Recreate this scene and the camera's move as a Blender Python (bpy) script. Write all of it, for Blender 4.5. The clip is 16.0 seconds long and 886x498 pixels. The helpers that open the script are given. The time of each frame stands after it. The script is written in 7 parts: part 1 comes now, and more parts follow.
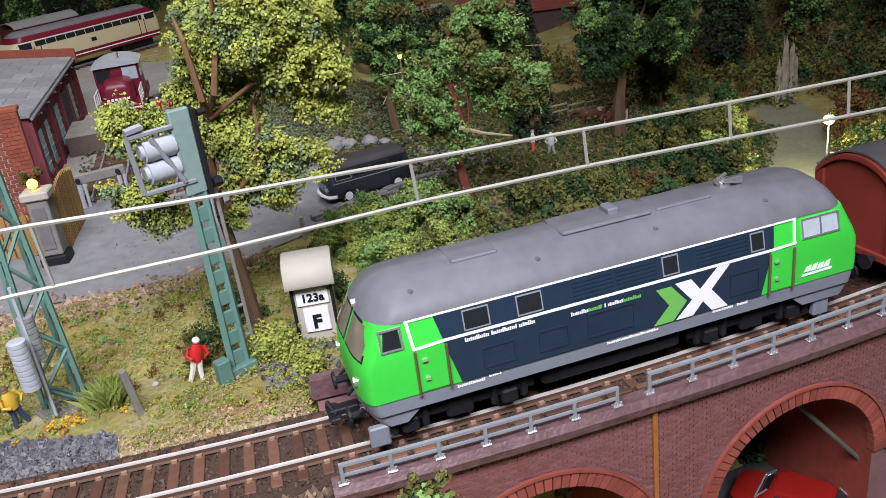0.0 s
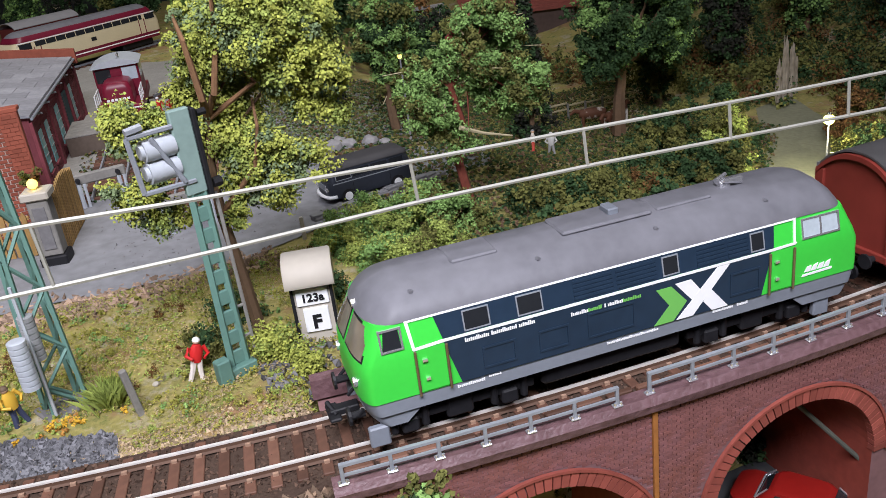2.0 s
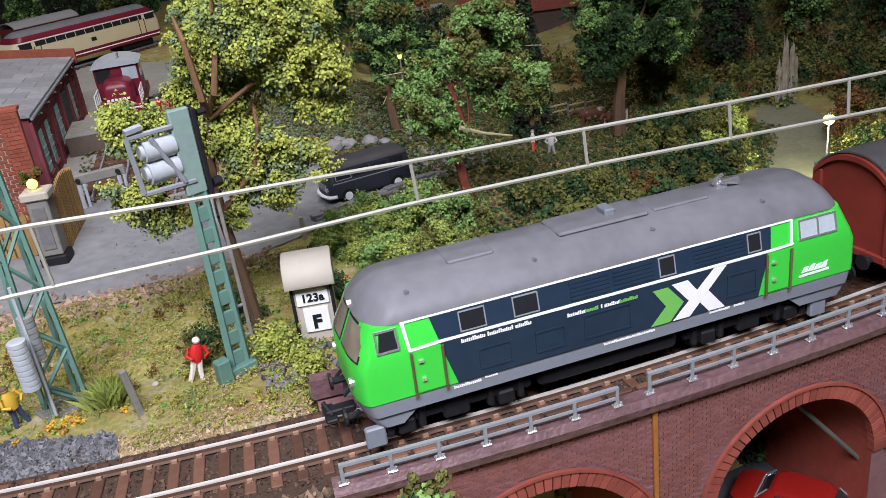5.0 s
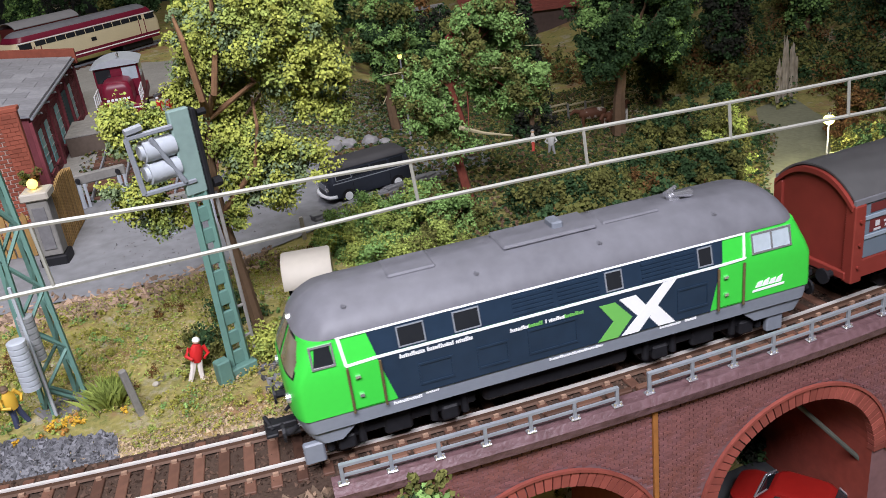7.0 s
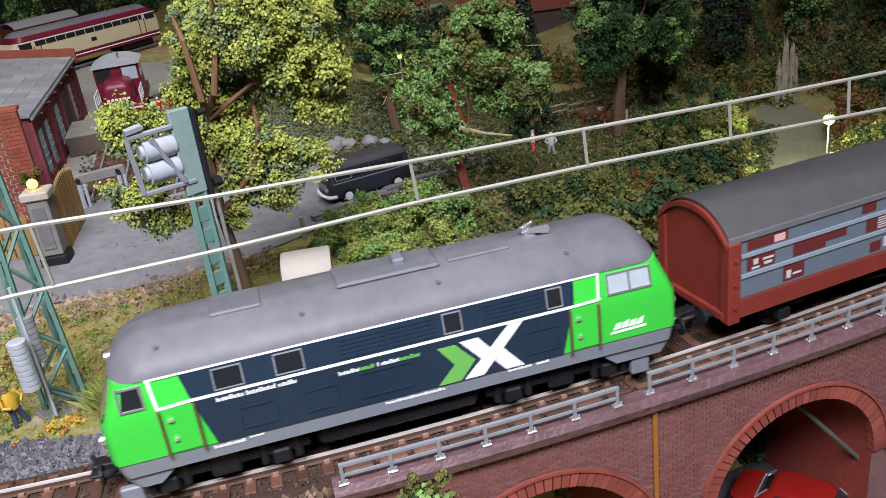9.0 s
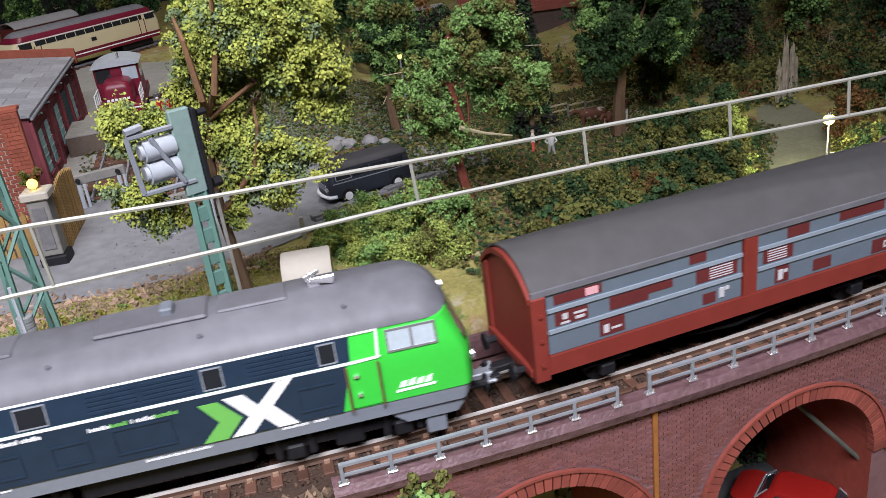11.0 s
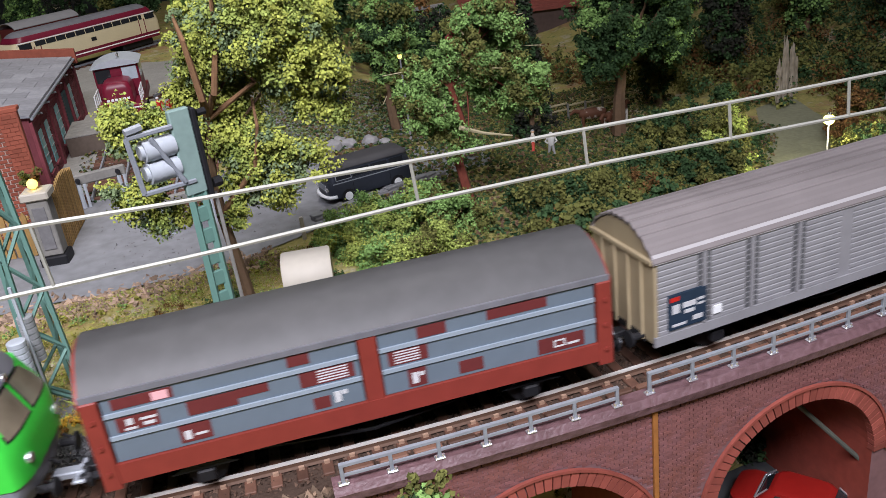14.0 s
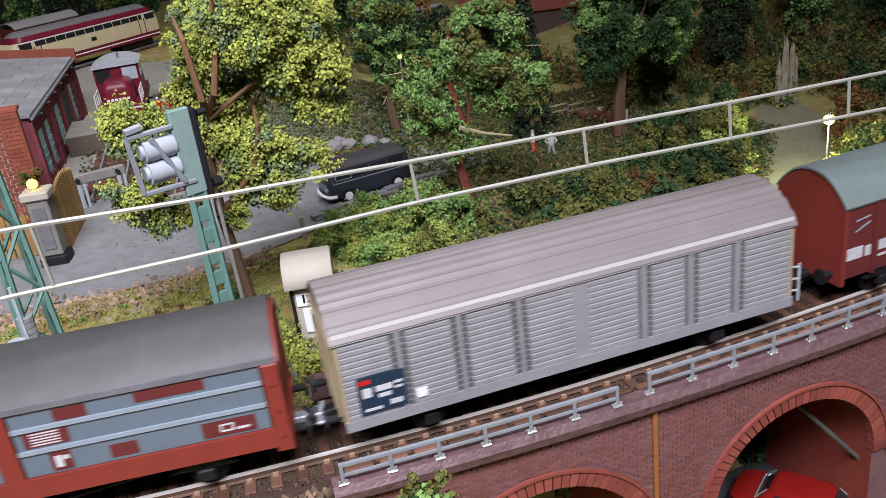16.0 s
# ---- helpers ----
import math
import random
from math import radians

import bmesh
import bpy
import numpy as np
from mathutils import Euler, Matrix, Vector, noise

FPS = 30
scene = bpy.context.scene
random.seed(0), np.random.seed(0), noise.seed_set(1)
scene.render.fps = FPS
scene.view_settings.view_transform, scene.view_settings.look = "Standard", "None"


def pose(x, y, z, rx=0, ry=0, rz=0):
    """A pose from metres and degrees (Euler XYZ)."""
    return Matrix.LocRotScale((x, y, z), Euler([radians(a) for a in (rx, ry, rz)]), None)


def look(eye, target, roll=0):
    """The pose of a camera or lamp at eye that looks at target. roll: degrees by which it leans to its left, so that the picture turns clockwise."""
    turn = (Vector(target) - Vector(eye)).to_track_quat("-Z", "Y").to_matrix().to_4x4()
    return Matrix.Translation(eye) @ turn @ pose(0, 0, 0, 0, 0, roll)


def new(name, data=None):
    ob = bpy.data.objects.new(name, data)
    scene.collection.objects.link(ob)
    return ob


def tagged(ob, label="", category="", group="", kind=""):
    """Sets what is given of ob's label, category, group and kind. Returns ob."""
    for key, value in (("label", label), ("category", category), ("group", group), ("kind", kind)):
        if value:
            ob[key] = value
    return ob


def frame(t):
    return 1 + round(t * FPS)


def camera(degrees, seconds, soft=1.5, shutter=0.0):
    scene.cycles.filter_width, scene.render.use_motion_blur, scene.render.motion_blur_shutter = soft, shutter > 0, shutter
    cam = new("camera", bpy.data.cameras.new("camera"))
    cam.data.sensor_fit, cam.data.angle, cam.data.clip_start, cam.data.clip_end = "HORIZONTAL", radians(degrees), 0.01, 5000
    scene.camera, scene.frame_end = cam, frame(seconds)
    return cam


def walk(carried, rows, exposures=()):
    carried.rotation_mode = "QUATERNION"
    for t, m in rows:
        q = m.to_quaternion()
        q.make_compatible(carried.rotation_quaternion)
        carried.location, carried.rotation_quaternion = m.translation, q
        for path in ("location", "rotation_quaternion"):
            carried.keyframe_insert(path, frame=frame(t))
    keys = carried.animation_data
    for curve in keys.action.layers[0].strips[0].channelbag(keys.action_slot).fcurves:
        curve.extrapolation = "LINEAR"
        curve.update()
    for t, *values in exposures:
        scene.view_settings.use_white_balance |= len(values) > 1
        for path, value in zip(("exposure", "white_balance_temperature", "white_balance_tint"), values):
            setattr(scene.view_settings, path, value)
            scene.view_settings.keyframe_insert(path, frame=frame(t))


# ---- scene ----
# A model railway in the scale 1:87. Lengths below are in metres of the original; K brings them to the model.
K = 1 / 87.0


def spot(x, y, z, rx=0, ry=0, rz=0):
    return pose(x * K, y * K, z * K, rx, ry, rz)


cam = camera(55.19, 16.0, soft=0.8, shutter=0.8)
EYE = spot(-9.8605, -16.9687, 12.5185, 66.096, 6.7484, -22.758)
walk(cam, [(0, EYE), (16, EYE)], exposures=[(0, -0.1), (16, -0.1)])

# ---- light ----
world = bpy.data.worlds.new("room_light")
scene.world = world
world.use_nodes = True
world.node_tree.nodes["Background"].inputs[0].default_value = (0.9, 0.95, 1.0, 1)
world.node_tree.nodes["Background"].inputs[1].default_value = 0.01


def area_lamp(name, eye, target, size, power, color, spread=180):
    data = bpy.data.lights.new(name, "AREA")
    data.shape, data.size, data.size_y = "RECTANGLE", size[0], size[1]
    data.energy, data.color, data.spread = power, color, radians(spread)
    ob = new(name, data)
    ob.matrix_world = look(eye, target)
    return ob


# Added unseen main light, hung low near the camera so the back falls darker.
area_lamp("added_area_light", (-0.26, -0.46, 0.66), (-0.15, 0.04, 0.0), (0.5, 0.22), 6.1, (0.96, 0.95, 1.08), 112)
# Added unseen light over the back, brightening the yard and the shed's side wall.
area_lamp("added_area_light", (0.12, 0.42, 1.2), (-0.2, 0.62, 0.0), (0.6, 0.2), 1.9, (1.0, 0.96, 0.92), 75)

# ---- materials ----


def material(name, color, rough=0.6, metal=0.0, vary=0.25, grain=0.0, scale=6.0, bump=0.0, second=None, spread=0.5, random_tone=0.0,
             island=0.0, emit=0.0, spec=0.3):
    """A surface with two scales of variation: broad stains and fine grain, sized in metres of the original."""
    m = bpy.data.materials.new(name)
    m.use_nodes = True
    nt = m.node_tree
    bs = nt.nodes["Principled BSDF"]
    bs.inputs["Roughness"].default_value, bs.inputs["Metallic"].default_value = rough, metal
    bs.inputs["Specular IOR Level"].default_value = spec
    co = nt.nodes.new("ShaderNodeTexCoord")
    big = nt.nodes.new("ShaderNodeTexNoise")
    big.inputs["Scale"].default_value = 87.0 * scale / 8
    big.inputs["Detail"].default_value = 4
    fine = nt.nodes.new("ShaderNodeTexNoise")
    fine.inputs["Scale"].default_value = 87.0 * scale
    fine.inputs["Detail"].default_value = 5
    nt.links.new(co.outputs["Object"], big.inputs["Vector"])
    nt.links.new(co.outputs["Object"], fine.inputs["Vector"])
    add = nt.nodes.new("ShaderNodeMath")
    add.operation = "ADD"
    nt.links.new(big.outputs["Fac"], add.inputs[0])
    nt.links.new(fine.outputs["Fac"], add.inputs[1])
    ramp = nt.nodes.new("ShaderNodeValToRGB")
    c = np.array(color[:3])
    lo, hi = c * (1 - vary), np.minimum(c * (1 + vary), 1.0)
    if second is not None:
        lo, hi = np.array(second[:3]), c
    ramp.color_ramp.elements[0].position, ramp.color_ramp.elements[1].position = 0.5 - spread / 2, 0.5 + spread / 2
    ramp.color_ramp.elements[0].color, ramp.color_ramp.elements[1].color = (*lo, 1), (*hi, 1)
    half = nt.nodes.new("ShaderNodeMath")
    half.operation = "MULTIPLY"
    half.inputs[1].default_value = 0.5
    nt.links.new(add.outputs[0], half.inputs[0])
    nt.links.new(half.outputs[0], ramp.inputs["Fac"])
    out = ramp.outputs["Color"]
    if random_tone or island:
        src = nt.nodes.new("ShaderNodeObjectInfo").outputs["Random"] if random_tone else nt.nodes.new("ShaderNodeNewGeometry").outputs["Random Per Island"]
        amount = random_tone or island
        mp = nt.nodes.new("ShaderNodeMapRange")
        mp.inputs["To Min"].default_value, mp.inputs["To Max"].default_value = 1 - amount, 1 + amount
        nt.links.new(src, mp.inputs["Value"])
        mx = nt.nodes.new("ShaderNodeVectorMath")
        mx.operation = "SCALE"
        nt.links.new(out, mx.inputs[0])
        nt.links.new(mp.outputs["Result"], mx.inputs["Scale"])
        out = mx.outputs["Vector"]
    nt.links.new(out, bs.inputs["Base Color"])
    if bump:
        bp = nt.nodes.new("ShaderNodeBump")
        bp.inputs["Strength"].default_value = min(1.0, bump)
        bp.inputs["Distance"].default_value = 0.05 * K
        nt.links.new(fine.outputs["Fac"], bp.inputs["Height"])
        nt.links.new(bp.outputs["Normal"], bs.inputs["Normal"])
    if emit:
        bs.inputs["Emission Color"].default_value = (*color[:3], 1)
        bs.inputs["Emission Strength"].default_value = emit
    return m


def glass(name, color, rough=0.05, alpha=1.0):
    m = material(name, color, rough, vary=0.05, spec=0.6)
    return m


GROUND = material("scatter_grass", (0.26, 0.22, 0.07), 0.95, scale=5, bump=0.8, second=(0.13, 0.12, 0.03))
EARTH = material("brown_earth", (0.22, 0.17, 0.11), 0.95, scale=4, bump=0.8)
BALLAST = material("ballast_brown", (0.07, 0.043, 0.03), 0.9, scale=8, bump=1.0, island=0.5)
SLEEPER = material("sleeper_brown", (0.12, 0.058, 0.038), 0.65, scale=6, random_tone=0.4)
RAIL_SIDE = material("rusty_rail", (0.10, 0.055, 0.035), 0.7, scale=6)
RAIL_TOP = material("polished_rail", (0.80, 0.77, 0.72), 0.3, 0.35, vary=0.1)
BRICK = material("red_brick", (0.205, 0.098, 0.108), 0.75, scale=2.5, second=(0.18, 0.064, 0.045), random_tone=0.14, bump=0.4)
MORTAR = material("brick_mortar", (0.20, 0.105, 0.105), 0.85, scale=4)
STONE = material("violet_brown_stone", (0.20, 0.115, 0.125), 0.5, scale=5, bump=1.0, second=(0.075, 0.035, 0.035), spec=0.4)
STEEL_GREY = material("grey_painted_metal", (0.29, 0.31, 0.34), 0.4, 0.2, vary=0.15)
GREEN_PAINT = material("bright_green_paint", (0.05, 0.60, 0.06), 0.35, vary=0.05)
NAVY = material("dark_navy_paint", (0.017, 0.033, 0.058), 0.38, vary=0.18, scale=3)
ROOF_GREY = material("roof_grey_paint", (0.155, 0.155, 0.17), 0.5, vary=0.25, scale=2.2)
FRAME_GREY = material("frame_grey_paint", (0.20, 0.22, 0.25), 0.45, vary=0.1)
BLACK = material("black_underframe", (0.012, 0.012, 0.014), 0.6, vary=0.4)
WORN_WHITE = material("worn_white_print", (0.55, 0.55, 0.56), 0.6, vary=0.2, scale=20)
WHITE = material("white_print", (0.85, 0.86, 0.86), 0.5, vary=0.04)
OXIDE = material("oxide_red", (0.22, 0.035, 0.025), 0.5, vary=0.15, scale=2)
SLATE = material("blue_grey_panel", (0.13, 0.165, 0.20), 0.5, vary=0.1, scale=2)
WAGON_ROOF = material("dark_wagon_roof", (0.082, 0.08, 0.079), 0.5, vary=0.2, scale=2)
SILVER = material("weathered_silver", (0.275, 0.27, 0.28), 0.55, 0.0, vary=0.16, scale=1.5)
MAST_GREEN = material("mast_green", (0.12, 0.23, 0.19), 0.5, vary=0.12)
WIRE = material("pale_wire", (0.36, 0.355, 0.31), 0.5, 0.2, vary=0.1)

# ---- mesh helpers ----


def part(name, bm, mat, parent=None, label="", smooth=False, at=None):
    """Links a bmesh, drawn in metres of the original, as one mesh object under a thing or part."""
    bm.transform(Matrix.Scale(K, 4))
    me = bpy.data.meshes.new(name)
    bm.normal_update()
    bm.to_mesh(me)
    bm.free()
    mats = mat if isinstance(mat, (list, tuple)) else [mat]
    for one in mats:
        me.materials.append(one)
    if smooth:
        for poly in me.polygons:
            poly.use_smooth = True
        me.set_sharp_from_angle(angle=radians(40))
    ob = new(name, me)
    ob.parent = parent
    if at is not None:
        ob.matrix_basis = at
    if label:
        tagged(ob, label)
    return ob


def thing(name, label, category, x=0, y=0, z=0, rz=0, group="", kind="", rx=0, ry=0):
    ob = new(name)
    ob.empty_display_size = 0.01
    ob.matrix_basis = spot(x, y, z, rx, ry, rz)
    return tagged(ob, label, category, group, kind)


def box(bm, x0, x1, y0, y1, z0, z1, bevel=0.0, mi=0):
    r = bmesh.ops.create_cube(bm, size=1.0)
    vs = r["verts"]
    for v in vs:
        v.co = Vector(((x0 + x1) / 2 + v.co.x * (x1 - x0), (y0 + y1) / 2 + v.co.y * (y1 - y0), (z0 + z1) / 2 + v.co.z * (z1 - z0)))
    faces = {f for v in vs for f in v.link_faces}
    for f in faces:
        f.material_index = mi
    if bevel:
        es = list({e for v in vs for e in v.link_edges})
        out = bmesh.ops.bevel(bm, geom=es, offset=bevel, segments=1, affect="EDGES", profile=0.5)
        for f in out["faces"]:
            f.material_index = mi
    return bm


def cyl(bm, a, b, r, seg=8, r2=None, mi=0):
    a, b = Vector(a), Vector(b)
    d = b - a
    m = Matrix.Translation((a + b) / 2) @ d.to_track_quat("Z", "Y").to_matrix().to_4x4()
    out = bmesh.ops.create_cone(bm, cap_ends=True, segments=seg, radius1=r, radius2=r if r2 is None else r2, depth=d.length, matrix=m)
    for f in {f for v in out["verts"] for f in v.link_faces}:
        f.material_index = mi
    return bm


def loft(bm, rings, close=True, caps=True, mi=0):
    """Joins rings of points, each of the same count, into a skin."""
    vs = [[bm.verts.new(p) for p in ring] for ring in rings]
    n = len(vs[0])
    for a, b in zip(vs, vs[1:]):
        for i in range(n if close else n - 1):
            j = (i + 1) % n
            bm.faces.new((a[i], a[j], b[j], b[i])).material_index = mi
    if caps and close:
        bm.faces.new(list(reversed(vs[0]))).material_index = mi
        bm.faces.new(vs[-1]).material_index = mi
    bmesh.ops.recalc_face_normals(bm, faces=bm.faces[:])
    return bm


def prism(bm, outline, y0, y1, mi=0):
    """An outline in x, z drawn out from y0 to y1."""
    a = [bm.verts.new((x, y0, z)) for x, z in outline]
    b = [bm.verts.new((x, y1, z)) for x, z in outline]
    n = len(outline)
    fs = [bm.faces.new(a), bm.faces.new(list(reversed(b)))]
    for i in range(n):
        fs.append(bm.faces.new((a[(i + 1) % n], a[i], b[i], b[(i + 1) % n])))
    for f in fs:
        f.material_index = mi
    bmesh.ops.recalc_face_normals(bm, faces=fs)
    return bm


# ---- the line of the track ----
BEND, RADIUS = 7.96, 108.33


def line_at(s, off=0.0):
    """The place on the track's centreline at s metres along it, off metres to its far side, and its heading in degrees."""
    if s >= BEND:
        return s, off, 0.0
    a = (BEND - s) / RADIUS
    return BEND - (RADIUS - off) * math.sin(a), RADIUS - (RADIUS - off) * math.cos(a), -math.degrees(a)


def riding(s, half):
    """The pose of a vehicle whose wheels stand half metres before and behind s."""
    ax, ay, _ = line_at(s - half)
    bx, by, _ = line_at(s + half)
    return spot((ax + bx) / 2, (ay + by) / 2, 0, 0, 0, math.degrees(math.atan2(by - ay, bx - ax)))


RUN = [(0, 0), (4.2, 0), (4.7, -0.03), (5.2, -0.16), (5.8, -0.5), (6.3, -0.9), (6.5, -1.069), (7, -1.552), (7.5, -2.333), (8, -3.376), (8.5, -4.504),
       (9, -5.642), (9.6, -7.08), (10.3, -8.95), (11, -11.05), (11.5, -12.54), (12, -14.038), (12.5, -15.549), (13, -17.318), (13.5, -19.183),
       (14, -21.077), (14.5, -22.987), (15, -24.896), (15.5, -26.851), (16, -28.997)]

LEAF_LIME = material("lime_foliage", (0.45, 0.47, 0.10), 0.75, scale=1.2, second=(0.25, 0.29, 0.06), island=0.3, spec=0.08)
LEAF_FRESH = material("fresh_green_foliage", (0.26, 0.41, 0.12), 0.75, scale=1.2, second=(0.10, 0.19, 0.055), island=0.35, spec=0.08)
LEAF_DARK = material("dark_green_foliage", (0.055, 0.10, 0.04), 0.8, scale=2, second=(0.018, 0.04, 0.015), island=0.4, spec=0.08)
LEAF_OLIVE = material("olive_foliage", (0.19, 0.19, 0.055), 0.8, scale=2, second=(0.05, 0.055, 0.016), island=0.4, spec=0.08)
LEAF_BUSH = material("yellow_green_foliage", (0.38, 0.44, 0.11), 0.75, scale=2, second=(0.18, 0.24, 0.055), island=0.35, spec=0.08)
LEAF_CONIFER = material("blackish_conifer_foliage", (0.022, 0.035, 0.022), 0.85, scale=2, second=(0.03, 0.022, 0.02), island=0.4, spec=0.08)
LEAF_RUST = material("rust_brown_foliage", (0.16, 0.085, 0.03), 0.85, scale=2, second=(0.10, 0.05, 0.02), island=0.4, spec=0.08)
LEAF_GREY = material("grey_green_foliage", (0.22, 0.28, 0.14), 0.8, scale=1.2, second=(0.12, 0.17, 0.08), island=0.25, spec=0.08)
BARK = material("grey_brown_bark", (0.13, 0.08, 0.045), 0.85, scale=5, bump=0.6)
BARK_RED = material("reddish_bark", (0.16, 0.04, 0.025), 0.75, scale=5, bump=0.4)
BARK_TAN = material("tan_bark", (0.24, 0.13, 0.06), 0.85, scale=4, second=(0.12, 0.065, 0.035), bump=0.6)
BARK_PALE = material("pale_twig", (0.42, 0.36, 0.22), 0.8, scale=5)
ASPHALT = material("grey_road_surface", (0.28, 0.285, 0.30), 0.9, scale=2, bump=0.5, second=(0.16, 0.16, 0.165))
GRAVEL = material("grey_gravel", (0.27, 0.26, 0.24), 0.9, scale=5, bump=0.6)
STONES = material("grey_stones", (0.17, 0.165, 0.165), 0.85, scale=5, bump=0.5, island=0.5)
DARK_STONES = material("dark_ballast_stones", (0.14, 0.14, 0.15), 0.85, scale=5, island=0.5)
WHITE_PLASTER = material("off_white_plastic", (0.47, 0.43, 0.36), 0.6, vary=0.08, scale=3)
PALE_INSULATOR = material("pale_weight", (0.42, 0.45, 0.48), 0.4, vary=0.1)
WOOD = material("yellowish_wood", (0.33, 0.20, 0.07), 0.8, scale=6, random_tone=0.25)
WOOD_GREY = material("weathered_grey_wood", (0.22, 0.21, 0.19), 0.8, scale=6)
SLATE_ROOF = material("grey_slate", (0.27, 0.27, 0.29), 0.7, scale=4, random_tone=0.15)
DEEP_BRICK = material("purple_red_brick", (0.19, 0.045, 0.055), 0.75, scale=4, random_tone=0.2)
ORANGE_BRICK = material("orange_red_brick", (0.27, 0.075, 0.045), 0.8, scale=4, random_tone=0.2)
PALE_MORTAR = material("pale_mortar", (0.42, 0.33, 0.28), 0.9, scale=5)
TURQUOISE = material("turquoise_glazing", (0.20, 0.42, 0.43), 0.35, vary=0.15)
CREAM = material("cream_paint", (0.60, 0.52, 0.34), 0.4, vary=0.06)
WINE = material("wine_red_paint", (0.15, 0.012, 0.03), 0.35, vary=0.1)
CRIMSON = material("crimson_paint", (0.17, 0.012, 0.03), 0.35, vary=0.1)
VAN_BLACK = material("dark_blue_black_paint", (0.028, 0.033, 0.045), 0.4, vary=0.15)
PANE = material("dark_window_pane", (0.02, 0.022, 0.025), 0.08, vary=0.1, spec=0.6)
PANE_PALE = material("pale_window_pane", (0.45, 0.52, 0.56), 0.12, vary=0.15, spec=0.6)
RED = material("bright_red_paint", (0.50, 0.02, 0.015), 0.35, vary=0.06)
SKIN = material("figure_flesh", (0.62, 0.38, 0.26), 0.6, vary=0.05)
YELLOW = material("yellow_paint", (0.70, 0.42, 0.04), 0.5, vary=0.08)
CHROME = material("bright_metal", (0.8, 0.8, 0.82), 0.25, 0.8, vary=0.05)
LIT = material("lit_lamp_glass", (1.0, 0.78, 0.08), 0.5, vary=0.02, emit=14.0)
LIT_WARM = material("weak_lamp_glass", (1.0, 0.75, 0.15), 0.5, vary=0.02, emit=2.5)
CHEVRON_GREEN = material("leaf_green_print", (0.16, 0.48, 0.10), 0.45, vary=0.04)
BRASS = material("dull_brass", (0.17, 0.12, 0.06), 0.5, 0.3, vary=0.2)
ROCK = material("layered_rock", (0.42, 0.37, 0.29), 0.9, scale=2, bump=0.9, second=(0.15, 0.12, 0.08))
PATH = material("pale_path", (0.20, 0.20, 0.13), 0.95, scale=4, bump=0.5)
BEIGE = material("beige_end_paint", (0.36, 0.29, 0.18), 0.55, vary=0.12, scale=2)
SILVER_ROOF = material("weathered_ribbed_roof", (0.215, 0.19, 0.185), 0.5, 0.1, vary=0.12, scale=1)
POST_DARK = material("dark_grey_post", (0.20, 0.20, 0.21), 0.5, vary=0.12)
GREEN_GREY = material("green_grey_roof", (0.16, 0.20, 0.19), 0.55, vary=0.1)
MAROON = material("maroon_patch", (0.13, 0.025, 0.025), 0.55, vary=0.12)
PALE_BLUE = material("pale_blue_grey_rib", (0.27, 0.32, 0.37), 0.5, vary=0.08)
PINK = material("pale_pink_plate", (0.75, 0.40, 0.42), 0.5, vary=0.06)
WALL_PAINT = material("room_wall_paint", (0.10, 0.10, 0.10), 0.9, vary=0.05, scale=0.1)



def ground_material():
    """Grass scatter: yellow, olive and rust patches over fine flock grain."""
    m = material("mixed_ground_scatter", (0.40, 0.34, 0.12), 0.95, scale=6, bump=1.0, second=(0.17, 0.16, 0.045))
    nt = m.node_tree
    bs = nt.nodes["Principled BSDF"]
    base = bs.inputs["Base Color"].links[0].from_socket
    co = nt.nodes.new("ShaderNodeTexCoord")
    for scale, lo, hi, color in ((0.35, 0.52, 0.62, (0.27, 0.16, 0.08)), (0.6, 0.54, 0.66, (0.38, 0.34, 0.25)), (1.1, 0.56, 0.66, (0.11, 0.15, 0.035))):
        nz = nt.nodes.new("ShaderNodeTexNoise")
        nz.inputs["Scale"].default_value = 87 * scale
        nz.inputs["Detail"].default_value = 7
        nz.inputs["Roughness"].default_value = 0.7
        nt.links.new(co.outputs["Object"], nz.inputs["Vector"])
        mp = nt.nodes.new("ShaderNodeMapRange")
        mp.inputs["From Min"].default_value, mp.inputs["From Max"].default_value = lo, hi
        nt.links.new(nz.outputs["Fac"], mp.inputs["Value"])
        mx = nt.nodes.new("ShaderNodeMix")
        mx.data_type = "RGBA"
        nt.links.new(mp.outputs["Result"], mx.inputs["Factor"])
        nt.links.new(base, mx.inputs["A"])
        mx.inputs["B"].default_value = (*color, 1)
        base = mx.outputs["Result"]
    nt.links.new(base, bs.inputs["Base Color"])
    return m


GROUND = ground_material()

# ---- unseen room added round the layout, dark-walled to keep bounced light low ----
for nm, (x0, x1, y0, y1, z0, z1) in (("floor", (-2.6, 3.0, -2.6, 3.0, -1.15, -1.1)), ("ceiling", (-2.6, 3.0, -2.6, 3.0, 1.5, 1.55)),
                                     ("wall_north", (-2.6, 3.0, 3.0, 3.1, -1.1, 1.5)), ("wall_south", (-2.6, 3.0, -2.7, -2.6, -1.1, 1.5)),
                                     ("wall_east", (3.0, 3.1, -2.6, 3.0, -1.1, 1.5)), ("wall_west", (-2.7, -2.6, -2.6, 3.0, -1.1, 1.5))):
    bm = bmesh.new()
    box(bm, *[v / K for v in (x0, x1, y0, y1, z0, z1)])
    tagged(part(nm, bm, WALL_PAINT), "plain grey painted " + nm.split("_")[0] + " of the unseen layout room", nm.split("_")[0], kind="structure")

# ---- ground ----


def ease(a, b, x):
    t = min(1.0, max(0.0, (x - a) / (b - a)))
    return t * t * (3 - 2 * t)


def offset_of(x, y):
    return RADIUS - math.hypot(x - BEND, y - RADIUS) if x < BEND else y


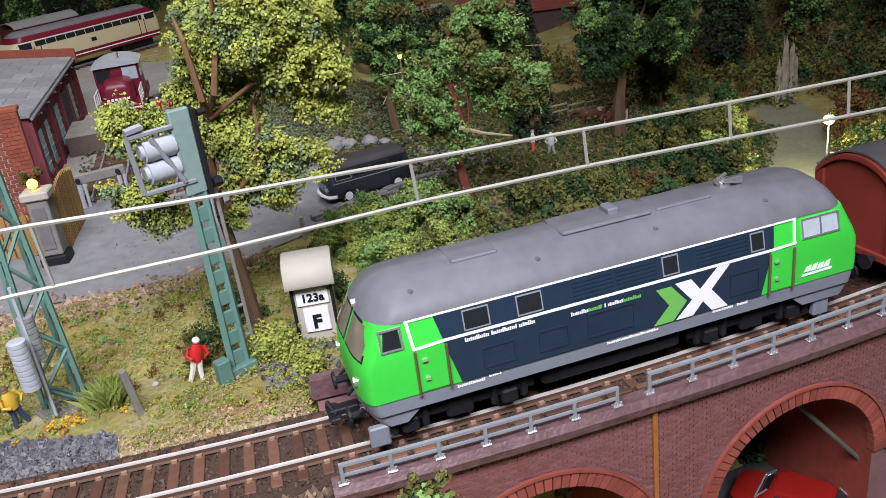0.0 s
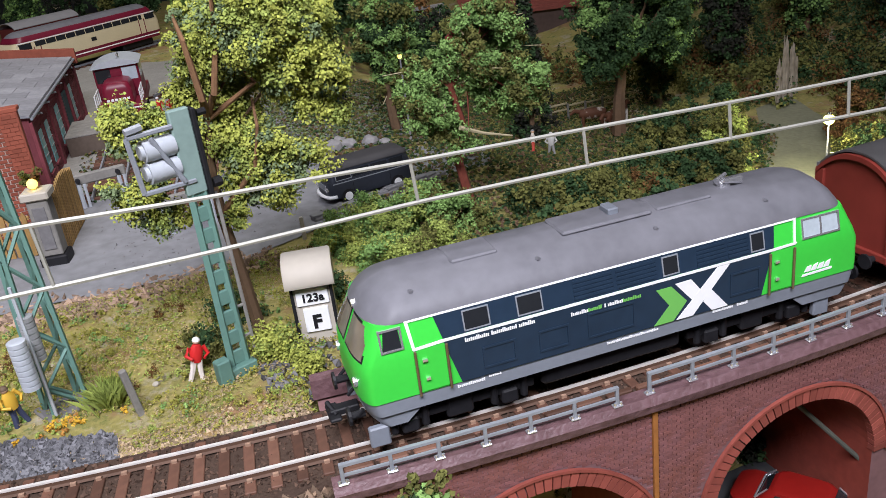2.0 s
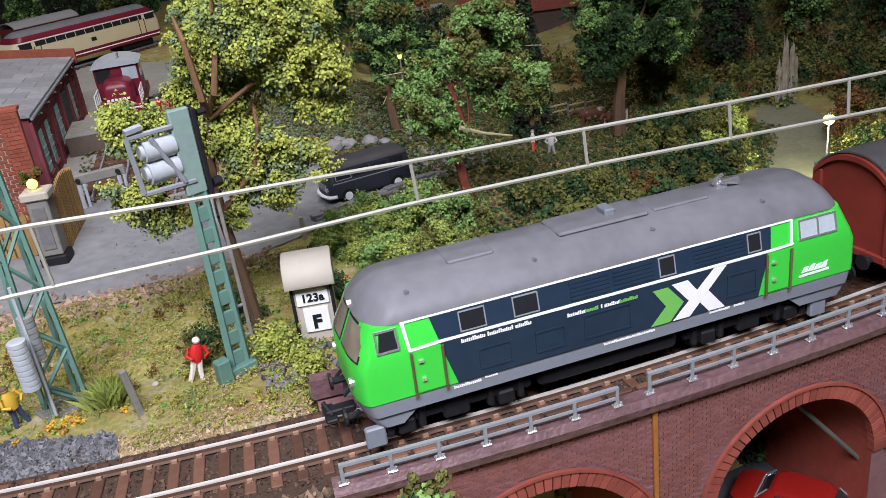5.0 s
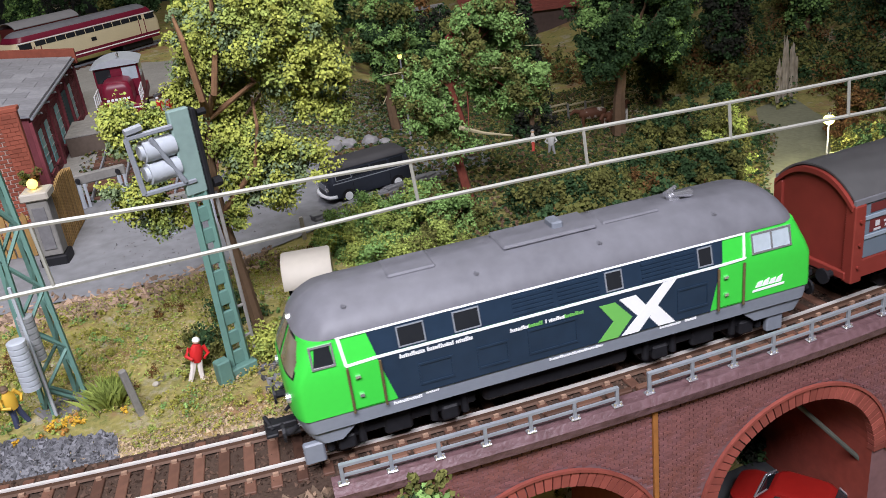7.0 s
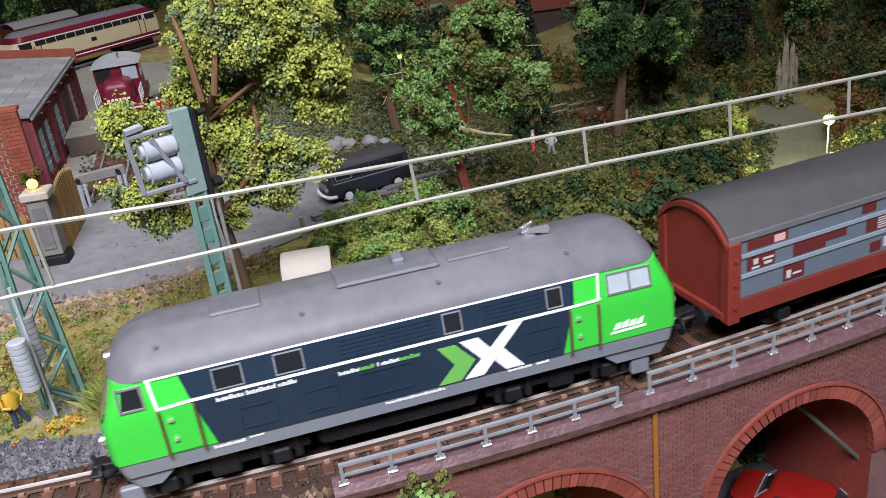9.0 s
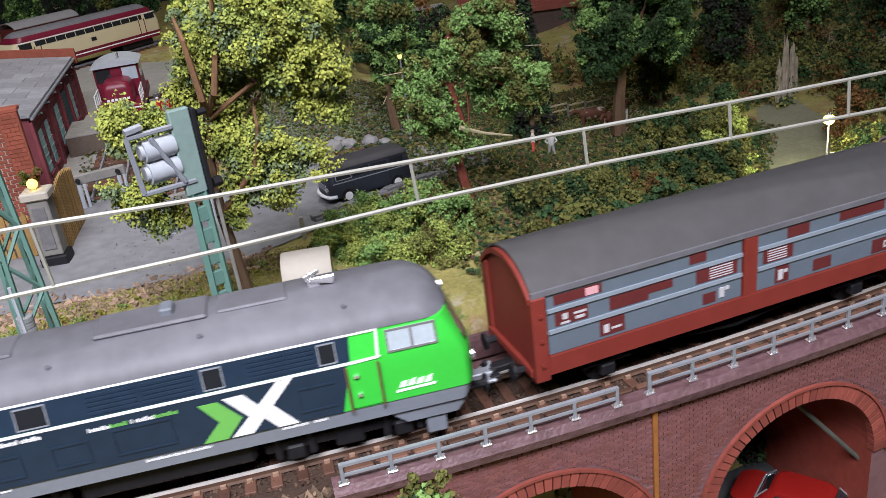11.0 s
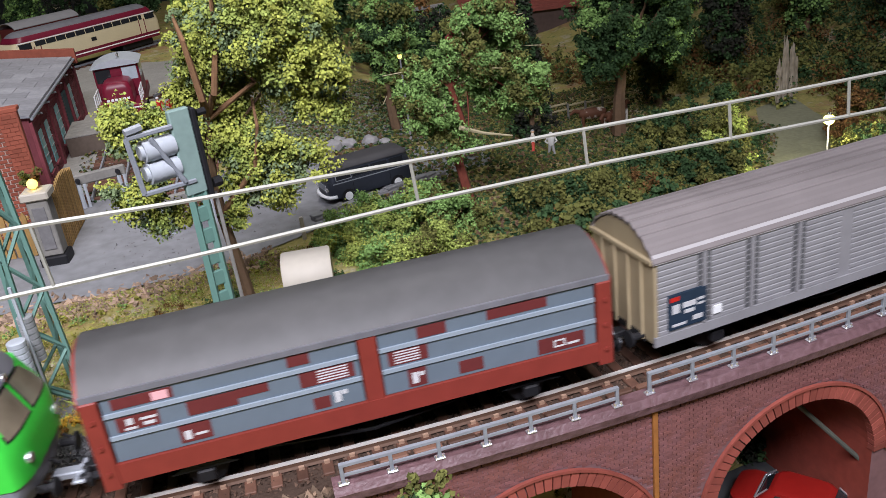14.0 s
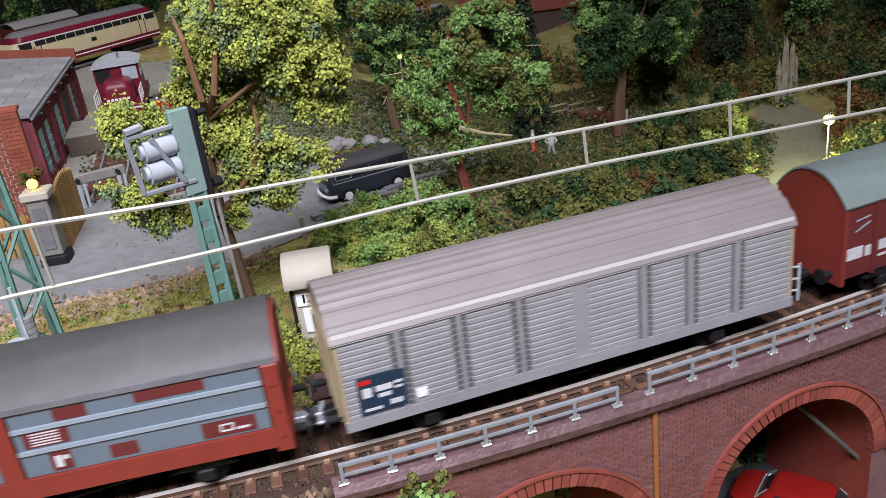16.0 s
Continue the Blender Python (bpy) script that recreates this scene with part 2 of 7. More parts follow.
def ground_height(x, y):
    off = offset_of(x, y)
    h = -0.45 + 0.07 * noise.noise(Vector((x * 0.5, y * 0.5, 0)))
    edge = 0.5 + 0.05 * y
    h -= 5.0 * ease(edge, edge + 20, x) * ease(2.0, 9.0, y)
    under = ease(-7.2, -5.6, x) * (1 - ease(2.3, 5.5, off))
    h -= 7.2 * under
    h -= 7.2 * ease(1.7, 6.5, -off) * (1 - under)
    h += 10.0 * ease(54, 86, x + 0.35 * y) * ease(10, 25, y)          # wooded hill
    return h


bm = bmesh.new()
NX, NY = 190, 170
xs = [-60 + 190 * i / NX for i in range(NX + 1)]
ys = [-24 + 150 * (j / NY) ** 1.4 for j in range(NY + 1)]
grid = [[bm.verts.new((x, y, ground_height(x, y))) for x in xs] for y in ys]
for j in range(NY):
    for i in range(NX):
        bm.faces.new((grid[j][i], grid[j][i + 1], grid[j + 1][i + 1], grid[j + 1][i]))
tagged(part("ground", bm, GROUND, smooth=True), "scatter-covered model ground in olive, yellow and brown", "ground", kind="structure")


def sheet(name, outline, mat, label, category, lift=0.05, step=0.8):
    """A flat surface laid on the ground inside an outline, following its rise."""
    bm = bmesh.new()
    f = bm.faces.new([bm.verts.new((x, y, 0)) for x, y in outline])
    bmesh.ops.triangulate(bm, faces=[f])
    for _ in range(4):
        long = [e for e in bm.edges if e.calc_length() > step]
        if not long:
            break
        bmesh.ops.subdivide_edges(bm, edges=long, cuts=1, use_grid_fill=True)
        bmesh.ops.triangulate(bm, faces=bm.faces[:])
    for v in bm.verts:
        v.co.z = ground_height(v.co.x, v.co.y) + lift
    bmesh.ops.recalc_face_normals(bm, faces=bm.faces[:])
    if bm.faces[:][0].normal.z < 0:
        bmesh.ops.reverse_faces(bm, faces=bm.faces[:])
    return tagged(part(name, bm, mat, smooth=True), label, category, kind="structure")


sheet("road", [(-24, 17.5), (-15.8, 15.6), (-11.8, 14.9), (-6.9, 14.6), (-4.9, 15.4), (-2.4, 16.4), (0.5, 17.2), (3.2, 18.4), (7, 21), (9, 26), (5.5, 24.5),
               (2.5, 25), (-0.4, 25.5), (-2.5, 22.5), (-5.4, 22), (-7.5, 23.5), (-8.5, 28), (-11.5, 28), (-12.9, 23), (-13.8, 20.6), (-24, 23)], ASPHALT,
      "smooth grey model road with worn patches", "road", 0.06)
sheet("yard", [(-24, 23.5), (-13.5, 21), (-12.7, 23.2), (-11.4, 28.4), (-8.2, 28.3), (-3, 30), (2, 60), (-12, 75), (-40, 75), (-40, 23.5)], GRAVEL,
      "grey gravel goods yard surface", "yard", 0.04, 1.5)
sheet("path", [(18.5, 12.2), (21.8, 11.4), (27, 17), (33, 24), (36, 31), (32, 30), (27, 23.5), (21.5, 17.5)], PATH, "pale sandy path down the slope", "path", 0.06)

# ---- track ----


def swept(profile, s0, s1, n):
    """A profile of (offset, height) drawn along the line of the track."""
    bm = bmesh.new()
    rings = []
    for i in range(n + 1):
        s = s0 + (s1 - s0) * i / n
        ring = []
        for off, z in profile:
            x, y, _ = line_at(s, off)
            ring.append((x, y, z))
        rings.append(ring)
    return loft(bm, rings)


track = thing("railway_track", "brown-sleepered model track with shiny worn rail heads", "track", kind="structure")
for side in (-0.755, 0.755):
    r = part("rail", swept([(side - 0.09, -0.2), (side + 0.09, -0.2), (side + 0.035, -0.15), (side + 0.035, -0.05), (side - 0.035, -0.05), (side - 0.035, -0.15)], -30, 48, 160),
             RAIL_SIDE, track)
    part("rail_head", swept([(side - 0.045, -0.05), (side + 0.045, -0.05), (side + 0.045, 0.0), (side - 0.045, 0.0)], -30, 48, 160), RAIL_TOP, r, "bright worn rail head")
tagged(part("track_bed", swept([(-1.75, -0.8), (1.75, -0.8), (1.5, -0.27), (-1.5, -0.27)], -30, 48, 120), BALLAST), "brown weathered ballast bed under the rails", "track bed",
       kind="structure")

# ---- viaduct ----
ARCHES, ARCH_R, ARCH_Z, DEEP = (-2.4, 5.1, 12.6, 20.1), 2.75, -4.35, -8.2


def soffit(s):
    for c in ARCHES:
        if abs(s - c) < ARCH_R:
            return ARCH_Z + math.sqrt(ARCH_R ** 2 - (s - c) ** 2)
    return None


viaduct = thing("viaduct", "red brick arched viaduct carrying the track on a stone ledge", "viaduct", kind="structure")
bm = bmesh.new()
stops = [-7.2]
for c in ARCHES:
    stops += [c - ARCH_R * math.cos(math.pi * k / 28) for k in range(29)]
stops += [25, 30, 38, 46]
cols = []
for s in stops:
    low = soffit(s)
    col = []
    for off in (-2.35, 2.35):
        x, y, _ = line_at(s, off)
        col.append((x, y))
    cols.append((col, low))
for (c0, l0), (c1, l1), s0, s1 in zip(cols, cols[1:], stops, stops[1:]):
    mid = soffit((s0 + s1) / 2)
    b0 = DEEP if mid is None else (ARCH_Z if l0 is None else l0)
    b1 = DEEP if mid is None else (ARCH_Z if l1 is None else l1)
    t = -0.42
    for k in (0, 1):
        q = [(*c0[k], b0), (*c1[k], b1), (*c1[k], t), (*c0[k], t)]
        bm.faces.new([bm.verts.new(v) for v in (q if k == 0 else q[::-1])])
    bm.faces.new([bm.verts.new(v) for v in ((*c0[0], b0), (*c0[1], b0), (*c1[1], b1), (*c1[0], b1))]).material_index = 1
    bm.faces.new([bm.verts.new(v) for v in ((*c0[0], t), (*c1[0], t), (*c1[1], t), (*c0[1], t))])
for c in ARCHES:                                   # inner flanks of the piers
    for s in (c - ARCH_R, c + ARCH_R):
        a, b = line_at(s, -2.35), line_at(s, 2.35)
        bm.faces.new([bm.verts.new(v) for v in ((a[0], a[1], DEEP), (b[0], b[1], DEEP), (b[0], b[1], ARCH_Z), (a[0], a[1], ARCH_Z))]).material_index = 1
a, b = line_at(-7.2, -2.35), line_at(-7.2, 2.35)
bm.faces.new([bm.verts.new(v) for v in ((a[0], a[1], DEEP), (b[0], b[1], DEEP), (b[0], b[1], -0.42), (a[0], a[1], -0.42))])
bmesh.ops.remove_doubles(bm, verts=bm.verts[:], dist=0.001)
masonry = part("masonry", bm, [MORTAR, material("arch_lining_brick", (0.22, 0.045, 0.03), 0.75, scale=3, bump=0.4)], viaduct, "mortar body of the arches")
for side in (-1, 1):
    part("ledge", swept([(side * 2.15, -0.3), (side * 2.62, -0.12), (side * 2.68, 0.12), (side * 2.55, 0.3), (side * 2.15, 0.3)], -7.3, 46, 90), STONE, viaduct,
         "violet-grey stone ledge")
x, y, rz = line_at(0.62, -2.42)
bm = bmesh.new()
box(bm, -0.07, 0.07, -0.06, 0.05, DEEP, -0.15, 0.02)
part("pilaster_strip", bm, material("rusty_orange_strip", (0.30, 0.12, 0.03), 0.8, scale=3), viaduct, "rust-stained vertical strip", at=spot(x, y, 0, 0, 0, rz))

# railings: two sections with posts and bolted feet


def railing(s0, s1, off, z0, z1, gap):
    n = max(1, round((s1 - s0) / gap))
    th = thing("railing", "grey metal two-bar bridge railing with bolted posts", "railing", group="railings of the viaduct")
    pts = [line_at(s0 + (s1 - s0) * i / n, off) for i in range(n + 1)]
    zm = (z0 + z1) / 2 - 0.02
    part("top_bar", swept([(off - 0.05, z1 - 0.035), (off + 0.05, z1 - 0.035), (off + 0.05, z1 + 0.035), (off - 0.05, z1 + 0.035)], s0 - 0.04, s1 + 0.04, 2 * n), STEEL_GREY, th)
    part("lower_bar", swept([(off - 0.03, zm - 0.03), (off + 0.03, zm - 0.03), (off + 0.03, zm + 0.03), (off - 0.03, zm + 0.03)], s0, s1, 2 * n), STEEL_GREY, th)
    bm = bmesh.new()
    box(bm, -0.045, 0.045, -0.045, 0.045, 0, z1 - z0, 0.012)
    post = part("post", bm, STEEL_GREY, th, at=spot(pts[0][0], pts[0][1], z0, 0, 0, pts[0][2]))
    bm = bmesh.new()
    box(bm, -0.13, 0.13, -0.09, 0.09, 0, 0.06, 0.02)
    cyl(bm, (0.08, -0.04, 0.06), (0.08, -0.04, 0.13), 0.035, 6)
    cyl(bm, (-0.08, -0.04, 0.06), (-0.08, -0.04, 0.13), 0.035, 6)
    foot = part("foot", bm, CHROME, th, "bright bolted foot", at=spot(pts[0][0], pts[0][1], z0, 0, 0, pts[0][2]))
    for px, py, prz in pts[1:]:
        for src in (post, foot):
            o = src.copy()
            scene.collection.objects.link(o)
            o.matrix_basis = spot(px, py, z0, 0, 0, prz)
    return th


railing(-7.05, -0.42, -2.5, 0.3, 0.82, 1.2)
railing(0.5, 12.4, -2.4, 0.3, 0.88, 1.2)
railing(13.0, 24.0, -2.4, 0.3, 0.88, 1.2)

# ---- vehicles ----


def plan(L, W, r, z, n=10):
    """A rounded rectangle seen from above at the height z."""
    pts = []
    for cx, cy, a0 in ((L - r, W - min(r, W), 0), (-(L - r), W - min(r, W), 90), (-(L - r), -(W - min(r, W)), 180), (L - r, -(W - min(r, W)), 270)):
        ry = min(r, W)
        for i in range(n + 1):
            a = radians(a0 + 90 * i / n)
            pts.append((cx + r * math.cos(a), cy + ry * math.sin(a), z))
    return pts


def plate(bm, corners, face_y, side=-1, out=0.02, back=0.02):
    """A flat plate on a vehicle's side: corners are x, z; face_y gives the half width at a height."""
    f = [bm.verts.new((x, side * (face_y(z) + out), z)) for x, z in corners]
    g = [bm.verts.new((x, side * (face_y(z) - back), z)) for x, z in corners]
    n = len(f)
    fs = [bm.faces.new(f), bm.faces.new(g[::-1])]
    for i in range(n):
        fs.append(bm.faces.new((f[(i + 1) % n], f[i], g[i], g[(i + 1) % n])))
    bmesh.ops.recalc_face_normals(bm, faces=fs)
    return bm


def oblong(x0, x1, z0, z1):
    return [(x0, z0), (x1, z0), (x1, z1), (x0, z1)]


def wheelset(parent, x, r):
    bm = bmesh.new()
    cyl(bm, (0, -0.9, 0), (0, 0.9, 0), 0.09, 8)
    for y in (-0.76, 0.76):
        cyl(bm, (0, y - 0.07, 0), (0, y + 0.07, 0), r, 20)
        cyl(bm, (0, y * 0.9 - 0.02, 0), (0, y * 0.9 + 0.02, 0), r + 0.03, 20)
        for k in range(4):
            a = k * math.pi / 2
            cyl(bm, (0.6 * r * math.cos(a), y * 1.1, 0.6 * r * math.sin(a)), (0.6 * r * math.cos(a), y * 1.12, 0.6 * r * math.sin(a)), 0.06, 5)
    ob = part("wheelset", bm, BLACK, parent, "black wheelset", at=spot(x, 0, r))
    WHEELS.append((ob, x, r))
    return ob


WHEELS = []


def buffers(parent, x, z, way):
    for y in (-0.88, 0.88):
        bm = bmesh.new()
        cyl(bm, (x, y, z), (x + way * 0.35, y, z), 0.1, 8)
        cyl(bm, (x + way * 0.35, y, z), (x + way * 0.42, y, z), 0.23, 12)
        part("buffer", bm, BLACK, parent)
    bm = bmesh.new()
    box(bm, min(x, x + way * 0.75), max(x, x + way * 0.75), -0.16, 0.16, z - 0.38, z - 0.2, 0.03)
    box(bm, min(x + way * 0.5, x + way * 0.8), max(x + way * 0.5, x + way * 0.8), -0.4, 0.4, z - 0.4, z - 0.3, 0.03)
    cyl(bm, (x + way * 0.6, -0.2, z - 0.3), (x + way * 0.75, 0.2, z - 0.12), 0.06, 6)
    part("coupler", bm, STEEL_GREY if way > 0 else BLACK, parent)


NOSE_R, NOSE_W, SHIFT = 0.35, 1.0, 0.4          # the body's rounded corners; its middle lies ahead of the bogies


def hull(L, W, z, rx=NOSE_R, ry=NOSE_W, n=10):
    """The locomotive's outline seen from above at the height z: flat sides, gently bowed ends."""
    ry = min(ry, W)
    pts = []
    for cx, cy, a0 in ((L - rx, W - ry, 0), (-(L - rx), W - ry, 90), (-(L - rx), -(W - ry), 180), (L - rx, -(W - ry), 270)):
        for i in range(n + 1):
            a = radians(a0 + 90 * i / n)
            pts.append((SHIFT + cx + rx * math.cos(a), cy + ry * math.sin(a), z))
    return pts


def nose_x(y, z):
    """How far the nose reaches at the side offset y and the height z, from the body's middle."""
    w, l = loco_half_width(z), loco_half_length(z)
    over = max(0.0, abs(y) - (w - NOSE_W)) / NOSE_W
    return l - NOSE_R + NOSE_R * math.sqrt(max(0.0, 1 - over * over))


def loco_half_width(z):
    return 1.53 if z < 2.76 else 1.53 - (z - 2.76) / 0.66 * 0.13


def loco_half_length(z):
    return float(np.interp(z, [0.8, 1.2, 1.6, 2.45, 3.42, 4.2], [6.75, 6.95, 7.03, 7.0, 6.55, 6.0]))


TINTED = material("tinted_windscreen", (0.20, 0.17, 0.12), 0.12, vary=0.5, scale=1.5, spec=0.7)


def main_loco():
    th = thing("diesel_locomotive", "bright green and dark navy four-axle model diesel locomotive with grey roof", "locomotive")
    bm = bmesh.new()
    loft(bm, [hull(loco_half_length(z), loco_half_width(z), z) for z in (1.52, 1.75, 2.1, 2.45, 2.76, 3.1, 3.42)])
    body = part("body", bm, GREEN_PAINT, th, smooth=True)
    bm = bmesh.new()
    loft(bm, [hull(loco_half_length(z) - 0.02, 1.5, z) for z in (1.14, 1.3, 1.517)])
    part("frame", bm, FRAME_GREY, th, "grey frame skirt", smooth=True)
    for e in (-1, 1):                              # deeper skirt below the noses
        bm = bmesh.new()
        rings = []
        for z, l in ((0.78, 6.72), (0.95, 6.85), (1.16, 6.93)):
            pts = [p for p in hull(l, 1.42, z) if e * (p[0] - SHIFT) > 0]
            pts = sorted(pts, key=lambda p: p[1])
            cut = 5.6 + (z - 0.78) * -1.2
            pts = [(e * cut, -1.42, z)] + pts + [(e * cut, 1.42, z)]
            rings.append(pts)
        loft(bm, rings)
        part("nose_skirt", bm, FRAME_GREY, th, "grey skirt under the nose", smooth=True)
    bm = bmesh.new()
    levels = [(3.42, 6.62, 1.425), (3.5, 6.58, 1.40), (3.7, 6.46, 1.27), (3.88, 6.3, 1.06), (4.02, 6.1, 0.78), (4.1, 5.9, 0.48), (4.14, 5.75, 0.2)]
    loft(bm, [hull(L, W, z, 0.7, 1.1) for z, L, W in levels])
    roof = part("roof", bm, ROOF_GREY, th, "matt grey rounded roof", smooth=True)
    bm = bmesh.new()
    box(bm, -0.9, 1.6, -0.55, 0.55, 4.08, 4.2, 0.05)
    box(bm, 1.8, 3.4, -0.45, 0.45, 4.08, 4.17, 0.04)
    box(bm, -3.8, -2.6, -0.5, 0.5, 4.06, 4.17, 0.04)
    part("roof_hatch", bm, ROOF_GREY, roof)
    bm = bmesh.new()
    for k in range(4):
        cyl(bm, (-5.0 + k * 3.2, -1.0, 3.9), (-4.98 + k * 3.2, -1.0, 3.95), 0.07, 6)
    part("roof_eyelet", bm, ROOF_GREY, roof)
    bm = bmesh.new()
    box(bm, 0.55, 0.85, -0.2, 0.3, 4.14, 4.36, 0.04)
    part("exhaust", bm, FRAME_GREY, roof, "low grey exhaust stack")
    bm = bmesh.new()
    box(bm, 3.9, 4.2, -0.12, 0.1, 4.1, 4.3, 0.03)
    cyl(bm, (3.85, 0, 4.3), (4.2, 0.12, 4.42), 0.1, 8, 0.05)
    cyl(bm, (3.95, -0.15, 4.33), (4.5, -0.1, 4.25), 0.05, 8, 0.12)
    part("horn", bm, CHROME, roof, "silver warning horn")
    for side in (-1, 1):
        w = loco_half_width
        bm = bmesh.new()
        plate(bm, [(-4.18, 1.525), (4.16, 1.525), (4.46, 2.72), (-4.52, 2.72)], w, side)
        lower = part("side_panel", bm, NAVY, th, "navy lower side panel")
        bm = bmesh.new()
        plate(bm, [(-4.52, 2.80), (4.5, 2.80), (4.56, 3.38), (-4.66, 3.38)], w, side)
        upper = part("side_panel", bm, NAVY, th, "navy upper side panel")
        bm = bmesh.new()
        plate(bm, oblong(-4.6, 4.52, 2.725, 2.785), lambda z: 1.53, side, 0.035)
        plate(bm, [(-5.32, 3.385), (5.2, 3.385), (5.2, 3.43), (-5.32, 3.43)], w, side, 0.035)
        plate(bm, [(-5.27, 2.72), (-5.2, 2.72), (-5.27, 3.43), (-5.35, 3.43)], w, side, 0.033)
        plate(bm, [(-5.25, 2.69), (-4.52, 2.725), (-4.52, 2.785), (-5.25, 2.75)], lambda z: 1.53, side, 0.036)
        plate(bm, [(4.52, 2.725), (5.15, 2.75), (5.2, 2.80), (4.52, 2.785)], lambda z: 1.53, side, 0.036)
        plate(bm, [(5.1, 2.80), (5.16, 2.80), (5.22, 3.43), (5.16, 3.43)], w, side, 0.033)
        part("trim_line", bm, WHITE, th, "white lining")
        # chevron and cross, plain shapes
        bm = bmesh.new()
        plate(bm, [(0.98, 1.53), (1.53, 1.53), (1.93, 2.0), (1.48, 2.52), (1.05, 2.52), (1.42, 2.0)], w, side, 0.03)
        part("chevron_mark", bm, CHEVRON_GREEN, lower, "leaf green chevron")
        bm = bmesh.new()
        plate(bm, [(1.62, 1.53), (2.1, 1.53), (3.18, 2.715), (2.82, 2.715)], w, side, 0.032)
        plate(bm, [(1.59, 2.56), (2.05, 2.57), (2.36, 2.17), (2.13, 1.92)], w, side, 0.030)
        plate(bm, [(2.41, 1.84), (2.66, 1.53), (3.14, 1.53), (2.63, 2.15)], w, side, 0.030)
        part("cross_mark", bm, WHITE, lower, "white cross")
        # writing too small to read
        def script(x0, x1, z, h, mat, face=w, out=0.028, gaps=()):
            """One line of writing too small to read, as fine bars."""
            bm = bmesh.new()
            x, k = x0, 0
            while x < x1:
                if k not in gaps:
                    hh = h * (1.0, 0.7, 0.85, 0.7, 1.0, 0.75, 0.7)[(k * 3) % 7]
                    plate(bm, oblong(x, x + 0.036, z, z + hh), face, side, out)
                x, k = x + 0.047, k + 1
            tagged(part("lettering", bm, mat, lower, "small white lettering bars" if mat is WHITE else "small green lettering bars"), kind="stuff")
        low = lambda z: 1.5
        script(-4.0, -3.42, 2.56, 0.11, WHITE)
        script(-3.34, -2.25, 2.56, 0.11, WHITE, gaps=(14,))
        script(-1.28, -0.85, 2.46, 0.1, WHITE)
        script(-0.82, -0.45, 2.46, 0.1, CHEVRON_GREEN)
        script(-0.38, 0.1, 2.46, 0.1, WHITE, gaps=(1,))
        script(0.12, 0.62, 2.46, 0.1, CHEVRON_GREEN)
        script(-4.3, -3.6, 1.37, 0.07, WHITE, low, 0.018)
        script(-3.5, -3.2, 1.42, 0.05, WHITE, low, 0.018)
        script(-0.33, 1.1, 1.37, 0.06, WHITE, low, 0.018)
        script(2.72, 3.3, 1.4, 0.07, WHITE, low, 0.018)
        script(3.45, 3.75, 1.4, 0.07, WHITE, low, 0.018)
        for k in range(4):                         # emblem on the far cab, plain slanted shapes
            bm = bmesh.new()
            plate(bm, [(5.5 + k * 0.2, 1.84), (5.67 + k * 0.2, 1.84), (5.72 + k * 0.2, 2.0 + 0.03 * (k % 2)), (5.58 + k * 0.2, 1.98)], w, side, 0.02)
            part("emblem_stroke", bm, WHITE, lower, "pale slanted emblem stroke")
        bm = bmesh.new()
        plate(bm, [(5.42, 1.72), (6.36, 1.74), (6.38, 1.8), (5.45, 1.78)], w, side, 0.02)
        part("emblem_stroke", bm, WHITE, lower)
        # recessed engine-room covers, raised frames
        for x0, x1, z0, z1 in ((-3.6, -2.75, 1.72, 2.3), (-2.15, -1.35, 1.72, 2.3), (-0.85, 0.45, 1.72, 2.4), (3.2, 4.1, 1.75, 2.4)):
            bm = bmesh.new()
            for a in (oblong(x0, x1, z0, z0 + 0.05), oblong(x0, x1, z1 - 0.05, z1), oblong(x0, x0 + 0.05, z0 + 0.05, z1 - 0.05), oblong(x1 - 0.05, x1, z0 + 0.05, z1 - 0.05)):
                plate(bm, a, w, side, 0.045)
            part("cover_frame", bm, NAVY, lower)
        for x0, x1 in ((-1.15, -0.1), (0.0, 1.1), (2.25, 3.1), (3.15, 3.75)):
            bm = bmesh.new()
            for k in range(5):
                z = 2.86 + k * 0.1
                plate(bm, [(x0, z), (x1, z), (x1, z + 0.06), (x0, z + 0.06)], w, side, 0.04)
            part("vent_grille", bm, NAVY, upper)
        for x0, x1, kind in ((-3.95, -3.35, 0), (-2.6, -2.0, 0), (1.3, 1.7, 1), (3.85, 4.2, 1)):
            bm = bmesh.new()
            plate(bm, [(x0, 2.87), (x1, 2.87), (x1, 3.3), (x0, 3.3)], w, side, 0.03)
            win = part("window", bm, PANE, upper, "small dark side window")
            bm = bmesh.new()
            for a in (oblong(x0 - 0.03, x1 + 0.03, 2.84, 2.87), oblong(x0 - 0.03, x1 + 0.03, 3.3, 3.33), oblong(x0 - 0.03, x0, 2.87, 3.3), oblong(x1, x1 + 0.03, 2.87, 3.3)):
                plate(bm, a, w, side, 0.04)
            part("window_frame", bm, STEEL_GREY, win)
        for e in (-1, 1):
            xo, xi = (-5.2, -4.5) if e < 0 else (4.4, 5.08)
            bm = bmesh.new()
            plate(bm, oblong(xo, xi, 1.57, 2.70), w, side, 0.03)
            door = part("door", bm, GREEN_PAINT, th, "green cab door")
            bm = bmesh.new()
            for x in (xo - 0.03, xi + 0.03):
                cyl(bm, (x, side * 1.6, 1.5), (x, side * 1.6, 2.68), 0.035, 6)
            part("grab_rail", bm, BRASS, door, "dull brass grab rail")
            bm = bmesh.new()
            box(bm, xo + 0.15, xo + 0.25, min(side * 1.55, side * 1.63), max(side * 1.55, side * 1.63), 1.88, 1.95)
